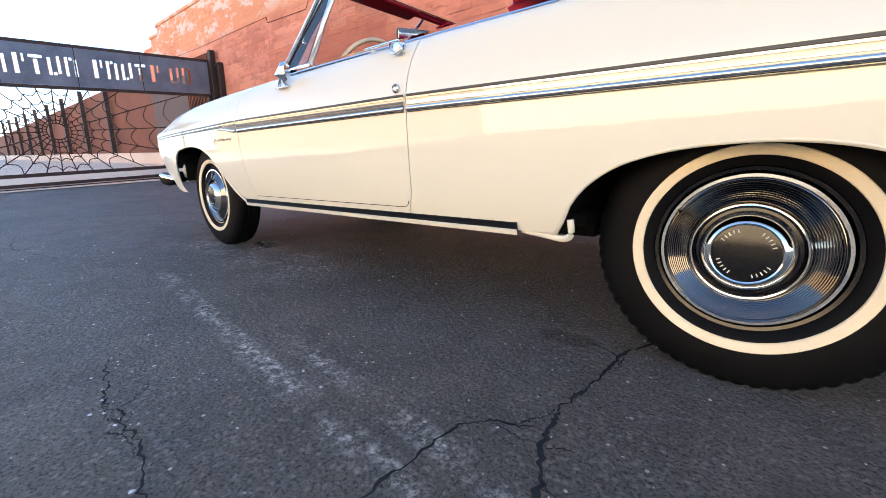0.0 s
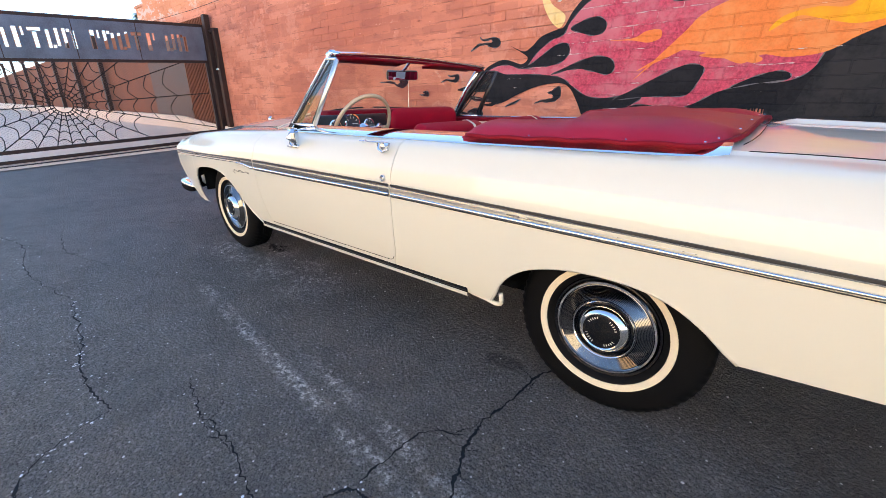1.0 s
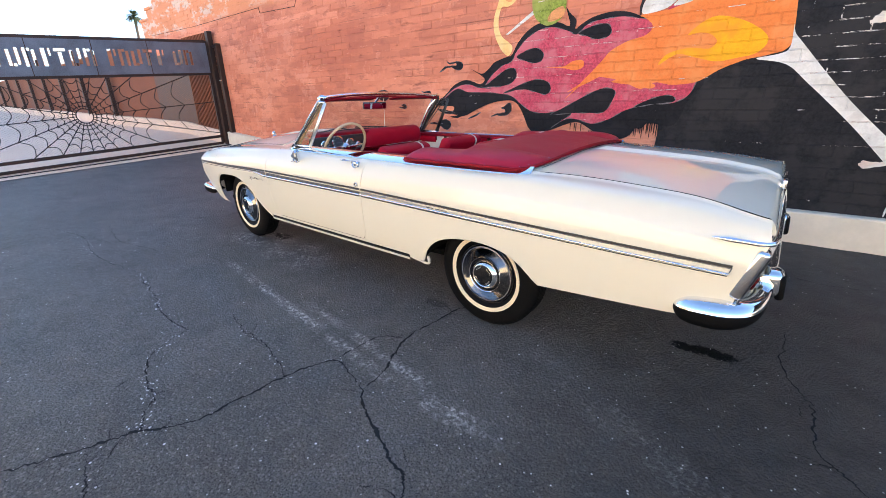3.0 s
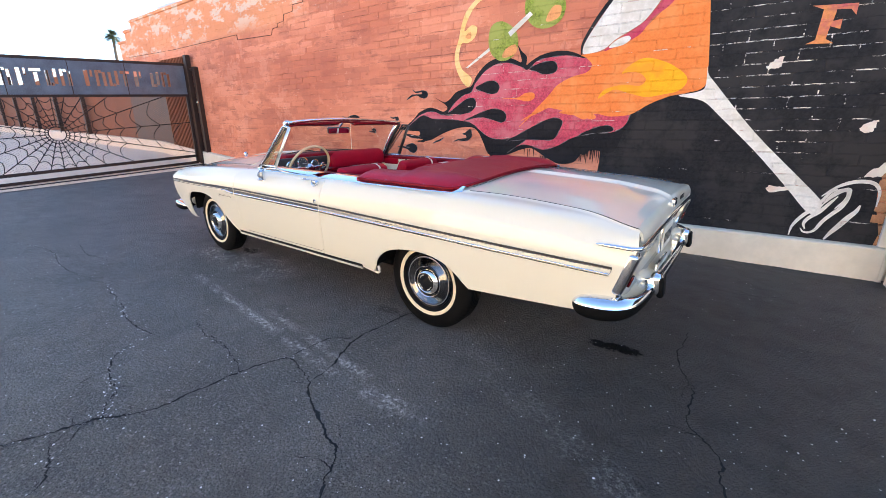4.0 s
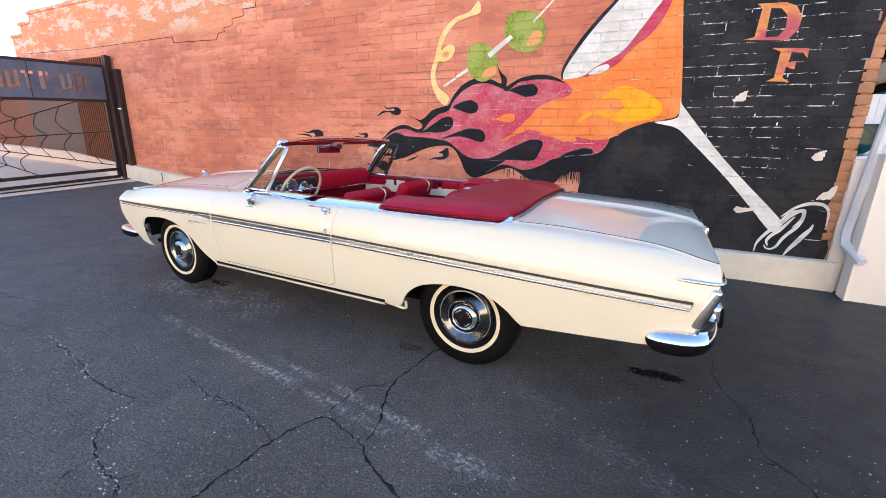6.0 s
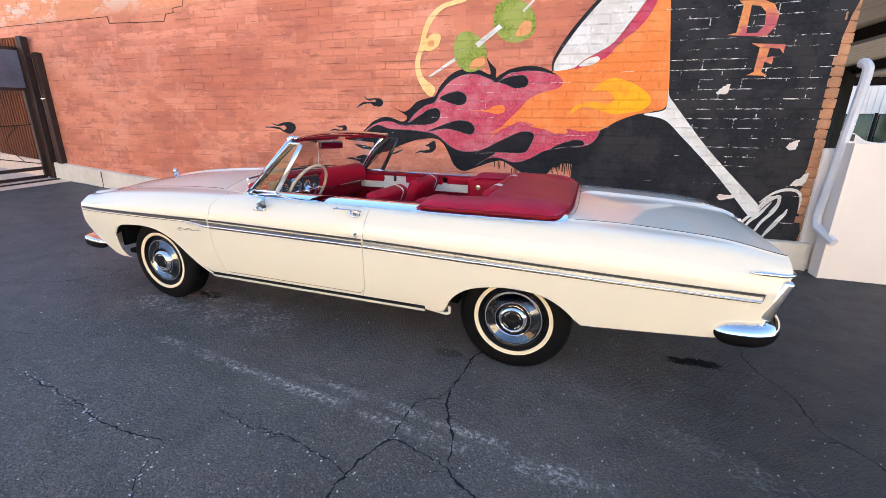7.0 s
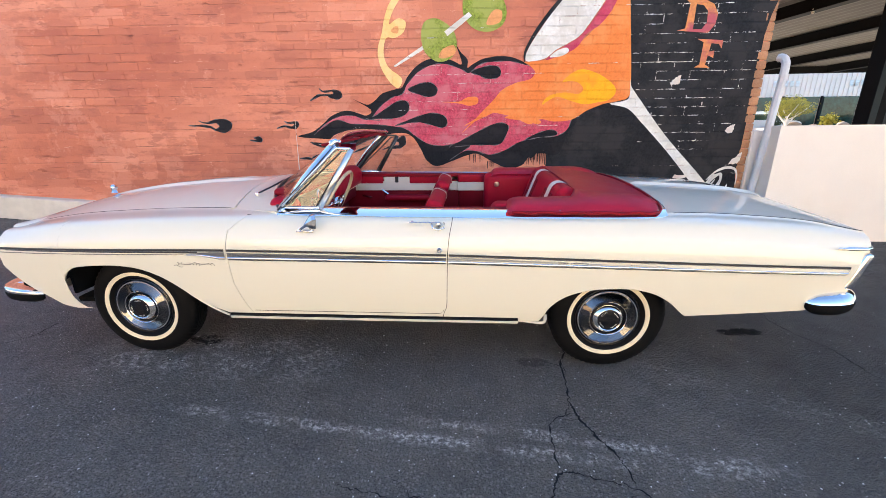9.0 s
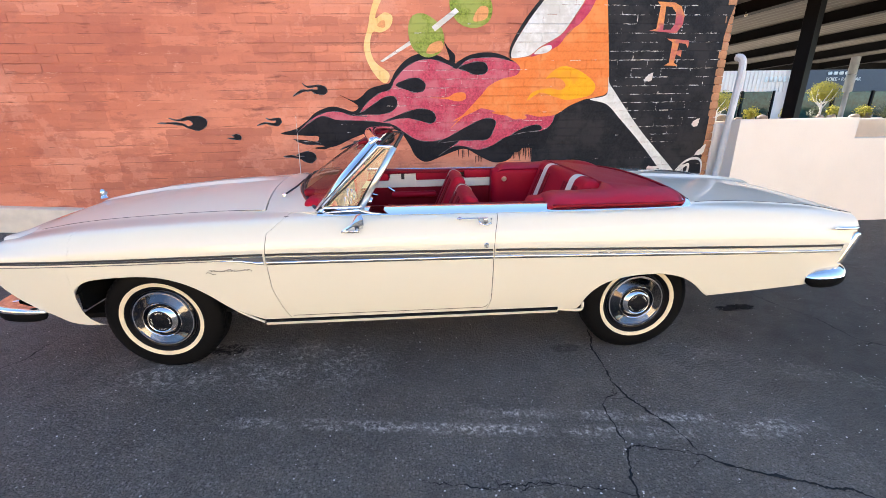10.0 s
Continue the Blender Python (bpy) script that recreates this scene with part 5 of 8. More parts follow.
    part("spear_fill", strip(-3.66, -2.40, lambda x: f_trim(x) - 0.012, lambda x: 0.002 + 0.0055 * (x + 3.66) / 1.26, 0.002, 50), "steel_dark", car, "dark tapering fill of the side spear")
    part("spear_fill", strip(-2.40, -2.232, lambda x: 0.5 * (top_line(x) + low_line(x)) - 0.004, lambda x: 0.004 + 0.012 * min(1, (x + 2.40) / 0.12), 0.003, 20), "spear_grey", car)
    for k in range(3):
        part("spear_fill", strip(-2.215, -0.962, lambda x: f_trim(x) - 0.018 - 0.0085 * k, 0.0038, 0.004), "spear_grey", car, "ribbed grey fill of the side spear" if k == 0 else "")
    part("spear_fill", strip(-0.948, 0.25, lambda x: f_trim(x) - 0.019, lambda x: 0.008 * max(0.1, (0.25 - x) / 1.2), 0.003), "alu", car)

# hood
f_hc = smooth_ip([-3.74, -3.6, -3.2, -2.8, -2.47, -2.3], [0.892, 0.950, 1.012, 1.048, 1.064, 1.070])
rows = []
for x in np.linspace(-3.735, -2.28, 60):
    yp = f_topy(max(x, X_FRONT)) - 0.004
    row = []
    for y in np.sign(np.linspace(-1, 1, 71)) * np.abs(np.linspace(-1, 1, 71)) ** 1.5:
        zc, ze = f_hc(x), f_top(max(x, X_FRONT))
        z = ze + (zc - ze) * (1 - abs(y) ** 2.2)
        z += 0.017 * min(1.0, max(0.0, (0.072 - abs(y * yp)) / 0.026)) * min(1.0, max(0.0, (x + 3.72) / 0.3)) * min(1.0, max(0.0, (-2.33 - x) / 0.22))
        bow = 0.10 * (1 - y * y)
        xx = x - (bow * max(0.0, 1 - (x + 3.735) / 0.5) * 0.35) + (-0.06 * (1 - y * y) * max(0.0, (x + 2.6) / 0.32))
        row.append((xx, y * yp, z))
    rows.append(row)
hood = solid(part("hood", grid_mesh(rows, flip=True), "cream", car, sharp=0), 0.012)
for sgn in (-1, 1):
    hood_edge = [(x, sgn * (f_topy(x) - 0.0022), f_top(x) + 0.0006) for x in np.linspace(-3.62, -2.30, 60)]
    part("hood_seam", tube(hood_edge, 0.0014, 6), "well", hood, "dark gap along the hood", sharp=0)
orn = bmesh.new()
lathe([(0.0, 0.018), (0.016, 0.016), (0.027, 0.006), (0.027, -0.006), (0.016, -0.016), (0.0, -0.018)], 20, orn)
bmesh.ops.rotate(orn, matrix=Matrix.Rotation(radians(90), 3, "Z"), verts=orn.verts)
bmesh.ops.translate(orn, vec=(-3.68, 0, 0.995), verts=orn.verts)
tube([(-3.68, 0, 0.955), (-3.68, 0, 0.985)], [0.03, 0.012], 10, bm=orn)
part("hood_ornament", orn, "chrome", hood, "round chrome hood ornament")

# cowl
rows = []
for t in np.linspace(0, 1, 14):
    row = []
    for y in np.linspace(-1, 1, 41):
        x0, x1 = -2.275 - 0.06 * (1 - y * y), -1.96 - 0.20 * (1 - y * y)
        zf = f_top(-2.28) + (f_hc(-2.3) - f_top(-2.28)) * (1 - abs(y) ** 2.2)
        zr = 0.992 + 0.080 * (1 - abs(y) ** 2.4)
        row.append((x0 + (x1 - x0) * t, y * (0.68 + 0.115 * min(1, t * 1.1)), zf + (zr - zf) * t - 0.006 * math.sin(math.pi * min(1, t * 1.0))))
    rows.append(row)
solid(part("cowl", grid_mesh(rows, flip=True), "cream", car, sharp=0), 0.01)
for sgn in (-1, 1):
    part("wiper", tube([(-2.20, sgn * 0.52, 1.050), (-2.165, sgn * 0.40, 1.072), (-2.155, sgn * 0.24, 1.090)], 0.006, 6), "steel_dark", car)
    part("wiper_pivot", box((0.024, 0.022, 0.03), (-2.21, sgn * 0.53, 1.04), 0.008, 2), "chrome", car)

# trunk lid and tail
f_tc = smooth_ip([0.36, 0.6, 0.85, 1.0, 1.2, 1.285], [1.020, 1.008, 0.994, 0.980, 0.948, 0.905])
rows = []
for x, roll in [(v, 0.0) for v in np.linspace(0.0, 1.245, 54)] + [(1.245 + 0.042 * math.sin(a), 1 - math.cos(a)) for a in np.linspace(0.15, math.pi / 2, 9)]:
    yp = f_topy(min(x, 1.27)) - 0.0022
    row = []
    for y in np.sign(np.linspace(-1, 1, 61)) * np.abs(np.linspace(-1, 1, 61)) ** 1.5:
        xc = min(x, 1.245)
        zc, ze = f_tc(xc), f_top(xc) + 0.001
        z = ze + (zc - ze) * (1 - abs(y) ** 2.1)
        z += 0.017 * max(0.0, 1 - abs(y * yp) / 0.034) * min(1.0, max(0.0, (x - 0.31) / 0.06))
        z += roll * (0.838 - z)
        row.append((x, y * yp, z - (0.02 if x < 0.04 else 0.0)))
    rows.append(row)
trunk = solid(part("trunk_lid", grid_mesh(rows, flip=True), "cream", car, sharp=0), 0.012)
for sgn in (-1, 1):
    seam_line = [(x, sgn * (f_topy(x) - 0.0005), f_top(x) + 0.0006) for x in np.linspace(0.30, 1.262, 60)]
    part("lid_seam", tube(seam_line, 0.0017, 6), "well", trunk, "dark gap along the lid", sharp=0)
part("trunk_emblem", box((0.02, 0.10, 0.045), (1.285, 0, 0.895), 0.006, 2), "chrome", trunk)
for dy in (-0.05, 0.0, 0.05):
    part("trunk_badge", box((0.008, 0.026, 0.03), (1.288, 0.33 + dy, 0.885), 0.003, 1), "script", trunk)
# tail panel under the deck edge
rows = []
for t in np.linspace(0, 1, 14):
    z = 0.835 - 0.245 * t
    row = []
    for y in np.linspace(-0.86, 0.86, 31):
        x = 1.268 - 0.005 * t - 0.06 * t * t - 0.02 * (abs(y) / 0.86) ** 6
        row.append((x, y, z))
    rows.append(row)
part("tail_panel", grid_mesh(rows, flip=False), "cream", car, "cream panel between the tail lamps", sharp=0)
for sgn in (-1, 1):
    yy, zz = side_column(X_TAIL)
    keep = [(y, z) for y, z in zip(yy, zz) if z > 0.80]
    rows = [[(warp_x(X_TAIL, z) - 0.001 + 0.010 * t, sgn * y, z + (0.815 - z) * t) for y, z in keep] for t in np.linspace(0, 1, 5)]
    part("tail_cap", grid_mesh(rows, flip=sgn < 0), "cream", car, sharp=0)
tail_rim = [(1.10, -0.905, 0.822), (1.20, -0.898, 0.820), (1.262, -0.885, 0.818), (1.292, -0.82, 0.820), (1.296, -0.5, 0.830), (1.296, 0, 0.838), (1.296, 0.5, 0.830), (1.292, 0.82, 0.820), (1.262, 0.885, 0.818), (1.20, 0.898, 0.820), (1.10, 0.905, 0.822)]
rim_line = spline(tail_rim, 6)
rim_r = [0.0135 * min(1.0, 0.30 + 0.22 * min(i, len(rim_line) - 1 - i)) for i in range(len(rim_line))]
part("tail_moulding", tube(rim_line, rim_r, 8, squash=0.8), "chrome", car, "chrome moulding round the deck edge", sharp=0)
for sgn in (-1, 1):
    rake = Matrix.Rotation(radians(17), 4, "Y")
    lamp = part("tail_lamp", box((0.045, 0.085, 0.215), (1.241, sgn * 0.866, 0.690), 0.016, 4, rake), "chrome", car, "slim chrome-framed tail lamp")
    part("lamp_bezel", box((0.040, 0.072, 0.200), (1.247, sgn * 0.868, 0.688), 0.012, 3, rake), "steel_dark", lamp, "black lamp surround")
    part("lens", box((0.014, 0.034, 0.060), (1.262, sgn * 0.852, 0.652), 0.006, 3, rake), "lens_red", lamp)
for sgn in (-1, 1):
    rows = []
    for z in np.linspace(0.48, 0.84, 14):
        xe = warp_x(X_TAIL, z) - 0.004
        ye = side_y(1.27, z) - 0.003
        rows.append([(xe - 0.012 * t * t, sgn * (ye - 0.12 * t), z) for t in np.linspace(0, 1, 6)])
    part("tail_return", grid_mesh(rows, flip=sgn < 0), "cream", car, sharp=0)
part("rear_valance", grid_mesh([[(1.215 + 0.03 * t, y, 0.615 - 0.14 * t) for y in np.linspace(-0.86, 0.86, 21)] for t in np.linspace(0, 1, 5)]), "cream", car, sharp=0)
part("plate_frame", box((0.02, 0.33, 0.17), (1.262, 0, 0.69), 0.008, 2), "chrome", car)
plate = part("licence_plate", box((0.006, 0.305, 0.15), (1.276, 0, 0.69), 0.004, 1), "m_white", car)
for k in range(5):
    part("plate_mark", box((0.004, 0.03, 0.06), (1.281, -0.10 + 0.05 * k, 0.69)), "steel_dark", plate)

# bumpers
POD_TOP = ((-1.25, 0.62), (-0.70, 0.78), (-0.10, 0.72), (0.45, 0.54), (0.82, 0.28), (1.0, 0.06))
POD_LOW = ((1.0, 0.06), (0.98, -0.26), (0.84, -0.62), (0.45, -0.90), (-0.10, -1.0), (-1.25, -1.0))
BAR_TOP = ((-1.9, 0.70), (-0.9, 0.80), (0.20, 0.82), (0.78, 0.74), (0.96, 0.56), (1.0, 0.30))
BAR_LOW = ((1.0, 0.30), (0.98, -0.10), (0.86, -0.50), (0.60, -0.80), (-0.10, -0.95), (-1.9, -0.90))


def bumper(path, heights, depths, bars, name, label, out=1):
    """A pressed bumper: a crowned top and an undercut coloured black as a dark reflection; bars tells how far each
    place is a flat-topped cross bar.
    """
    P = spline(path, 8)
    even = np.linspace(0, 1, len(P))
    H, D, B = (np.interp(even, np.linspace(0, 1, len(v)), v) for v in (heights, depths, bars))
    top, low = [], []
    for i, p in enumerate(P):
        t = P[min(i + 1, len(P) - 1)] - P[max(i - 1, 0)]
        t = t / np.linalg.norm(t)
        nrm = np.array([t[1], -t[0], 0]) * out
        for rows, pod, flat in ((top, POD_TOP, BAR_TOP), (low, POD_LOW, BAR_LOW)):
            line = spline([(u + (c - u) * B[i], v + (d - v) * B[i]) for (u, v), (c, d) in zip(pod, flat)], 5)
            rows.append([p + nrm * (u * D[i]) + np.array([0, 0, v * H[i]]) for u, v in line])
    bar = part(name, grid_mesh(top), "chrome", car, label, sharp=0)
    bm = bmesh.new()
    bm.from_mesh(grid_mesh([r + [r[-1] + (q[0] - r[-1])] for r, q in zip(low, top)]))
    bmesh.ops.holes_fill(bm, edges=[e for e in bm.edges if e.is_boundary])
    # black here stands in for the dark ground mirrored in chrome
    part("bumper_underside", bm, "rubber", bar, "bumper undercut, coloured black as a dark reflection", sharp=0.6)
    return bar


half = [(1.022, -0.880, 0.506), (1.030, -0.896, 0.506), (1.055, -0.908, 0.507), (1.10, -0.914, 0.511), (1.17, -0.914, 0.517), (1.225, -0.894, 0.522), (1.262, -0.84, 0.524), (1.280, -0.74, 0.526), (1.290, -0.55, 0.528), (1.296, -0.2, 0.530)]
rear_path = half + [(x, -y, z) for x, y, z in half[::-1]]
rear_h = [0.012, 0.040, 0.060, 0.070, 0.072, 0.068, 0.060, 0.052, 0.050, 0.050]
rear_d = [0.006, 0.018, 0.030, 0.038, 0.040, 0.040, 0.042, 0.045, 0.046, 0.046]
rear_b = [0, 0, 0, 0, 0, 0.1, 0.5, 1, 1, 1]
bumper(rear_path, rear_h + rear_h[::-1], rear_d + rear_d[::-1], rear_b + rear_b[::-1], "rear_bumper", "chrome rear bumper wrapped round the corners")
half = [(-3.526, -0.872, 0.462), (-3.533, -0.882, 0.462), (-3.58, -0.892, 0.464), (-3.66, -0.894, 0.472), (-3.74, -0.872, 0.480), (-3.79, -0.80, 0.486), (-3.825, -0.55, 0.490), (-3.84, -0.2, 0.490)]
front_path = half + [(x, -y, z) for x, y, z in half[::-1]]
front_h = [0.010, 0.034, 0.044, 0.048, 0.050, 0.050, 0.052, 0.054]
front_d = [0.005, 0.014, 0.021, 0.026, 0.032, 0.036, 0.036, 0.036]
front_b = [0.8, 0.9, 1, 1, 1, 1, 1, 1]
bumper(front_path, front_h + front_h[::-1], front_d + front_d[::-1], front_b + front_b[::-1], "front_bumper", "chrome front bumper wrapped round the corners", -1)
for sgn in (-1, 1):
    tilt = Matrix.Rotation(radians(-5), 4, "Y")
    guard = part("bumper_guard", box((0.130, 0.108, 0.128), (1.300, sgn * 0.545, 0.556), 0.038, 5, tilt), "chrome", car, "chrome bumper guard with a black face")
    part("guard_cushion", box((0.034, 0.094, 0.112), (1.354, sgn * 0.545, 0.546), 0.016, 4, tilt), "rubber", guard, "black rubber face of the guard")
# front: grille, headlamps, apron
part("grille_backing", box((0.04, 1.60, 0.28), (-3.66, 0, 0.69), 0.02), "steel_dark", car)
for k in range(9):
    part("grille_bar", box((0.02, 1.16, 0.008), (-3.69, 0, 0.60 + 0.024 * k), 0.003, 1), "chrome", car)
for sgn in (-1, 1):
    for dy in (0.60, 0.76):
        hl = lathe([(0.078, 0.0), (0.078, 0.02), (0.07, 0.028), (0.0, 0.034)], 24)
        bmesh.ops.rotate(hl, matrix=Matrix.Rotation(radians(-90), 3, "Z"), verts=hl.verts)
        bmesh.ops.translate(hl, vec=(-3.685, sgn * dy, 0.72), verts=hl.verts)
        part("headlamp", hl, "alu", car)
part("front_apron", box((0.10, 1.56, 0.15), (-3.58, 0, 0.51), 0.03), "cream", car)
part("front_header", box((0.10, 1.50, 0.06), (-3.70, 0, 0.86), 0.028, 3), "cream", car)

# underbody and wheel wells
part("underbody", box((3.05, 1.50, 0.04), (-1.92, 0, 0.375), 0.01), "well", car)
part("frame_rail", box((1.9, 0.10, 0.06), (-1.35, -0.60, 0.335), 0.01), "well", car)
part("rear_floor", box((0.80, 1.5, 0.04), (0.82, 0, 0.47), 0.01), "well", car)
part("fuel_tank", box((0.5, 0.7, 0.12), (0.80, 0.1, 0.42), 0.03), "well", car)
part("exhaust_pipe", tube([(-2.2, -0.35, 0.30), (-0.6, -0.38, 0.30), (0.2, -0.42, 0.40), (1.15, -0.45, 0.34)], 0.028, 8), "well", car)
part("muffler", tube([(-1.25, -0.37, 0.33), (-0.75, -0.38, 0.33)], 0.07, 12), "well", car)
part("rear_axle", tube([(0, -0.62, 0.335), (0, 0.62, 0.335)], 0.05, 10), "well", car)
for fn, xa, xb in ((arch_front, -3.313, -2.315), (arch_rear, -0.43, 0.395)):
    xs = np.linspace(xa, xb, 44)
    for sgn in (-1, 1):
        lip = [(x, sgn * (side_y(x, fn(x) + 0.01) - 0.008), fn(x) + 0.010) for x in xs]
        mid = [(x, sgn * 0.80, fn(x) + 0.05) for x in xs]
        deep = [(x, sgn * 0.47, fn(x) + 0.05) for x in xs]
        well = part("wheel_well", grid_mesh([lip, mid, deep]), "well", car, sharp=0)
        wall_pts = [[(x, sgn * 0.47, fn(x) + 0.06) for x in xs], [(x, sgn * 0.47, 0.30) for x in xs]]
        part("well_wall", grid_mesh(wall_pts), "well", well, sharp=0)
    for sgn in (-1, 1):
        for x in (xa - 0.03, xb + 0.03):
            part("well_end", box((0.02, 0.36, 0.24 if -2.5 < x < 0 else 0.18), (x, sgn * 0.66, 0.50 if -2.5 < x < 0 else 0.55)), "well", car, smooth=False)


# wheels
def make_wheel(z_axis_turn=0.0):
    wheel = empty("wheel", car)
    tread = [(0.19, 0.062), (0.205, 0.080), (0.225, 0.089), (0.25, 0.0925), (0.278, 0.091), (0.303, 0.086), (0.322, 0.077), (0.335, 0.066)]
    for w in (0.05, 0.03, 0.01, -0.01, -0.03, -0.05):
        tread += [(0.343, w + 0.006), (0.343, w - 0.004), (0.336, w - 0.006), (0.336, w - 0.010)]
    tread += [(0.335, -0.066), (0.30, -0.085), (0.25, -0.092), (0.20, -0.078)]
    tb = lathe(tread, 180)
    for v in tb.verts:  # notched shoulders
        r = math.hypot(v.co.x, v.co.z)
        if r > 0.33 and abs(v.co.y) > 0.05 and round(math.atan2(v.co.z, v.co.x) / math.tau * 180) % 3 == 0:
            k = (r - 0.006) / r
            v.co.x, v.co.z = v.co.x * k, v.co.z * k
    tyre = part("tyre", tb, "rubber", wheel, "black rubber tyre")
    part("whitewall", lathe([(0.2165, 0.0845), (0.2185, 0.0895), (0.229, 0.0922), (0.2395, 0.0938), (0.2415, 0.0915)], 84), "whitewall", wheel, "cream whitewall band")
    part("rim", lathe([(0.196, 0.064), (0.192, 0.072), (0.184, 0.070), (0.180, 0.050), (0.10, 0.040), (0.0, 0.040)], 64), "black", wheel)
    cover = [(0.178, 0.060), (0.1785, 0.068), (0.175, 0.075), (0.169, 0.076), (0.166, 0.073)]
    for k in range(11):
        r = 0.164 - 0.0045 * k
        w = 0.0735 + 0.0011 * k
        cover += [(r, w), (r - 0.0016, w + 0.0014), (r - 0.0034, w + 0.0003)]
    cover += [(0.114, 0.088), (0.110, 0.0905), (0.1065, 0.088), (0.104, 0.080)]
    part("wheel_cover", lathe(cover, 96), "cover", wheel, "grooved bright wheel cover", sharp=0.9)
    part("cover_rim", lathe([(0.1785, 0.062), (0.1800, 0.069), (0.1765, 0.0775), (0.1700, 0.0775)], 72), "chrome", wheel)
    part("cover_dish", lathe([(0.1045, 0.081), (0.100, 0.074), (0.092, 0.075), (0.090, 0.080)], 64), "black", wheel)
    part("cover_cone", lathe([(0.0935, 0.074), (0.0920, 0.083), (0.0890, 0.088), (0.0735, 0.106), (0.069, 0.108), (0.066, 0.106)], 64), "chrome", wheel, "chrome centre cone")
    part("cover_step", lathe([(0.112, 0.0885), (0.1095, 0.0925), (0.1065, 0.0895)], 64), "chrome", wheel)
    part("centre_cap", lathe([(0.0668, 0.104), (0.062, 0.1055), (0.035, 0.1075), (0.0, 0.112)], 48), "black", wheel, "black centre cap with small pale marks")
    mark = None
    for a0 in (0.35, 1.9, 3.5, 5.05):
        for k in range(5):
            mk = part("cap_mark", mark or box((0.0075, 0.0014, 0.0022)), "ivory", wheel, smooth=False)
            mark = mk.data
            mk.matrix_basis = Matrix.Rotation(-(a0 + 0.17 * k), 4, "Y") @ Matrix.Translation((0.053, -0.1072, 0))
    part("valve", tube([(0.17 * math.cos(2.6), -0.074, 0.17 * math.sin(2.6)), (0.163 * math.cos(2.6), -0.084, 0.163 * math.sin(2.6))], 0.0035, 8), "rubber", wheel)
    return wheel


first = make_wheel()
first.matrix_basis = pose(0.0, -0.728, 0.340)
for x, y, z, turn in ((-2.938, -0.738, 0.363, 0.0), (0.0, 0.722, 0.318, 180.0), (-2.938, 0.735, 0.341, 180.0)):
    copy_thing(first, pose(x, y, z, 0, 0, turn) @ Matrix.Rotation(radians(37 * (x < -1)), 4, "Y"))


# windscreen
def screen_pt(s, t):
    """s: -1..1 across, t: 0..1 up the glass."""
    b = Vector((-1.955 - 0.215 * (1 - abs(s) ** 2.3), s * 0.765, 0.998 + 0.078 * (1 - abs(s) ** 2.2)))
    u = Vector((-1.615 - 0.085 * (1 - abs(s) ** 2.2), s * 0.690, 1.352 + 0.030 * (1 - abs(s) ** 2)))
    p = b.lerp(u, t)
    p.x -= 0.018 * math.sin(math.pi * t)
    return p


screen = part("windscreen", grid_mesh([[screen_pt(s, t) for s in np.linspace(-0.985, 0.985, 41)] for t in np.linspace(0.02, 0.97, 12)], flip=True), "glass", car, "clear curved windscreen glass", sharp=0)
screen.visible_shadow = False
part("header_rail", tube([screen_pt(s, 1.0) + Vector((0.014, 0, -0.004)) for s in np.linspace(-1, 1, 31)], 0.018, 10, squash=0.5), "vinyl_dark", screen, "dark red inner header rail", sharp=0)
part("header_chrome", tube([screen_pt(s, 1.0) + Vector((0.004, 0, 0.022)) for s in np.linspace(-1.02, 1.02, 31)], 0.036, 8, squash=0.42), "chrome", screen, "chrome windscreen header", sharp=0)
part("screen_gasket", tube([screen_pt(s, 0.0) + Vector((-0.006, 0, -0.002)) for s in np.linspace(-1, 1, 41)], 0.012, 6), "steel_dark", screen, sharp=0)
for s0, s1 in ((-0.74, -0.08), (0.06, 0.72)):
    part("wiper_blade", tube([screen_pt(s, 0.05) + Vector((-0.014, 0, 0.004)) for s in np.linspace(s0, s1, 9)], 0.006, 6), "steel_dark", screen, "black wiper blade along the foot of the glass", sharp=0)
part("dash_sill_chrome", tube([screen_pt(s, 0.0) + Vector((-0.018, 0, -0.008)) for s in np.linspace(-1.0, 1.0, 41)], 0.008, 6), "chrome", screen, sharp=0)
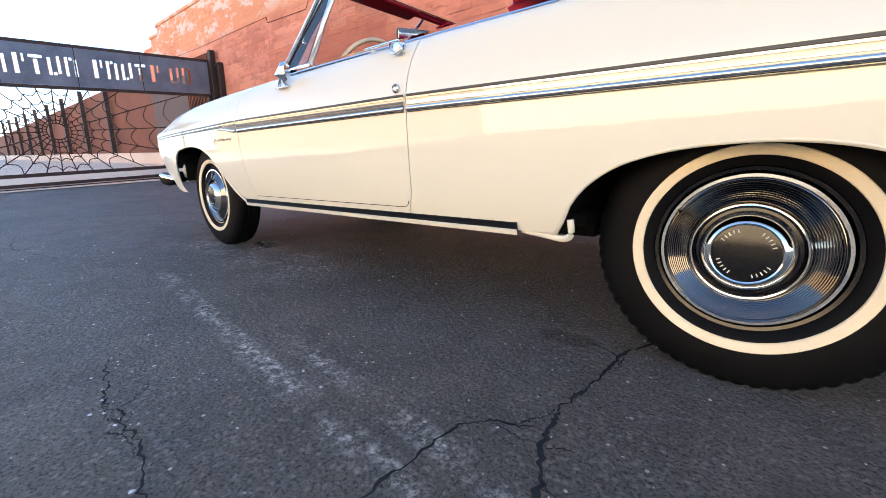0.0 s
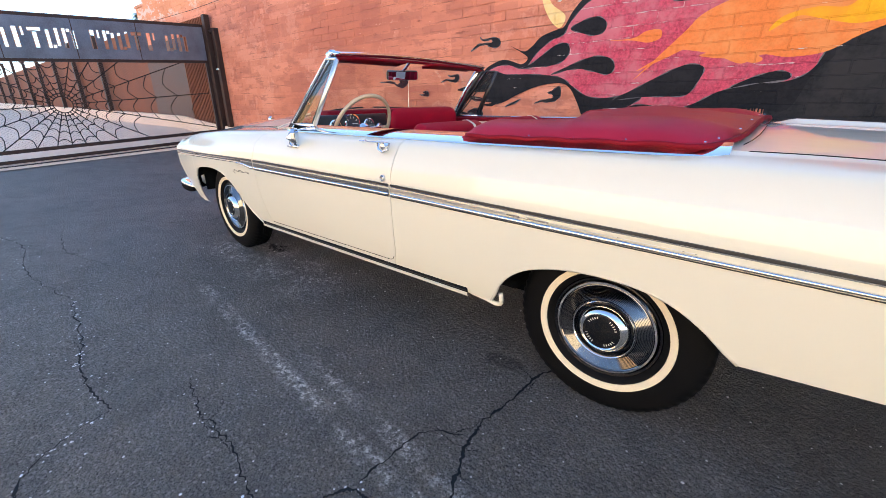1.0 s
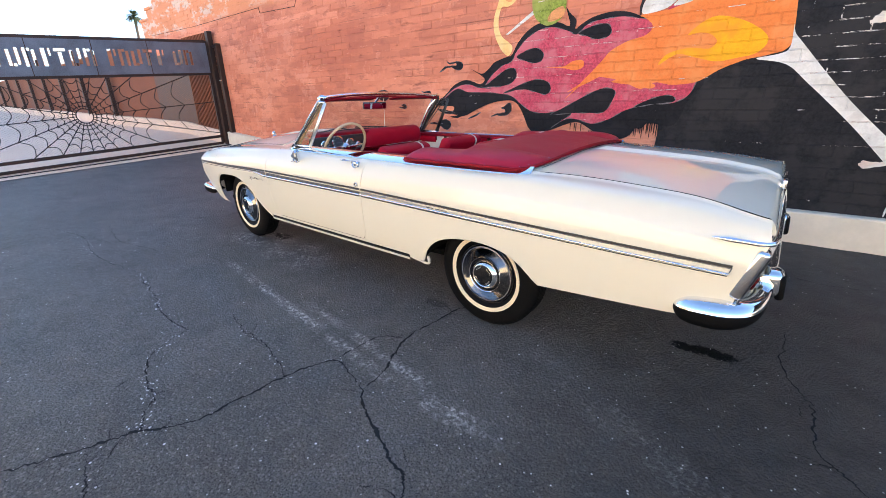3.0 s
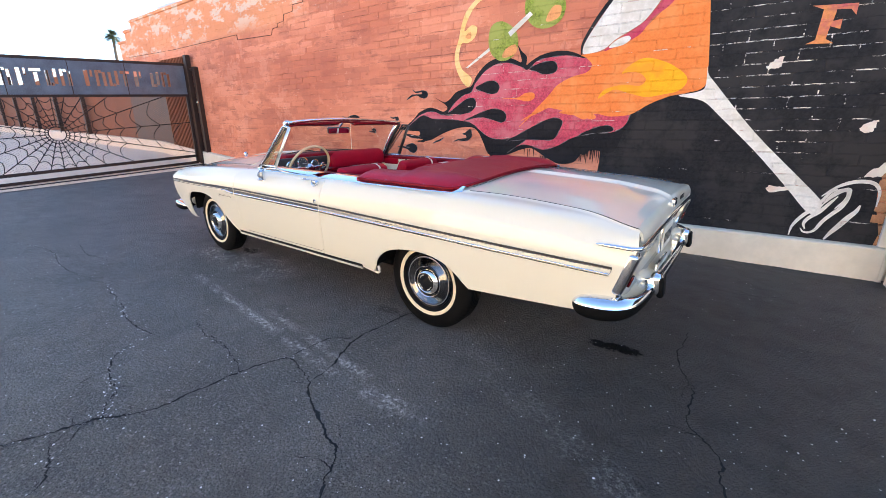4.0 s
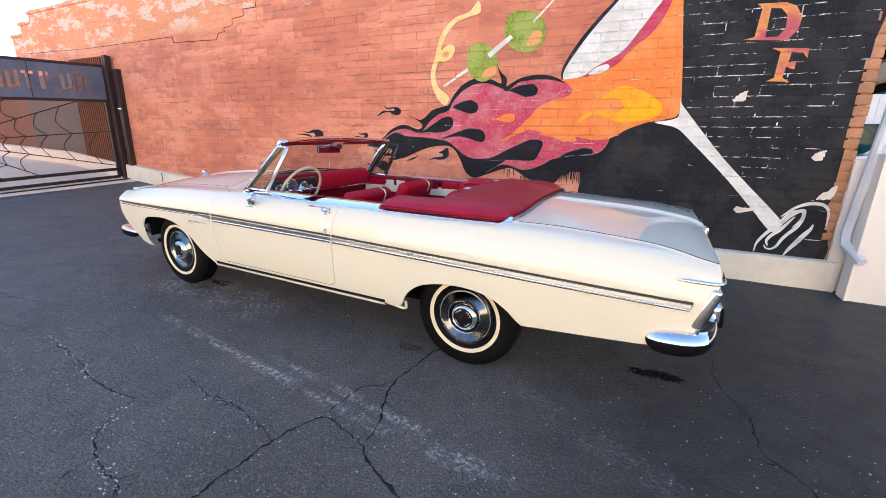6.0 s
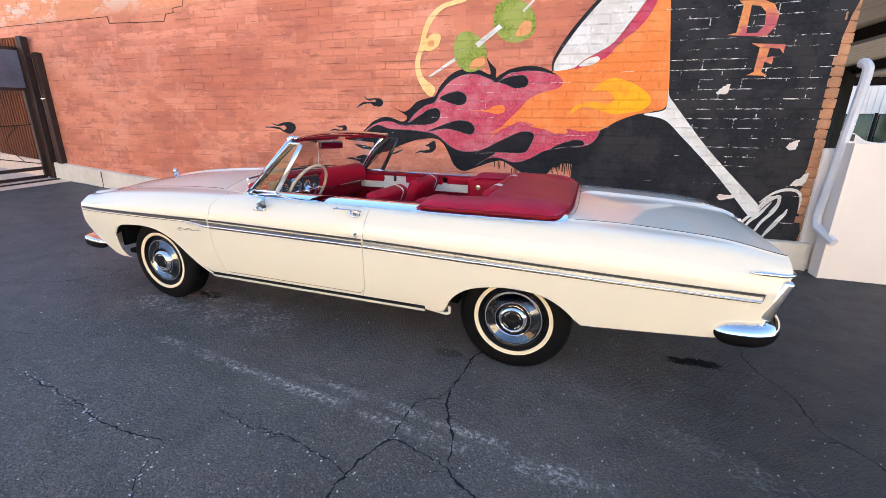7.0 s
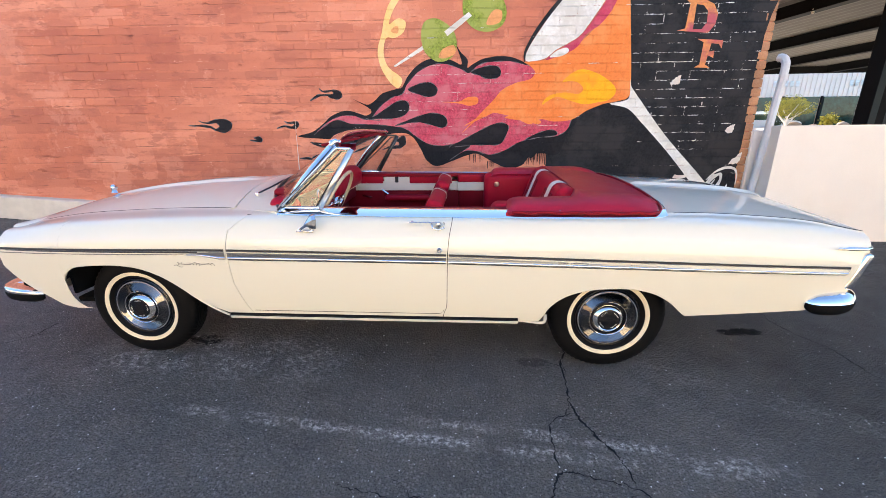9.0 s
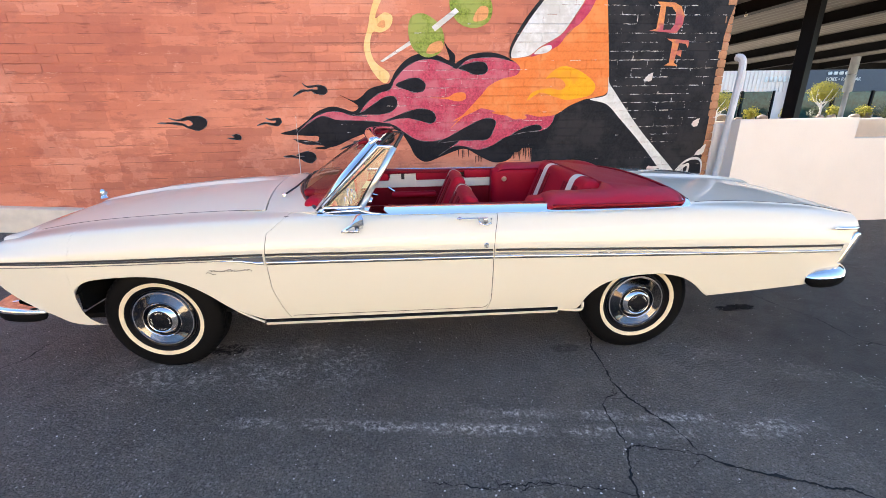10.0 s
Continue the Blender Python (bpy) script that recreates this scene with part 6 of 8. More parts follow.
for sgn in (-1, 1):
    lo, hi = screen_pt(sgn, 0.0), screen_pt(sgn, 1.0)
    lo, hi = lo + Vector((0, sgn * 0.022, -0.01)), hi + Vector((0, sgn * 0.012, 0.012))
    bm = bmesh.new()
    d = (hi - lo).normalized()
    tube([lo, lo.lerp(hi, 0.5) + Vector((-0.014, 0, 0)), hi], [0.030, 0.029, 0.034], 8, squash=0.32, bm=bm, up=(-0.42, sgn * 0.78, 0.46))
    pillar = part("pillar", bm, "chrome", car, "chrome windscreen pillar", sharp=0)
    part("pillar_inner", tube([lo + Vector((0.024, -sgn * 0.012, 0)), lo.lerp(hi, 0.5) + Vector((0.012, -sgn * 0.012, 0)), hi + Vector((0.024, -sgn * 0.012, -0.01))], 0.016, 8), "steel_dark", pillar, sharp=0)
    part("pillar_gasket", tube([lo + Vector((0.002, sgn * 0.018, 0.01)), hi + Vector((0.004, sgn * 0.015, -0.012))], 0.006, 6), "steel_dark", pillar, sharp=0)
    part("header_corner", box((0.062, 0.046, 0.032), hi + Vector((0.0, -sgn * 0.008, 0.004)), 0.013, 4, Matrix.Rotation(radians(-38), 4, "Y")), "chrome", pillar)
    # vent window
    vb, vt, vf = Vector((-1.708, sgn * 0.792, 1.012)), Vector((-1.508, sgn * 0.745, 1.338)), Vector((-1.945, sgn * 0.797, 1.014))
    vt2 = Vector((-1.590, sgn * 0.746, 1.345))
    vent = part("vent_frame", tube([vb + Vector((0.006, 0, 0)), vt + Vector((0.006, 0, 0))], 0.017, 8, squash=0.45, up=(0, 1, 0)), "bright_bar" if sgn < 0 else "steel_dark", car, "bright vent window frame" if sgn < 0 else "dark vent window frame", sharp=0)
    part("vent_rail", tube([vf, vb], 0.008, 8), "chrome", vent, sharp=0)
    part("vent_rail", tube([vf + Vector((0.02, 0, 0.006)), vt2 + Vector((0.0, 0, 0)), vt], 0.009, 8), "chrome" if sgn < 0 else "steel_dark", vent, sharp=0)
    part("vent_gasket", tube([vf + Vector((0.05, 0, 0.014)), vt2 + Vector((0.03, 0, -0.02)), vt + Vector((-0.012, 0, -0.012)), vb + Vector((-0.014, 0, 0.01))], 0.005, 5), "steel_dark", vent, sharp=0)
    bm = bmesh.new()
    f = bm.faces.new([bm.verts.new(v) for v in (vf + Vector((0.03, 0, 0.005)), vb, vt, vt2)])
    vg = part("vent_glass", bm, "vent_glass", vent, smooth=False)
    vg.visible_shadow = False
    part("vent_latch", box((0.012, 0.02, 0.03), (-1.80, sgn * 0.755, 1.135), 0.004, 2), "chrome", vent)
    # belt moulding
    rows = []
    for x in np.linspace(-1.95, 0.26, 60):
        z = f_top(x)
        k = max(0.0, min(1.0, (0.30 - x) / 0.08))
        yo = f_topy(x)
        rows.append([(x, sgn * (yo + 0.043 * k), z - 0.016), (x, sgn * (yo + 0.040 * k), z - 0.010), (x, sgn * (yo - 0.020), z + 0.021), (x, sgn * (yo - 0.024), z + 0.021), (x, sgn * (yo - 0.027), z + 0.016), (x, sgn * (yo - 0.036), z + 0.010)])
    part("belt_moulding", grid_mesh(rows, flip=sgn > 0), "chrome", car, "chrome moulding along the belt line")
    inner = [(x, sgn * (f_topy(x) - 0.031), f_top(x) + 0.006) for x in np.linspace(-1.93, 0.24, 40)]
    part("belt_weatherstrip", tube(inner, 0.0095, 8), "vinyl_dark", car, "dark red strip inside the belt line", sharp=0)
    # inner door panel
    card = part("door_card", box((1.12, 0.05, 0.44), (-1.50, sgn * 0.745, 0.72), 0.015, 2), "vinyl_dark", car, "red vinyl door panel with an ivory band")
    part("card_band", box((1.10, 0.012, 0.085), (-1.50, sgn * 0.717, 0.885), 0.004, 1), "ivory", card)
    part("card_panel", box((0.24, 0.014, 0.13), (-1.52, sgn * 0.717, 0.925), 0.004, 1), "ivory", card)
    part("card_pad", box((0.42, 0.02, 0.085), (-1.86, sgn * 0.715, 0.95), 0.01, 3), "vinyl", card)
    part("card_pad", box((0.40, 0.02, 0.085), (-1.20, sgn * 0.715, 0.95), 0.01, 3), "vinyl", card)
    part("card_vent", box((0.03, 0.02, 0.055), (-1.52, sgn * 0.711, 0.945), 0.004, 1), "steel_dark", card)
    part("armrest", box((0.42, 0.08, 0.05), (-1.42, sgn * 0.69, 0.78), 0.02, 3), "vinyl", card)
    part("window_crank", tube([(-1.66, sgn * 0.70, 0.85), (-1.60, sgn * 0.69, 0.81)], 0.009, 6), "chrome", card)
    part("door_release", tube([(-1.85, sgn * 0.70, 0.80), (-1.76, sgn * 0.69, 0.78)], 0.009, 6), "chrome", card)
    part("lock_button", tube([(-1.02, sgn * 0.765, 0.98), (-1.02, sgn * 0.765, 1.005)], 0.005, 6), "chrome", card)
    trimq = part("quarter_card", box((0.68, 0.06, 0.32), (-0.60, sgn * 0.735, 0.81), 0.02, 2), "vinyl_dark", car, "red vinyl rear side panel")
    part("card_band", box((0.30, 0.012, 0.085), (-0.80, sgn * 0.702, 0.885), 0.004, 1), "ivory", trimq)
    part("card_pad", box((0.30, 0.02, 0.07), (-0.80, sgn * 0.70, 0.955), 0.01, 3), "vinyl", trimq)
    part("side_bolster", box((0.50, 0.17, 0.37), (-0.46, sgn * 0.64, 0.83), 0.05, 5), "vinyl", trimq, "padded red side bolster beside the rear seat")
    part("belt_ledge", box((1.85, 0.066, 0.03), (-1.02, sgn * 0.732, 0.985), 0.008, 2), "vinyl_dark", car)
    # outside door furniture
    hx = -1.06
    handle = part("door_handle", box((0.175, 0.012, 0.007), (hx - 0.02, sgn * 0.912, 0.957), 0.0045, 3), "chrome", car, "chrome door handle")
    part("handle_base", box((0.020, 0.028, 0.014), (hx - 0.09, sgn * 0.895, 0.955), 0.008, 2), "chrome", handle)
    part("handle_button", lathe([(0.0, 0.012), (0.014, 0.010), (0.017, 0.0), (0.017, -0.02)], 16), "chrome", handle).matrix_basis = pose(-1.005, sgn * 0.905, 0.938, 0, 0, 0 if sgn < 0 else 180)
    part("handle_guard", tube([(-1.045, sgn * 0.905, 0.955), (-1.035, sgn * 0.914, 0.925), (-1.005, sgn * 0.918, 0.915), (-0.975, sgn * 0.914, 0.925), (-0.972, sgn * 0.905, 0.955)], 0.006, 6), "chrome", handle, sharp=0)
    part("door_lock", lathe([(0.0, 0.006), (0.006, 0.006), (0.008, 0.003), (0.011, 0.008), (0.015, 0.004), (0.016, -0.01)], 18), "alu", car).matrix_basis = pose(-1.0, sgn * (side_y(-1.0, 0.80) + 0.003), 0.802, 0, 0, 0 if sgn < 0 else 180)

# driver's mirror: a faceted wedge on two splayed legs
mb = box((0.100, 0.026, 0.008), (-1.758, -0.908, 0.904), 0.003, 2, Matrix.Rotation(radians(12), 4, "X"))
tube([(-1.795, -0.906, 0.907), (-1.752, -0.922, 0.935), (-1.722, -0.930, 0.950)], [0.007, 0.008, 0.010], 8, bm=mb)
tube([(-1.722, -0.908, 0.905), (-1.724, -0.922, 0.930), (-1.716, -0.930, 0.945)], [0.008, 0.008, 0.010], 8, bm=mb)
mir = part("door_mirror", mb, "chrome", car, "small chrome wedge-shaped door mirror on two legs")
hd = bmesh.new()
ring_back = [(-1.690, -0.930 + 0.031 * math.cos(a), 0.962 + 0.043 * math.sin(a)) for a in np.linspace(0, math.tau, 9)[:-1] + math.pi / 8]
ring_mid = [(-1.712, -0.930 + 0.029 * math.cos(a), 0.961 + 0.040 * math.sin(a)) for a in np.linspace(0, math.tau, 9)[:-1] + math.pi / 8]
tip = hd.verts.new((-1.752, -0.930, 0.950))
vb_, vm_ = [hd.verts.new(p) for p in ring_back], [hd.verts.new(p) for p in ring_mid]
for k in range(8):
    hd.faces.new((vb_[k], vb_[(k + 1) % 8], vm_[(k + 1) % 8], vm_[k]))
    hd.faces.new((vm_[k], vm_[(k + 1) % 8], tip))
hd.faces.new(vb_)
bmesh.ops.recalc_face_normals(hd, faces=hd.faces)
bmesh.ops.rotate(hd, cent=(-1.71, -0.93, 0.955), matrix=Matrix.Rotation(radians(34), 3, "Z"), verts=hd.verts)
part("mirror_shell", hd, "chrome", mir, smooth=False)
gl = bmesh.new()
gl.faces.new([gl.verts.new((x + 0.0012, -0.930 + (y + 0.930) * 0.9, 0.962 + (z - 0.962) * 0.9)) for x, y, z in ring_back])
bmesh.ops.rotate(gl, cent=(-1.71, -0.93, 0.955), matrix=Matrix.Rotation(radians(34), 3, "Z"), verts=gl.verts)
part("mirror_glass", gl, "mirror", mir, smooth=False)

# fender script: a plain flowing stroke
sx = np.linspace(0, 1, 120)
pts = [(-2.545 + 0.225 * t + 0.006 * math.sin(t * 78), 0, 0.704 + 0.008 * math.sin(t * 66 + 1.0) * (0.55 + 0.45 * math.cos(t * 12.5)) + 0.003 * math.sin(t * 17)) for t in sx]
part("fender_script", tube([(x, -(side_y(x, z) + 0.004), z) for x, _, z in pts], 0.0013, 4), "script", car, "small dark flowing metal script on the fender", sharp=0)
part("fender_script", tube([(-2.565 + 0.05 * t, -(side_y(-2.5, 0.69) + 0.004), 0.694 - 0.006 * t + 0.005 * math.sin(t * 6)) for t in np.linspace(0, 1, 12)], 0.0014, 4), "script", car, sharp=0)
part("antenna", tube([(-2.45, 0.72, 0.985), (-2.44, 0.72, 1.25), (-2.43, 0.72, 1.50)], [0.004, 0.0022, 0.0012], 6), "alu", car, "thin chrome antenna on the far fender")

# ---- cabin ----
part("cabin_floor", box((1.72, 1.40, 0.03), (-1.39, 0, 0.41), 0.008), "carpet", car)
part("firewall", box((0.04, 1.45, 0.55), (-2.02, 0, 0.68), 0.01), "carpet", car)
dash = part("dashboard", box((0.20, 1.44, 0.13), (-1.955, 0, 0.985), 0.045, 4), "vinyl", car, "red padded dashboard with a chrome instrument cluster")
part("dash_lower", box((0.12, 1.42, 0.16), (-1.97, 0, 0.87), 0.02, 2), "vinyl_dark", dash)
part("dash_top_pad", box((0.22, 0.60, 0.05), (-1.97, -0.28, 1.058), 0.022, 3), "vinyl_dark", dash)
part("glovebox_pad", box((0.17, 0.80, 0.195), (-1.915, 0.31, 0.992), 0.078, 7), "vinyl", dash)
part("instrument_panel", box((0.05, 0.58, 0.135), (-1.862, -0.40, 0.990), 0.018, 3), "steel_dark", dash, "dark instrument cluster with chrome-ringed dials")
for dy, dz, r in ((-0.43, 1.000, 0.062), (-0.565, 0.985, 0.046), (-0.295, 0.985, 0.046), (-0.655, 0.965, 0.030), (-0.205, 0.965, 0.030)):
    turn = Matrix.Translation((-1.836, dy, dz)) @ Matrix.Rotation(radians(90), 4, "Z")
    bez = part("dial_bezel", lathe([(r, 0.0), (r, 0.012), (r * 0.86, 0.014), (r * 0.84, 0.006)], 28), "chrome", dash)
    bez.matrix_basis = turn
    face = part("dial", lathe([(r * 0.87, 0.007), (0.0, 0.007)], 24), "dial", bez)
    for a in np.linspace(0.6, 5.7, 9):
        tick = part("dial_mark", box((r * 0.22, 0.001, 0.004)), "ivory", bez, smooth=False)
        tick.matrix_basis = Matrix.Rotation(a, 4, "Y") @ Matrix.Translation((r * 0.66, -0.0085, 0))
    part("dial_needle", box((r * 0.7, 0.0015, 0.003), (r * 0.3, -0.010, 0)), "white_paint", bez, smooth=False)
for k in range(6):
    part("dash_button", box((0.03, 0.012, 0.035), (-1.83, -0.68 + 0.018 * k, 0.93), 0.003, 1), "chrome", dash)
part("dash_trim", box((0.015, 1.42, 0.012), (-1.852, 0, 0.925), 0.004, 1), "chrome", dash)

steer = empty("steering_wheel", car, Matrix.Translation((-1.725, -0.43, 0.978)) @ Matrix.Rotation(radians(-62), 4, "Y"))
R = 0.213
part("wheel_rim", tube([(0.0 + R * math.cos(a), R * math.sin(a), 0.0) for a in np.linspace(0, math.tau, 57)[:-1]], 0.0115, 8, closed=True), "wheel_ivory", steer, "ivory steering wheel rim", sharp=0)
part("horn_ring", tube([(0.125 * math.cos(a), 0.125 * math.sin(a), -0.005) for a in np.linspace(math.pi * 0.45, math.pi * 1.55, 25)], 0.005, 6), "chrome", steer, sharp=0)
for s in (-1, 1):
    part("spoke", tube([(0, 0, -0.02), (0.0, s * 0.12, -0.012), (0.0, s * R, 0.0)], [0.018, 0.011, 0.009], 8, squash=0.5), "chrome", steer, sharp=0)
hb = lathe([(0.0, 0.012), (0.028, 0.008), (0.036, -0.008), (0.032, -0.04)], 24)
bmesh.ops.rotate(hb, matrix=Matrix.Rotation(radians(-90), 3, "X"), verts=hb.verts)
part("wheel_hub", hb, "chrome", steer)
part("steering_column", tube([(-1.71, -0.42, 0.975), (-1.98, -0.42, 0.83)], [0.026, 0.03], 12), "vinyl_dark", car, sharp=0)

mirror_turn = Matrix.Rotation(radians(-28), 4, "Z") @ Matrix.Rotation(radians(12), 4, "Y")
mirror_in = part("cabin_mirror", box((0.035, 0.22, 0.062), (-1.765, -0.02, 1.300), 0.014, 3, mirror_turn), "dark_glass", car, "dark-backed rear-view mirror hung from the header")
part("mirror_face", box((0.004, 0.205, 0.050), Vector((-1.765, -0.02, 1.300)) + mirror_turn @ Vector((0.0185, 0, 0)), 0.001, 1, mirror_turn), "mirror", mirror_in)
part("mirror_stalk", tube([(-1.70, 0, 1.385), (-1.73, -0.01, 1.35), (-1.765, -0.02, 1.32)], 0.008, 6), "chrome", mirror_in)
for sgn in (-1, 1):
    part("sun_visor", box((0.10, 0.52, 0.018), (-1.665, sgn * 0.38, 1.360), 0.007, 3, Matrix.Rotation(radians(-8), 4, "Y")), "vinyl_dark", car, "dark red folded sun visor")


def bucket_seat(y0):
    seat = empty("front_seat", car, Matrix.Translation((-1.31, y0, 0.02)))
    part("cushion", box((0.52, 0.56, 0.17), (-0.14, 0, 0.585), 0.06, 5, Matrix.Rotation(radians(6), 4, "Y")), "vinyl", seat)
    tilt = Matrix.Translation((0.10, 0, 0.60)) @ Matrix.Rotation(radians(24), 4, "Y")
    back = part("backrest", box((0.108, 0.53, 0.46), (0, 0, 0.20), 0.040, 5), "vinyl", seat, "red vinyl bucket backrest with an ivory tab")
    back.matrix_basis = tilt
    part("tab", box((0.114, 0.060, 0.12), (0, 0.15, 0.373), 0.040, 5), "ivory", back, "ivory tab over the top edge")
    part("hinge", box((0.022, 0.012, 0.10), (0.02, -0.268, 0.05), 0.004, 2), "chrome", back, "chrome seat hinge")
    for dy in (-0.12, -0.06, 0.10):
        part("pleat", box((0.01, 0.055, 0.36), (-0.0555, dy, 0.19), 0.005, 2), "vinyl_dark", back)
    part("seat_base", box((0.42, 0.46, 0.10), (-0.12, 0, 0.45), 0.01), "vinyl_dark", seat)
    return seat


bucket_seat(-0.37)
bucket_seat(0.37)
console = part("centre_console", box((0.75, 0.16, 0.20), (-1.45, 0, 0.50), 0.03, 3), "vinyl_dark", car, "red centre console")
part("console_trim", box((0.60, 0.11, 0.012), (-1.45, 0, 0.607), 0.004, 1), "chrome", console)
part("shift_lever", tube([(-1.55, 0, 0.60), (-1.53, 0, 0.72)], [0.008, 0.014], 8), "chrome", console)
rear_seat = empty("rear_seat", car)
part("cushion", box((0.46, 0.92, 0.17), (-0.54, 0, 0.60), 0.06, 5), "vinyl", rear_seat)
rb = part("backrest", box((0.16, 1.10, 0.50), (0, 0, 0.21), 0.065, 6), "vinyl", rear_seat, "red vinyl rear backrest with ivory stripes")
rb.matrix_basis = Matrix.Translation((-0.36, 0, 0.64)) @ Matrix.Rotation(radians(20), 4, "Y")
for dy in (-0.30, 0.30):
    part("stripe", box((0.164, 0.040, 0.504), (0, dy, 0.21), 0.066, 6), "ivory", rb, "ivory stripe")
for dy in (-0.42, -0.37, -0.23, -0.18, 0.18, 0.23, 0.37, 0.42):
    part("pleat", box((0.01, 0.04, 0.36), (-0.079, dy, 0.20), 0.005, 2), "vinyl_dark", rb)
sp = lathe([(0.0, 0.012), (0.02, 0.010), (0.024, 0.0)], 18)
part("seat_emblem", sp, "bright_bar", rear_seat).matrix_basis = pose(-0.60, 0.552, 0.925)

# boot over the folded top
X_IN = -0.20
yv = np.concatenate([np.linspace(-0.825, -0.56, 14), np.linspace(-0.56, 0.56, 50)[1:-1], np.linspace(0.56, 0.825, 14)])


def boot_rear(y):
    return 0.13 + 0.14 * math.sqrt(max(0.0, 1 - (abs(y) / 0.826) ** 7))


def deck_z(x, y):
    if x < 0.32:
        e = f_top(x)
        c = e + 0.05 * max(0.0, (x + 0.3) / 0.6)
    else:
        e, c = f_top(min(x, 1.27)), f_tc(x)
    return e + (c - e) * (1 - min(1.0, abs(y) / (0.8 if x < 0.3 else f_topy(min(x, 1.27)))) ** 2.1)


def boot_pt(x, y, x_front):
    """A pillow along each side, a flat sloping cover between them over the folded top."""
    ay = abs(y)
    base = deck_z(x, y) + 0.006
    to_rear = max(0.0, boot_rear(y) - x)
    to_front = max(0.0, x - x_front)
    pillow = math.sqrt(max(0.0, 1 - ((ay - 0.688) / 0.14) ** 2)) if abs(ay - 0.688) < 0.14 else 0.0
    pillow *= (1 - (1 - min(1.0, to_front / 0.10)) ** 2) ** 0.5 * (1 - (1 - min(1.0, to_rear / 0.22)) ** 2) ** 0.5
    arm = 0.066 * pillow
    rear = 0.0
    if x >= X_IN - 1e-6:
        rear = 0.090 * min(1.0, to_rear / (boot_rear(y) - X_IN)) ** 0.92 * (1 - (ay / 0.83) ** 8)
    elif ay < 0.60:
        rear = 0.0
    z = base + max(arm, rear) + 0.12 * min(arm, rear) + 0.0035 * noise.noise((x * 7, y * 7, 0.3)) * min(1.0, to_rear / 0.05)
    return (x, y, z)


def boot_mesh():
    verts, faces, idx = [], [], {}
    nf, nr = 14, 26
    for j, y in enumerate(yv):
        xf = -0.63 if y < 0 else -0.66
        inner = abs(y) < 0.559
        for i in range(nf + nr + 1):
            if i < nf and inner:
                continue
            x = xf + (X_IN - xf) * i / nf if i < nf else X_IN + (boot_rear(y) - X_IN) * (i - nf) / nr
            idx[i, j] = len(verts)
            verts.append(boot_pt(x, y, xf))
    for j in range(len(yv) - 1):
        for i in range(nf + nr):
            k = [(i, j), (i + 1, j), (i + 1, j + 1), (i, j + 1)]
            if all(q in idx for q in k):
                faces.append([idx[q] for q in k])
    return from_arrays(verts, faces)


bt = part("top_boot", boot_mesh(), "boot", car, "red vinyl boot snapped over the folded top", sharp=0)
solid(bt, 0.05, -1)
left_side = [(x, -0.836, 0.006 * abs(math.sin((x + 0.5) * math.pi / 0.165))) for x in np.linspace(-0.60, 0.13, 40)]
right_side = [(x, 0.836, 0.0) for x in np.linspace(0.13, -0.62, 20)]
edge = left_side + [(boot_rear(y) + 0.006, y, 0.0) for y in 0.822 * np.sin(np.linspace(-math.pi / 2, math.pi / 2, 41))] + right_side
part("boot_welt", tube([(x, y, deck_z(x, y) + 0.010 + h) for x, y, h in edge], 0.009, 6), "vinyl_dark", bt, sharp=0)
edge = [(-0.335, -0.836), (-0.17, -0.836), (-0.005, -0.836)] + [(boot_rear(y) + 0.006, y) for y in 0.80 * np.sin(np.linspace(-math.pi / 2, math.pi / 2, 25))] + [(0.0, 0.838), (-0.3, 0.838), (-0.62, 0.835)]
snap = lathe([(0.0, 0.003), (0.003, 0.0027), (0.0042, 0.0)], 10)
bmesh.ops.rotate(snap, matrix=Matrix.Rotation(radians(-90), 3, "X"), verts=snap.verts)
snap_me = finish(snap)
for k, (x, y) in enumerate(edge[:-1]):
    if k % 3 == 0 or abs(y) > 0.82:
        s = part("snap", snap_me, "chrome", bt)
        xi = x - 0.018 if abs(y) < 0.8 else x
        yi = y * (0.98 if abs(y) > 0.8 else 1)
        s.matrix_basis = pose(xi, yi, deck_z(xi, yi) + 0.022)
part("deck_seam", tube([(boot_rear(y) + 0.034, y, deck_z(boot_rear(y) + 0.034, y) + 0.0005) for y in np.linspace(-0.70, 0.70, 41)], 0.0014, 5), "well", car, sharp=0)
part("package_panel", box((0.5, 1.5, 0.02), (0.02, 0, 0.93), 0.004), "vinyl_dark", car)

LEAN_CAR = 0.95
car.matrix_basis = Matrix.Translation((0, -0.9, 0)) @ Matrix.Rotation(radians(LEAN_CAR), 4, "X") @ Matrix.Translation((0, 0.9, 0))


# ---- sliding gate at the end of the lot ----
GX, GY0, GY1 = -9.60, -2.75, 1.84
SLOPE = 0.062  # the gate follows the rising ground


def gz(y, z):
    return z + SLOPE * (y - GY1)


def gate_bar(y0, z0, y1, z1, w=0.05, d=0.05):
    """A square steel bar in the gate's plane, its heights given at the wall end."""
    a, b = Vector((GX, y0, gz(y0, z0))), Vector((GX, y1, gz(y1, z1)))
    dr = (b - a).normalized()
    n = Vector((0, -dr.z, dr.y)) * (w / 2)
    bm = bmesh.new()
    vs = []
    for p in (a, b):
        for sx, sn in ((-1, -1), (1, -1), (1, 1), (-1, 1)):
            vs.append(bm.verts.new(p + n * sn + Vector((sx * d / 2, 0, 0))))
    for q in ((0, 1, 2, 3), (7, 6, 5, 4), (0, 4, 5, 1), (1, 5, 6, 2), (2, 6, 7, 3), (3, 7, 4, 0)):
        bm.faces.new([vs[i] for i in q])
    bmesh.ops.recalc_face_normals(bm, faces=bm.faces)
    return bm


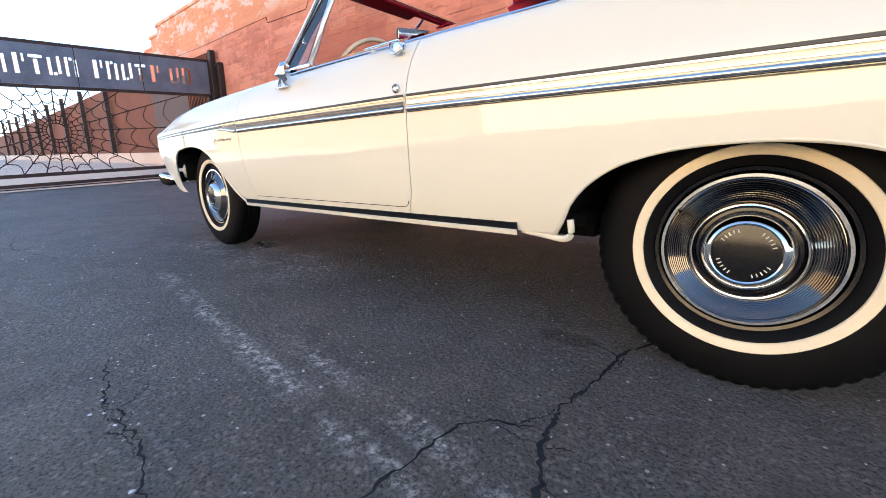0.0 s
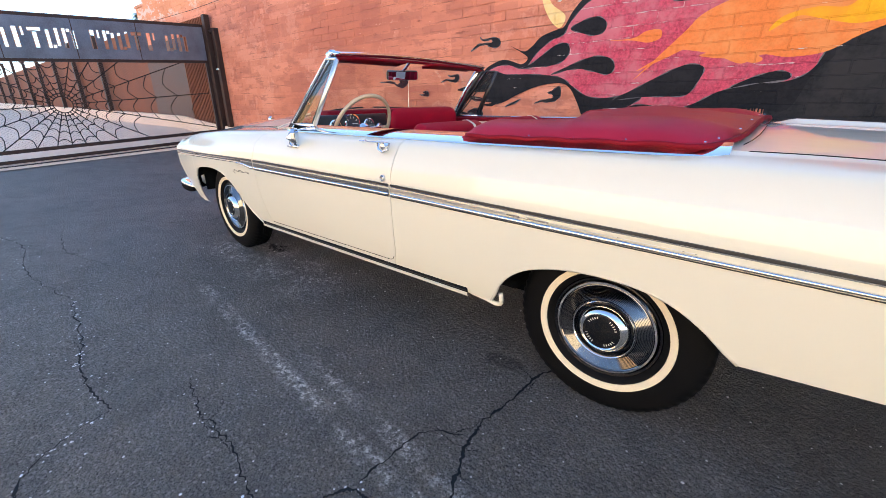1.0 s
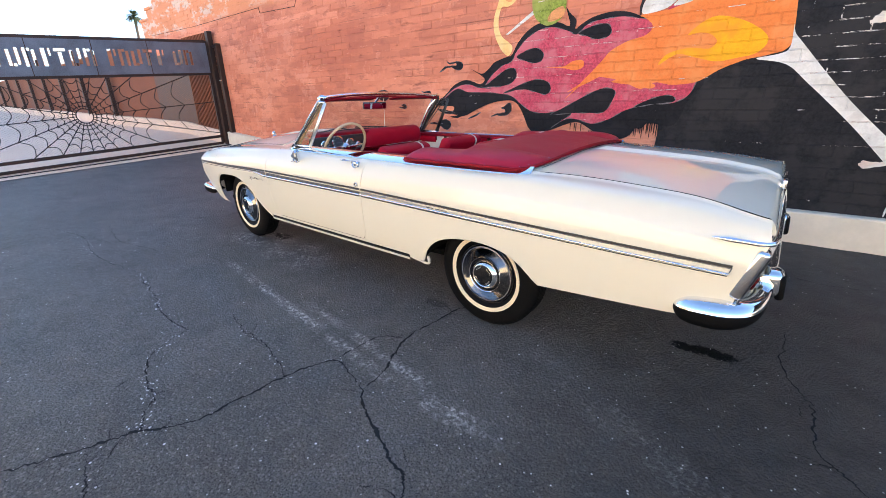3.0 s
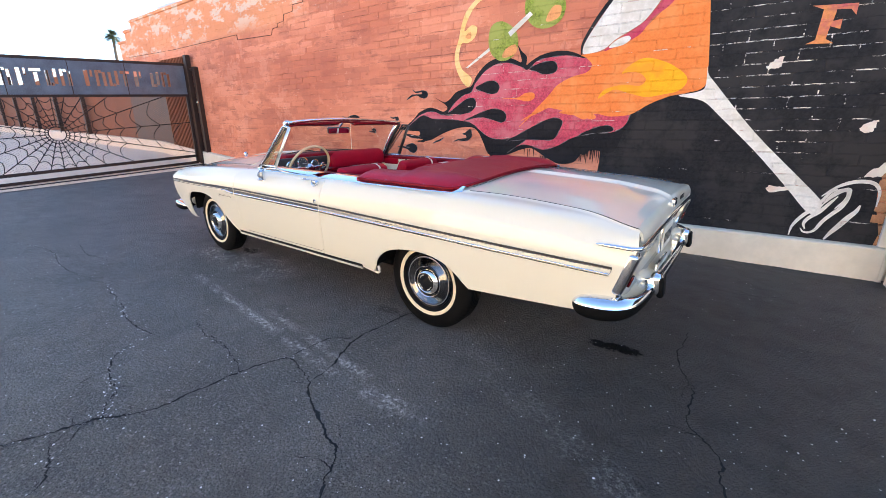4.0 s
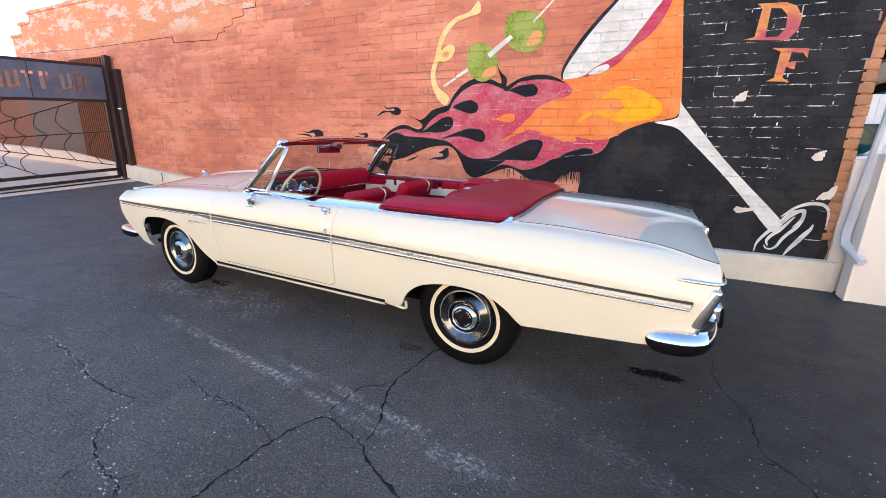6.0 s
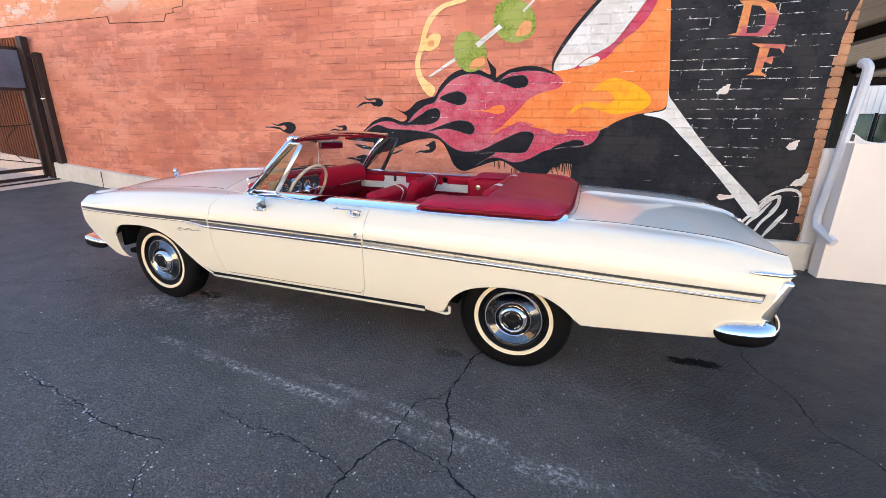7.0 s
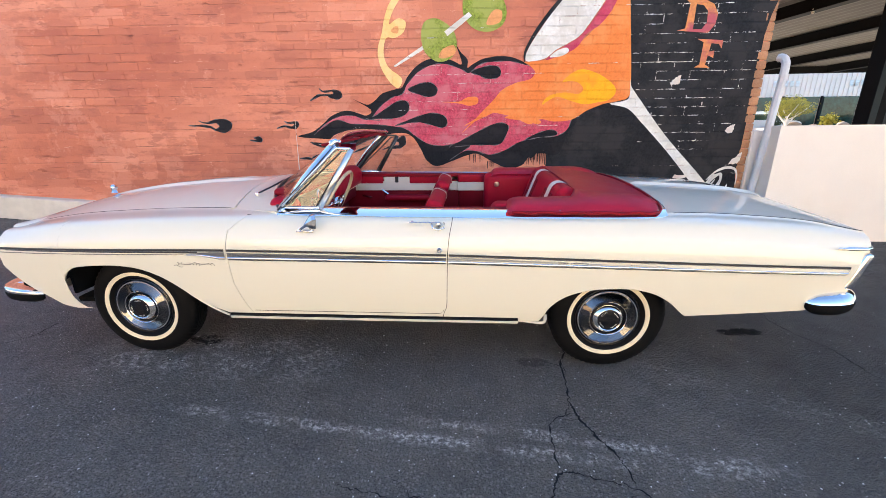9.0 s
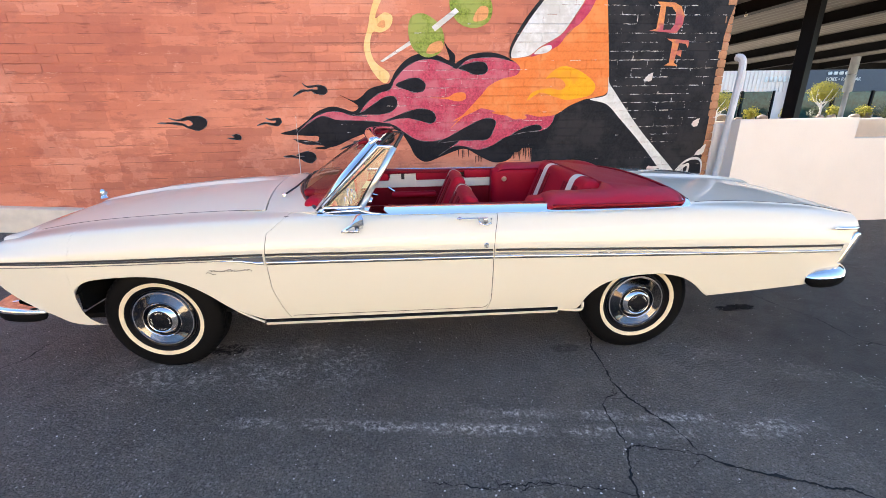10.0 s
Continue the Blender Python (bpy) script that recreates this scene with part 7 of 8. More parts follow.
gate = empty("sliding_gate")
tagged(gate, "brown steel sliding gate with a spider web of bars", "gate")
for z, w in ((2.76, 0.06), (2.08, 0.05), (0.66, 0.06), (0.50, 0.055)):
    part("rail", gate_bar(GY0, z, GY1, z, w), "gate_brown", gate, smooth=False)
for y in (GY0, GY1):
    part("stile", gate_bar(y, 0.50, y, 2.78, 0.07), "gate_brown", gate, smooth=False)

# the plate: steel cells round block-shaped openings
PZ0, PZ1 = 2.105, 2.735
LZ0, LZ1 = 2.27, 2.575
LET_W, LET_G = 0.165, 0.052


def sign_openings():
    """Openings of the cut-out sign: each a block of two or three slots."""
    out = []
    y = 1.50
    rng = random.Random(5)
    words = (2, 5, 7)
    kinds = "abcdbacabdcabd"
    k = 0
    for n in words:
        for _ in range(n):
            kd = kinds[k % len(kinds)]
            k += 1
            a, b = y - LET_W, y
            t = 0.048
            if kd == "a":
                out += [(a, a + t, LZ0, LZ1), (b - t, b, LZ0, LZ1 - 0.03), (a + t + 0.012, b - t - 0.012, LZ1 - 0.05, LZ1)]
            elif kd == "b":
                out += [(a, a + t, LZ0, LZ1 - 0.03), (b - t, b, LZ0 + 0.03, LZ1), (a + t + 0.012, b - t - 0.012, LZ0, LZ0 + 0.05)]
            elif kd == "c":
                out += [(a + 0.03, a + 0.03 + t * 1.3, LZ0, LZ1), (b - t * 0.7, b, LZ0 + 0.18, LZ1)]
            else:
                out += [(a, b, LZ1 - 0.055, LZ1), (a + 0.05, a + 0.05 + t * 1.2, LZ0, LZ1 - 0.07)]
            y -= LET_W + LET_G
        y -= 0.13
    return [o for o in out if o[0] > GY0 + 0.05]


def sign_plate():
    ops_ = sign_openings()
    ys = sorted({GY0, GY1, *[o[0] for o in ops_], *[o[1] for o in ops_]})
    zs = sorted({PZ0, PZ1, *[o[2] for o in ops_], *[o[3] for o in ops_]})
    verts, faces, idx = [], [], {}

    def vid(i, j, s):
        if (i, j, s) not in idx:
            idx[i, j, s] = len(verts)
            verts.append((GX + 0.03 + s * 0.005, ys[i], gz(ys[i], zs[j])))
        return idx[i, j, s]

    def hole(i, j):
        if not (0 <= i < len(ys) - 1 and 0 <= j < len(zs) - 1):
            return True
        yc, zc = (ys[i] + ys[i + 1]) / 2, (zs[j] + zs[j + 1]) / 2
        return any(o[0] < yc < o[1] and o[2] < zc < o[3] for o in ops_)

    for i in range(len(ys) - 1):
        for j in range(len(zs) - 1):
            if hole(i, j):
                continue
            faces.append((vid(i, j, 1), vid(i + 1, j, 1), vid(i + 1, j + 1, 1), vid(i, j + 1, 1)))
            faces.append((vid(i, j, 0), vid(i, j + 1, 0), vid(i + 1, j + 1, 0), vid(i + 1, j, 0)))
            for di, dj, p, q in ((-1, 0, (i, j), (i, j + 1)), (1, 0, (i + 1, j + 1), (i + 1, j)), (0, -1, (i + 1, j), (i, j)), (0, 1, (i, j + 1), (i + 1, j + 1))):
                if hole(i + di, j + dj):
                    faces.append((vid(*p, 1), vid(*q, 1), vid(*q, 0), vid(*p, 0)))
    me = from_arrays(verts, faces)
    me.polygons.foreach_set("use_smooth", [False] * len(me.polygons))
    return me


part("sign_plate", sign_plate(), "gate_plate", gate, "blue-grey weathered steel plate with block-shaped cut-outs", smooth=False)
for a, b, c, d in sign_openings():
    pth = [(GX + 0.036, y, gz(y, z)) for y, z in ((a, c), (b, c), (b, d), (a, d))]
    part("cut_edge", tube(pth, 0.005, 4, closed=True), "wire", gate, smooth=False)
for y in (-2.2, -1.25, -0.3, 0.65):
    part("plate_seam", gate_bar(y, PZ0, y, PZ1, 0.012, 0.078), "gate_brown", gate, smooth=False)

# web of bars
WY, WZ = -0.70, 1.365  # web centre, height given at the wall end
wz0 = gz(WY, WZ)
ang = [k * math.tau / 22 + 0.1 for k in range(22)]


def reach(a):
    """Distance from the web's centre to the gate's frame along angle a."""
    best = 9.0
    c, s = math.cos(a), math.sin(a)
    if c > 1e-6:
        best = min(best, (GY1 - WY) / c)
    if c < -1e-6:
        best = min(best, (GY0 - WY) / c)
    top, bot = 2.06, 0.69
    den = s - SLOPE * c
    base = wz0 - gz(WY, 0.0)
    if den > 1e-6:
        best = min(best, (top - base) / den)
    if den < -1e-6:
        best = min(best, (bot - base) / den)
    return best


def web_pt(a, r, dx=0.0):
    return (GX + dx, WY + r * math.cos(a), wz0 + r * math.sin(a))


part("web_hub", tube([web_pt(a, 0.135) for a in np.linspace(0, math.tau, 33)[:-1]], 0.010, 6, closed=True), "gate_brown", gate, sharp=0)
for a in ang:
    part("web_spoke", tube([web_pt(a, 0.135), web_pt(a, reach(a))], 0.0085, 5), "gate_brown", gate, sharp=0)
for r in (0.20, 0.28, 0.38, 0.50, 0.66, 0.88, 1.14, 1.46, 1.85, 2.3):
    for k, a in enumerate(ang):
        b = a + math.tau / 22
        if min(reach(a), reach(b)) < r * 0.98:
            continue
        arc = [web_pt(a + (b - a) * t, r * (1 - 0.10 * math.sin(math.pi * t)), 0.006) for t in np.linspace(0, 1, 7)]
        part("web_thread", tube(arc, 0.0075, 5), "gate_brown", gate, sharp=0)


def wire_screen():
    """Expanded wire behind the web, as joined thin bars."""
    bm = bmesh.new()
    step = 0.06
    y_lo, y_hi, z_lo, z_hi = GY0, GY1, 0.69, 2.06
    for sgn in (1, -1):
        k = -60
        while k < 90:
            c0 = y_lo + k * step
            pts = []
            for t in np.linspace(0, 1, 15):
                z = z_lo + (z_hi - z_lo) * t
                y = c0 + sgn * (z - z_lo) * 1.55
                if y_lo < y < y_hi and math.hypot(y - WY, gz(y, z) - wz0) > 0.14:
                    pts.append((GX - 0.03, y, gz(y, z)))
                elif len(pts) > 1:
                    tube([pts[0], pts[-1]], 0.0010, 3, bm=bm)
                    pts = []
                else:
                    pts = []
            if len(pts) > 1:
                tube([pts[0], pts[-1]], 0.0010, 3, bm=bm)
            k += 1
    return bm


tagged(part("wire_screen", wire_screen(), "wire", gate, "fine diamond wire screen", smooth=False), kind="stuff")
# gate post against the wall
gp = empty("gate_post")
tagged(gp, "dark brown square steel gate post against the brick wall", "gate post")
part("post", box((0.13, 0.11, 2.85), (-9.52, 1.925, 1.55), 0.006, 1), "gate_brown", gp)
part("post_back", box((0.12, 0.10, 2.62), (-9.30, 1.985, 1.40), 0.006, 1), "gate_brown", gp)
part("post_arm", box((0.30, 0.05, 0.05), (-9.38, 1.95, 2.66), 0.004, 1), "gate_brown", gp)
part("latch", box((0.10, 0.03, 0.025), (-9.26, 1.90, 1.92), 0.006, 1), "chrome", gp, "bright latch bolt")
trk = part("gate_track", box((0.06, 4.7, 0.035), (-9.34, -0.45, 0.0), 0.004, 1), "gate_brown")
trk.matrix_basis = Matrix.Translation((0, 0, 0.335)) @ Matrix.Rotation(SLOPE, 4, "X")
tagged(trk, "rusty steel ground track under the sliding gate", "gate track")

# columns on the far wall
for k in range(9):
    u = -17.6 - 3.2 * k
    p = WALL @ Vector((u, -0.08, 0))
    col = part("wall_column", box((0.16, 0.12, 2.6), (p.x, p.y, ground_z(p.x, p.y) + 1.3), 0.006, 1), "gate_brown")
    tagged(col, "dark brown steel column on the far wall", "column", group="columns on the far wall")


# ---- beyond the stucco wall: carport, planter, shops ----
ROOF_RISE, SKEW = 0.065, math.tan(radians(20))  # the roof climbs towards the lot; its beams run aslant
cp = empty("carport")
tagged(cp, "open carport with black steel beams under corrugated roofing", "carport")


def roof_pt(u, y, z):
    """u: metres along the roof's front edge; the slant carries it back towards the wall."""
    return Vector((u - SKEW * (y - 2.6), y, z + ROOF_RISE * (15.5 - y)))


def roof_bar(u0, y0, u1, y1, z, w, d):
    a, b = roof_pt(u0, y0, z), roof_pt(u1, y1, z)
    side = (b - a).cross(Vector((0, 0, 1))).normalized() * (w / 2)
    bm = bmesh.new()
    ends = [[bm.verts.new(p + side * sx + Vector((0, 0, sz * d / 2))) for sx, sz in ((-1, -1), (1, -1), (1, 1), (-1, 1))] for p in (a, b)]
    for k in range(4):
        bm.faces.new((ends[0][k], ends[0][(k + 1) % 4], ends[1][(k + 1) % 4], ends[1][k]))
    bm.faces.new(ends[0][::-1])
    bm.faces.new(ends[1])
    bmesh.ops.recalc_face_normals(bm, faces=bm.faces)
    return bm


for k in range(8):
    beam = part("beam", roof_bar(5.2 + 3.2 * k, 2.7, 5.2 + 3.2 * k, 15.4, 3.31, 0.12, 0.26), "black_steel", cp, smooth=False)
    part("flange", roof_bar(5.2 + 3.2 * k, 2.7, 5.2 + 3.2 * k, 15.4, 3.17, 0.26, 0.02), "black_steel", beam, smooth=False)
for y in (2.7, 15.4):
    part("girder", roof_bar(5.0, y, 29.0, y, 3.29, 0.10, 0.26), "black_steel", cp, smooth=False)
rows = []
for i, u in enumerate(np.arange(5.0, 29.0, 0.07)):
    z = 3.46 + 0.025 * (1 if i % 4 in (0, 1) else -1)
    rows.append([roof_pt(u, y, z) for y in (2.6, 15.6)])
part("roof_sheet", grid_mesh(rows), "corrugated", cp, "corrugated metal roof sheet", smooth=False)
for x, y in ((7.5, 6.5), (16.2, 6.5), (7.5, 13.5), (14.9, 14.3), (24.9, 6.5), (24.9, 13.5)):
    ph = 3.26 + ROOF_RISE * (15.5 - y)
    c = part("post", box((0.26, 0.26, ph + 0.05), (0, 0, ph / 2 - 0.025), 0.006, 1), "black_steel", cp)
    c.matrix_basis = pose(x, y, 0, 0, 0, 24)
lamp = empty("pendant_lamp", None, pose(6.6, 7.4, 3.96))
tagged(lamp, "small bare bulb hung under the carport roof", "pendant lamp")
part("cord", tube([(0, 0, 0), (0, 0, -0.22)], 0.006, 6), "black_steel", lamp)
bulb = lathe([(0.0, 0.06), (0.025, 0.045), (0.034, 0.015), (0.026, -0.02), (0.014, -0.045)], 14)
bmesh.ops.rotate(bulb, matrix=Matrix.Rotation(radians(90), 3, "X"), verts=bulb.verts)
bmesh.ops.translate(bulb, vec=(0, 0, -0.265), verts=bulb.verts)
part("bulb", bulb, "ivory", lamp)

shop = empty("shop_building")
tagged(shop, "single-storey shop row with pale metal siding and dark teal windows", "building")
part("wall", box((20.0, 6.0, 5.2), (15.0, 29.2, 2.1)), "shop", shop, smooth=False)
for k in range(68):
    part("siding_rib", box((0.05, 0.05, 2.1), (5.1 + 0.292 * k, 26.17, 3.75)), "shop", shop, smooth=False)
part("wall", box((24.0, 6.0, 4.8), (37.02, 28.7, 2.0)), "shop_dark", shop, "dark blue-grey shop front", smooth=False)
for k in range(8):
    w = part("window", box((2.1, 0.10, 2.0), (6.4 + 2.35 * k, 26.15, 1.75), 0.02, 1), "shop_glass", shop, smooth=False)
    part("mullion", box((0.09, 0.14, 2.1), (7.57 + 2.35 * k, 26.12, 1.75)), "black_steel", w, smooth=False)
for k in range(7):
    w = part("window", box((2.6, 0.10, 1.9), (26.6 + 2.9 * k, 25.66, 1.7), 0.02, 1), "shop_glass", shop, smooth=False)
    part("mullion", box((0.09, 0.14, 2.0), (28.05 + 2.9 * k, 25.63, 1.7)), "black_steel", w, smooth=False)
for x0, n in ((18.6, 5), (23.2, 6)):
    for k in range(n):
        part("sign_bar", box((0.24, 0.06, 0.34), (x0 + 0.34 * k, 26.1, 3.55), 0.03, 1), "m_white", shop, smooth=False)
for k in range(5):
    part("sign_bar", box((0.30, 0.06, 0.20), (27.4 + 0.42 * k, 25.66, 3.86), 0.05, 1), "m_white", shop, smooth=False)
fc = bpy.data.curves.new("sign_text", "FONT")
fc.body, fc.size, fc.extrude, fc.align_x = "POKE \u2022 RAW BAR", 0.33, 0.01, "CENTER"
fob = bpy.data.objects.new("sign_text", fc)
scene.collection.objects.link(fob)
bpy.context.view_layer.update()
text_me = bpy.data.meshes.new_from_object(fob.evaluated_get(bpy.context.evaluated_depsgraph_get()))
bpy.data.objects.remove(fob)
tx = part("sign_text", text_me, None, shop, "white letters on the shop fascia", smooth=False)
text_me.materials.clear()
text_me.materials.append(M["m_white"])
tx.matrix_basis = pose(28.5, 25.66, 3.36, 90, 0, 0)

white_hall = empty("far_building")
tagged(white_hall, "pale low building across the street", "building")
part("wall", box((16, 6, 4.0), (4.5, 44, 1.8)), "shop", white_hall, smooth=False)
part("roof", box((16.6, 6.6, 0.3), (4.5, 44, 3.95)), "white_paint", white_hall, smooth=False)
for k in range(5):
    part("window", box((1.8, 0.1, 1.2), (-1.5 + 3.0 * k, 40.97, 2.2)), "shop_glass", white_hall, smooth=False)

pl = part("planter_bed", box((26.0, 3.4, 1.1), (26.0, 19.0, 0.45), 0.15, 3), "pavement")
tagged(pl, "raised gravel planting bed in front of the shops", "planter", kind="structure")
rng = random.Random(11)


def boulder(seed):
    r = random.Random(seed)
    bm = bmesh.new()
    bmesh.ops.create_icosphere(bm, subdivisions=2, radius=1.0)
    off = Vector((r.random() * 9, r.random() * 9, r.random() * 9))
    for v in bm.verts:
        k = 1 + 0.35 * noise.noise(v.co * 1.1 + off)
        v.co = Vector((v.co.x * k, v.co.y * k * 0.8, max(-0.35, v.co.z * k * 0.62)))
    return bm


def leaf_clump(seed, n, rx, rz, size):
    r = random.Random(seed)
    verts, faces = [], []
    for _ in range(n):
        while True:
            p = Vector((r.uniform(-1, 1), r.uniform(-1, 1), r.uniform(-1, 1)))
            if 0.25 < p.length < 1:
                break
        p = Vector((p.x * rx, p.y * rx, p.z * rz)) * (0.75 + 0.35 * noise.noise(p * 2.1 + Vector((seed, 0, 0))))
        d = Vector((r.gauss(0, 1), r.gauss(0, 1), r.gauss(0, 1))).normalized()
        s = d.orthogonal().normalized() * size * r.uniform(0.3, 0.5)
        e = d * size * r.uniform(0.7, 1.4)
        b = len(verts)
        verts += [p - s * 0.3, p + e * 0.5 - s, p + e, p + e * 0.5 + s]
        faces.append((b, b + 1, b + 2, b + 3))
    me = from_arrays(verts, faces)
    return me


for k in range(22):
    x, y = 14.6 + 0.95 * k + rng.uniform(-0.3, 0.3), 17.6 + rng.uniform(-0.25, 1.4)
    s = rng.uniform(0.16, 0.36)
    b = part("boulder", boulder(k), "rock", None, sharp=0)
    b.matrix_basis = pose(x, y, 1.0 + 0.28 * s, 0, 0, rng.uniform(0, 360)) @ Matrix.Diagonal((s, s, s, 1))
    tagged(b, "rounded tan landscape boulder in the planting bed", "boulder", group="landscape boulders")
for k in range(12):
    x, y = 14.9 + 1.7 * k + rng.uniform(-0.4, 0.4), 18.6 + rng.uniform(-0.4, 0.8)
    sh_ = part("shrub", leaf_clump(50 + k, 420, 0.5, 0.42, 0.10), "leaf" if k % 3 else "leaf_dark", None, smooth=False)
    sh_.matrix_basis = pose(x, y, 1.35)
    tagged(sh_, "small rounded yellow-green desert shrub", "shrub", group="planting bed shrubs")


def desert_tree(at, seed, spread):
    tree = empty("desert_tree", None, pose(*at))
    tagged(tree, "small pale-trunked tree with airy yellow-green leaves", "tree", group="planting bed trees")
    tb = bmesh.new()
    tube([(0, 0, 0), (0.05, 0, 0.5), (-0.02, 0.05, 0.9)], [0.07, 0.05, 0.04], 7, bm=tb)
    for a in np.linspace(0, math.tau, 7)[:-1]:
        tube([(0, 0, 0.45 + 0.06 * a), (0.35 * math.cos(a), 0.35 * math.sin(a), 0.95), (0.75 * spread * math.cos(a + 0.3), 0.75 * spread * math.sin(a + 0.3), 1.45)], [0.035, 0.025, 0.008], 5, bm=tb)
    part("trunk", tb, "white_paint", tree, "pale bark")
    part("crown", leaf_clump(seed, 4200, 1.15 * spread, 0.68, 0.055), "leaf", tree, smooth=False).matrix_basis = pose(0, 0, 1.35)
    return tree


desert_tree((19.7, 18.0, 1.0), 77, 0.74)
desert_tree((14.2, 18.2, 0.6), 78, 1.1)


def spiky_plant(seed, n, length):
    """Long narrow blades, each bent outwards from the root."""
    r = random.Random(seed)
    verts, faces = [], []
    for _ in range(n):
        a, lean, ln = r.uniform(0, math.tau), r.uniform(0.15, 1.2), length * r.uniform(0.6, 1.0)
        out, side = Vector((math.cos(a), math.sin(a), 0)), Vector((-math.sin(a), math.cos(a), 0))
        b = len(verts)
        for t, w in ((0.0, 0.020), (0.35, 0.026), (0.7, 0.016), (1.0, 0.002)):
            p = out * (ln * t * math.sin(lean) * (0.6 + 0.4 * t)) + Vector((0, 0, ln * t * math.cos(lean) * (1.1 - 0.25 * t)))
            verts += [p - side * w, p + side * w, p + Vector((0, 0, -w * 0.5))]
        for k in range(3):
            c = b + 3 * k
            faces += [(c, c + 2, c + 5, c + 3), (c + 2, c + 1, c + 4, c + 5), (c + 1, c, c + 3, c + 4)]
    return from_arrays(verts, faces)


agave = part("agave", spiky_plant(91, 90, 1.05), "leaf_dark", None, smooth=False)
agave.matrix_basis = pose(23.2, 17.8, 0.99)
tagged(agave, "spiky grey-green desert plant in the bed", "plant")
lp = empty("light_pole", None, pose(12.47, 10.0, 0))
tagged(lp, "grey galvanised light pole behind the stucco wall", "light pole")
part("pole", tube([(0, 0, -0.1), (0, 0, 3.05)], 0.07, 12), "zinc", lp, sharp=0)
part("collar", tube([(0, 0, 2.02), (0, 0, 2.52)], 0.125, 14), "zinc", lp)
part("collar", tube([(0, 0, 2.54), (0, 0, 3.04)], 0.115, 14), "zinc", lp)


def parked_car(at, turn, paint):
    c = empty("parked_car", None, pose(*at, 0, 0, turn))
    tagged(c, "parked " + ("white" if paint == "car_white" else "silver") + " sedan on the far street", "car", group="parked cars")
    prof = [(-2.25, 0.35), (-2.25, 0.78), (-1.7, 0.92), (-1.1, 1.0), (-0.6, 1.42), (0.6, 1.44), (1.3, 1.05), (2.1, 0.95), (2.28, 0.7), (2.28, 0.35)]
    P = spline(prof, 4)
    part("body", grid_mesh([[(x, y * (0.9 if z < 1.02 else 0.74), z) for x, z in P] for y in (-1, -0.97, 0, 0.97, 1)]), paint, c, sharp=0.5)
    for s in (-1, 1):
        bm = bmesh.new()
        bm.faces.new([bm.verts.new((x, s * 0.905, z)) for x, z in P])
        part("side", bm, paint, c, smooth=False)
        part("side_window", box((1.7, 0.03, 0.30), (0.0, s * 0.90, 1.18), 0.01, 1), "shop_glass", c, smooth=False)
        for x in (-1.4, 1.4):
            w = lathe([(0.0, 0.09), (0.2, 0.09), (0.33, 0.08), (0.33, -0.08)], 20)
            part("wheel", w, "rubber", c).matrix_basis = pose(x, s * 0.84, 0.33, 0, 0, 0 if s < 0 else 180)
    return c


parked_car((14.6, 21.6, 0.35), 4, "car_white")
parked_car((11.6, 24.0, 0.3), 90, "silver")
parked_car((10.3, 21.0, 0.3), 2, "car_white")

# palm far behind the gate
palm = empty("palm_tree", None, pose(-58.0, 15.0, 0))
tagged(palm, "tall thin fan palm far behind the gate", "palm tree")
part("trunk", tube([(0, 0, -0.2), (0.1, 0, 4), (0.0, 0.1, 8), (0.2, 0.1, 11.0)], [0.28, 0.2, 0.17, 0.14], 9), "bark", palm, sharp=0)
pr = random.Random(3)
pv_, pf_ = [], []
for k in range(46):
    a, e = pr.uniform(0, math.tau), pr.uniform(-0.9, 1.25)
    L = pr.uniform(0.9, 1.35)
    dirv = Vector((math.cos(a) * math.cos(e), math.sin(a) * math.cos(e), math.sin(e)))
    side = dirv.cross(Vector((0, 0, 1))).normalized()
    base = Vector((0.2, 0.1, 11.1))
    for j in range(7):
        sp_ = (j - 3) * 0.16
        d2 = (dirv + side * sp_).normalized()
        b = len(pv_)
        m1 = base + d2 * L * 0.45
        tip = base + d2 * L + Vector((0, 0, -0.28 * L))
        pv_ += [m1 - side * 0.03, m1 + side * 0.03, tip, base]
        pf_.append((b + 3, b, b + 2, b + 1))
part("crown", from_arrays(pv_, pf_), "leaf_dark", palm, smooth=False)
pole = part("roof_mast", tube([(-11.62, 3.2, 3.6), (-11.70, 3.2, 6.0)], 0.02, 6), "roof_unit")
tagged(pole, "thin grey mast on the building roof", "mast")


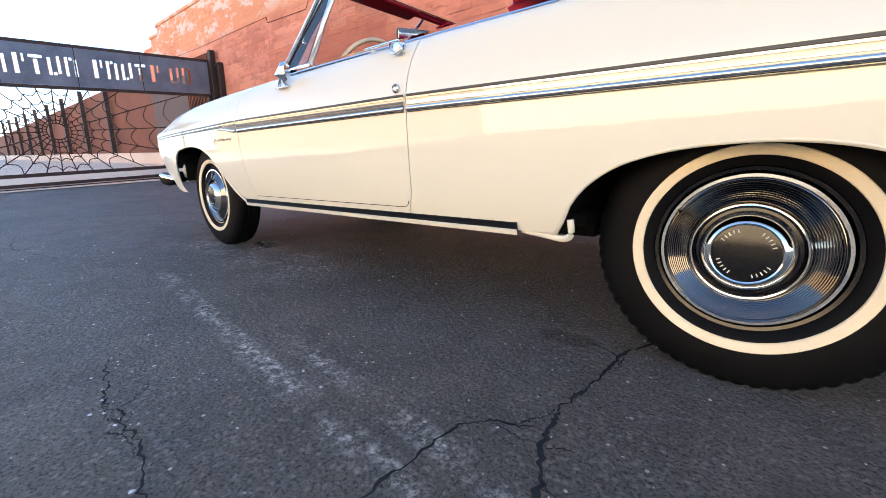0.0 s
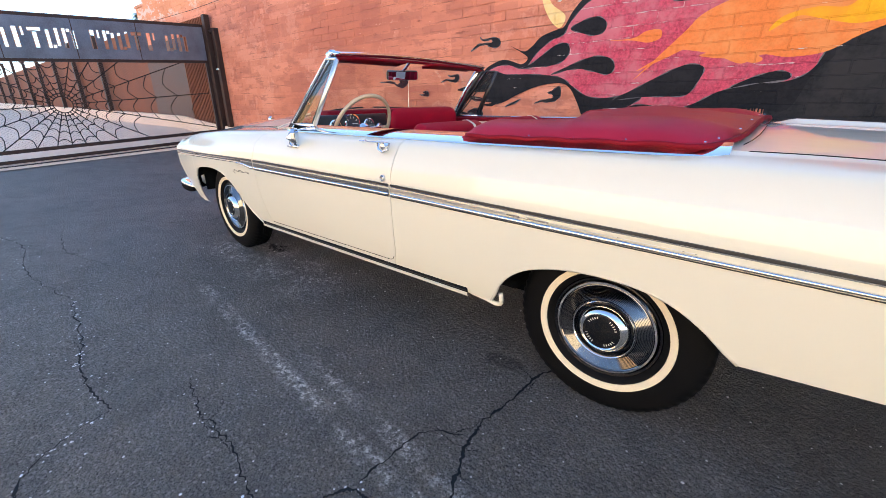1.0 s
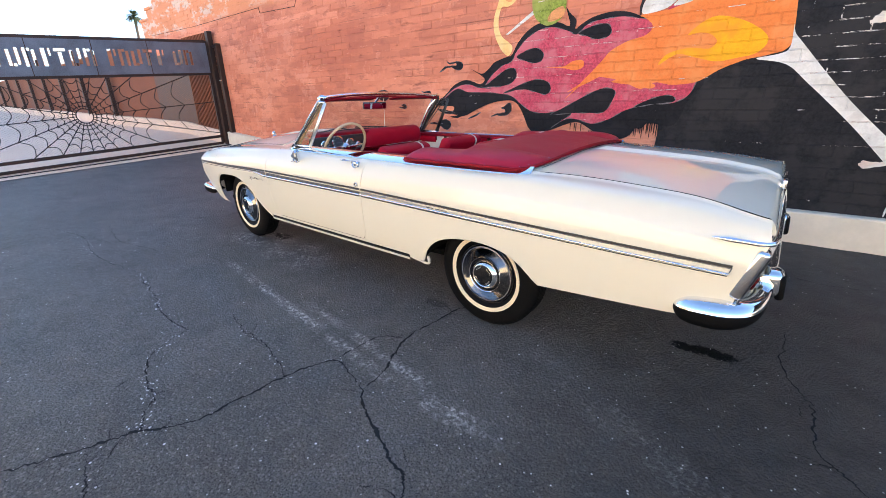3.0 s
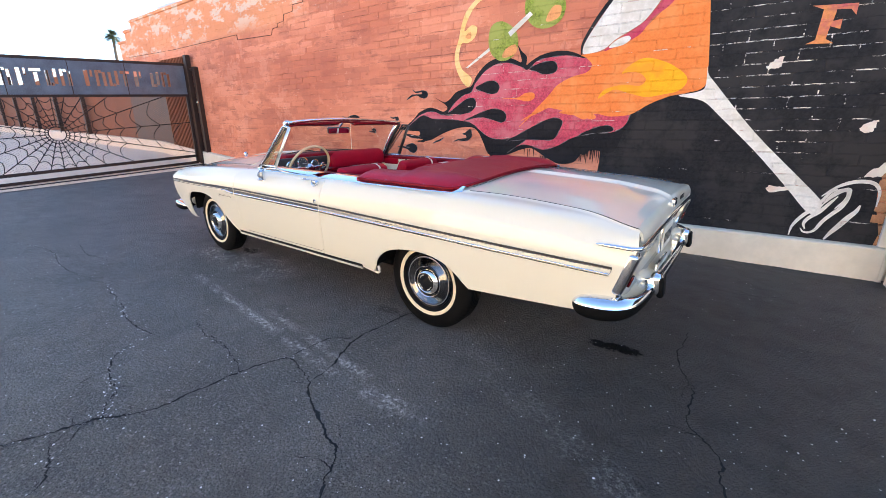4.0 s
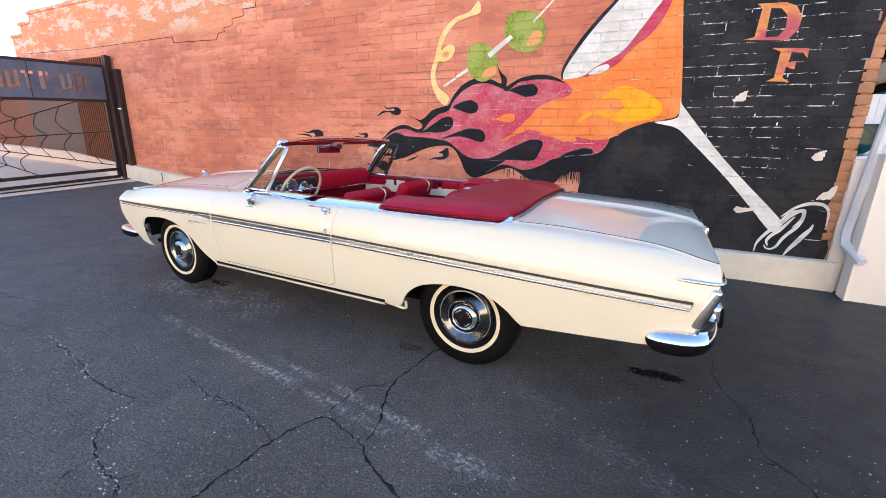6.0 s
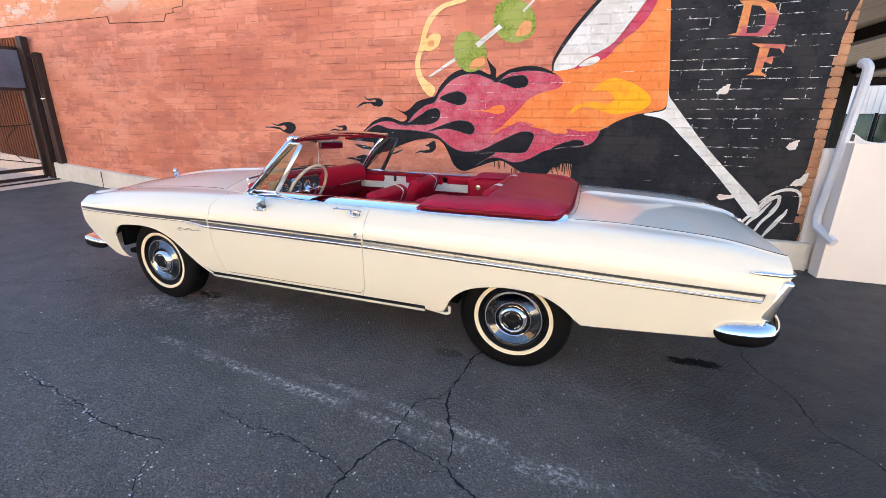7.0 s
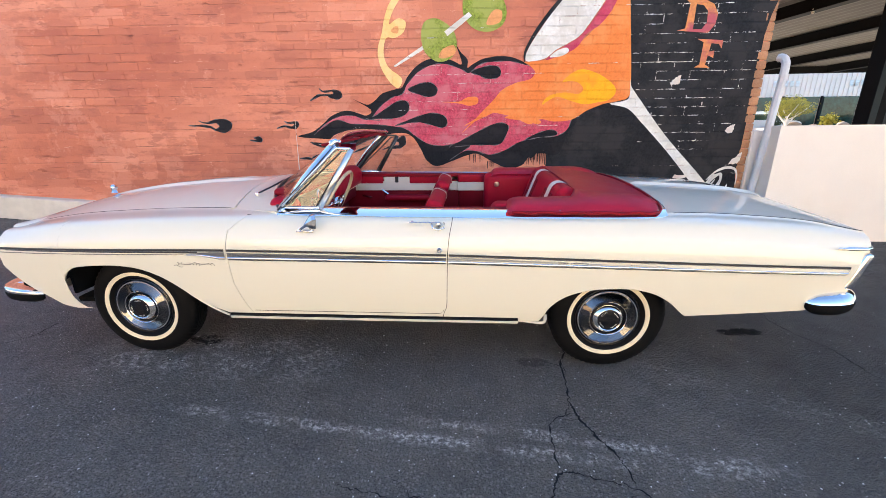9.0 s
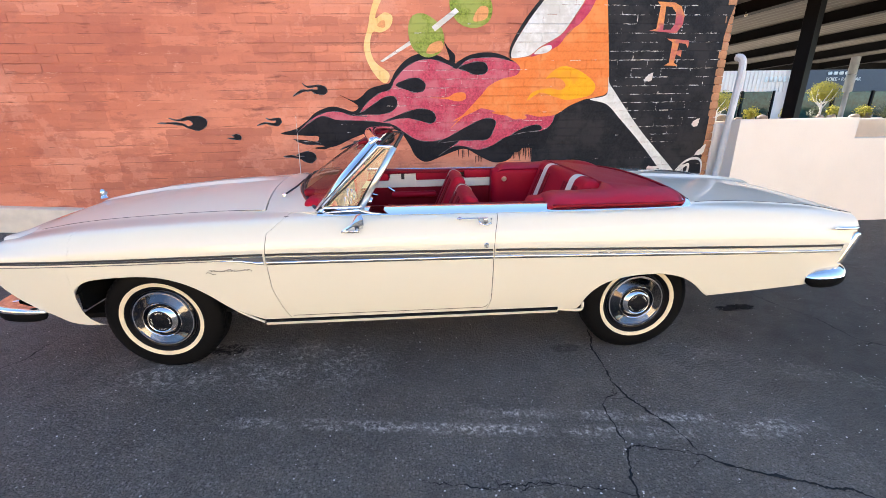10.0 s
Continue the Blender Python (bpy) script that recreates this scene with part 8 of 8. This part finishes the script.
# ---- blocks of the painted wall, last ----
def block_mesh(w, h, lift, bev=0.004):
    """The face of one block with worn edges, standing off the mortar."""
    x0, x1, z0, z1 = -w / 2, w / 2, 0.0, h
    v = [(x0, 0, z0), (x1, 0, z0), (x1, 0, z1), (x0, 0, z1)]
    v += [(x0 + bev * 0.5, -lift * 0.75, z0 + bev * 0.5), (x1 - bev * 0.5, -lift * 0.75, z0 + bev * 0.5), (x1 - bev * 0.5, -lift * 0.75, z1 - bev * 0.5), (x0 + bev * 0.5, -lift * 0.75, z1 - bev * 0.5)]
    v += [(x0 + bev * 1.6, -lift, z0 + bev * 1.6), (x1 - bev * 1.6, -lift, z0 + bev * 1.6), (x1 - bev * 1.6, -lift, z1 - bev * 1.6), (x0 + bev * 1.6, -lift, z1 - bev * 1.6)]
    f = []
    for r in (0, 4):
        for k in range(4):
            f.append((r + k, r + (k + 1) % 4, r + 4 + (k + 1) % 4, r + 4 + k))
    f.append((8, 9, 10, 11))
    return v, f


JOINT = 0.006
bv, bf = block_mesh(BLOCK - JOINT, COURSE - JOINT, 0.0075)
shared = from_arrays(bv, bf)
shared.polygons.foreach_set("use_smooth", [False] * len(shared.polygons))
shared.materials.append(M["wall_piece"])
rv, rf = [], []
rng = random.Random(21)
n_courses = int((4.04 - Z0) / COURSE)
count = 0
for r in range(n_courses):
    z = Z0 + r * COURSE + JOINT / 2
    shift = 0.5 * BLOCK * (r % 2)
    u = -13.4 + shift
    while u < W_END - 0.3:
        uc = u + BLOCK / 2
        if uc < -12.4 and z > 3.4:
            u += BLOCK
            continue
        show = min(1.0, max(0.0, 0.34 + 1.2 * noise.noise((uc * 0.5, z * 0.7, 2.0)) + 1.1 * noise.noise((uc * 1.7, z * 6.0, 7.0))))
        sunk = 0.0070 * (1 - show) + rng.uniform(0.0, 0.0004)
        if -5.3 < uc < -1.7 and 0.3 < z < 3.55 and count < 300:
            ob = new("brick", shared)
            ob.parent = wall
            ob.matrix_basis = pose(uc, sunk, z, 0, 0, 0)
            count += 1
        else:
            b = len(rv)
            rv += [(x + uc, y + sunk, zz + z) for x, y, zz in bv]
            rf += [tuple(i + b for i in q) for q in bf]
        u += BLOCK
rest = from_arrays(rv, rf)
rest.polygons.foreach_set("use_smooth", [False] * len(rest.polygons))
tagged(part("brick_rest", rest, "wall", wall, smooth=False), kind="stuff")
# unpainted block ends at the wall's corner
end_me = finish(box((0.125, 0.27, COURSE - 0.005), (0, 0, 0), 0.013, 2))
end_me.materials.append(M["raw_block"])
for r in range(n_courses):
    ob = new("brick", end_me)
    ob.parent = wall
    ob.matrix_basis = pose(W_END - 0.042 + rng.uniform(-0.006, 0.006), 0.125 + rng.uniform(-0.005, 0.003), Z0 + (r + 0.5) * COURSE, 0, rng.uniform(-1.2, 1.2), rng.uniform(-2, 2))
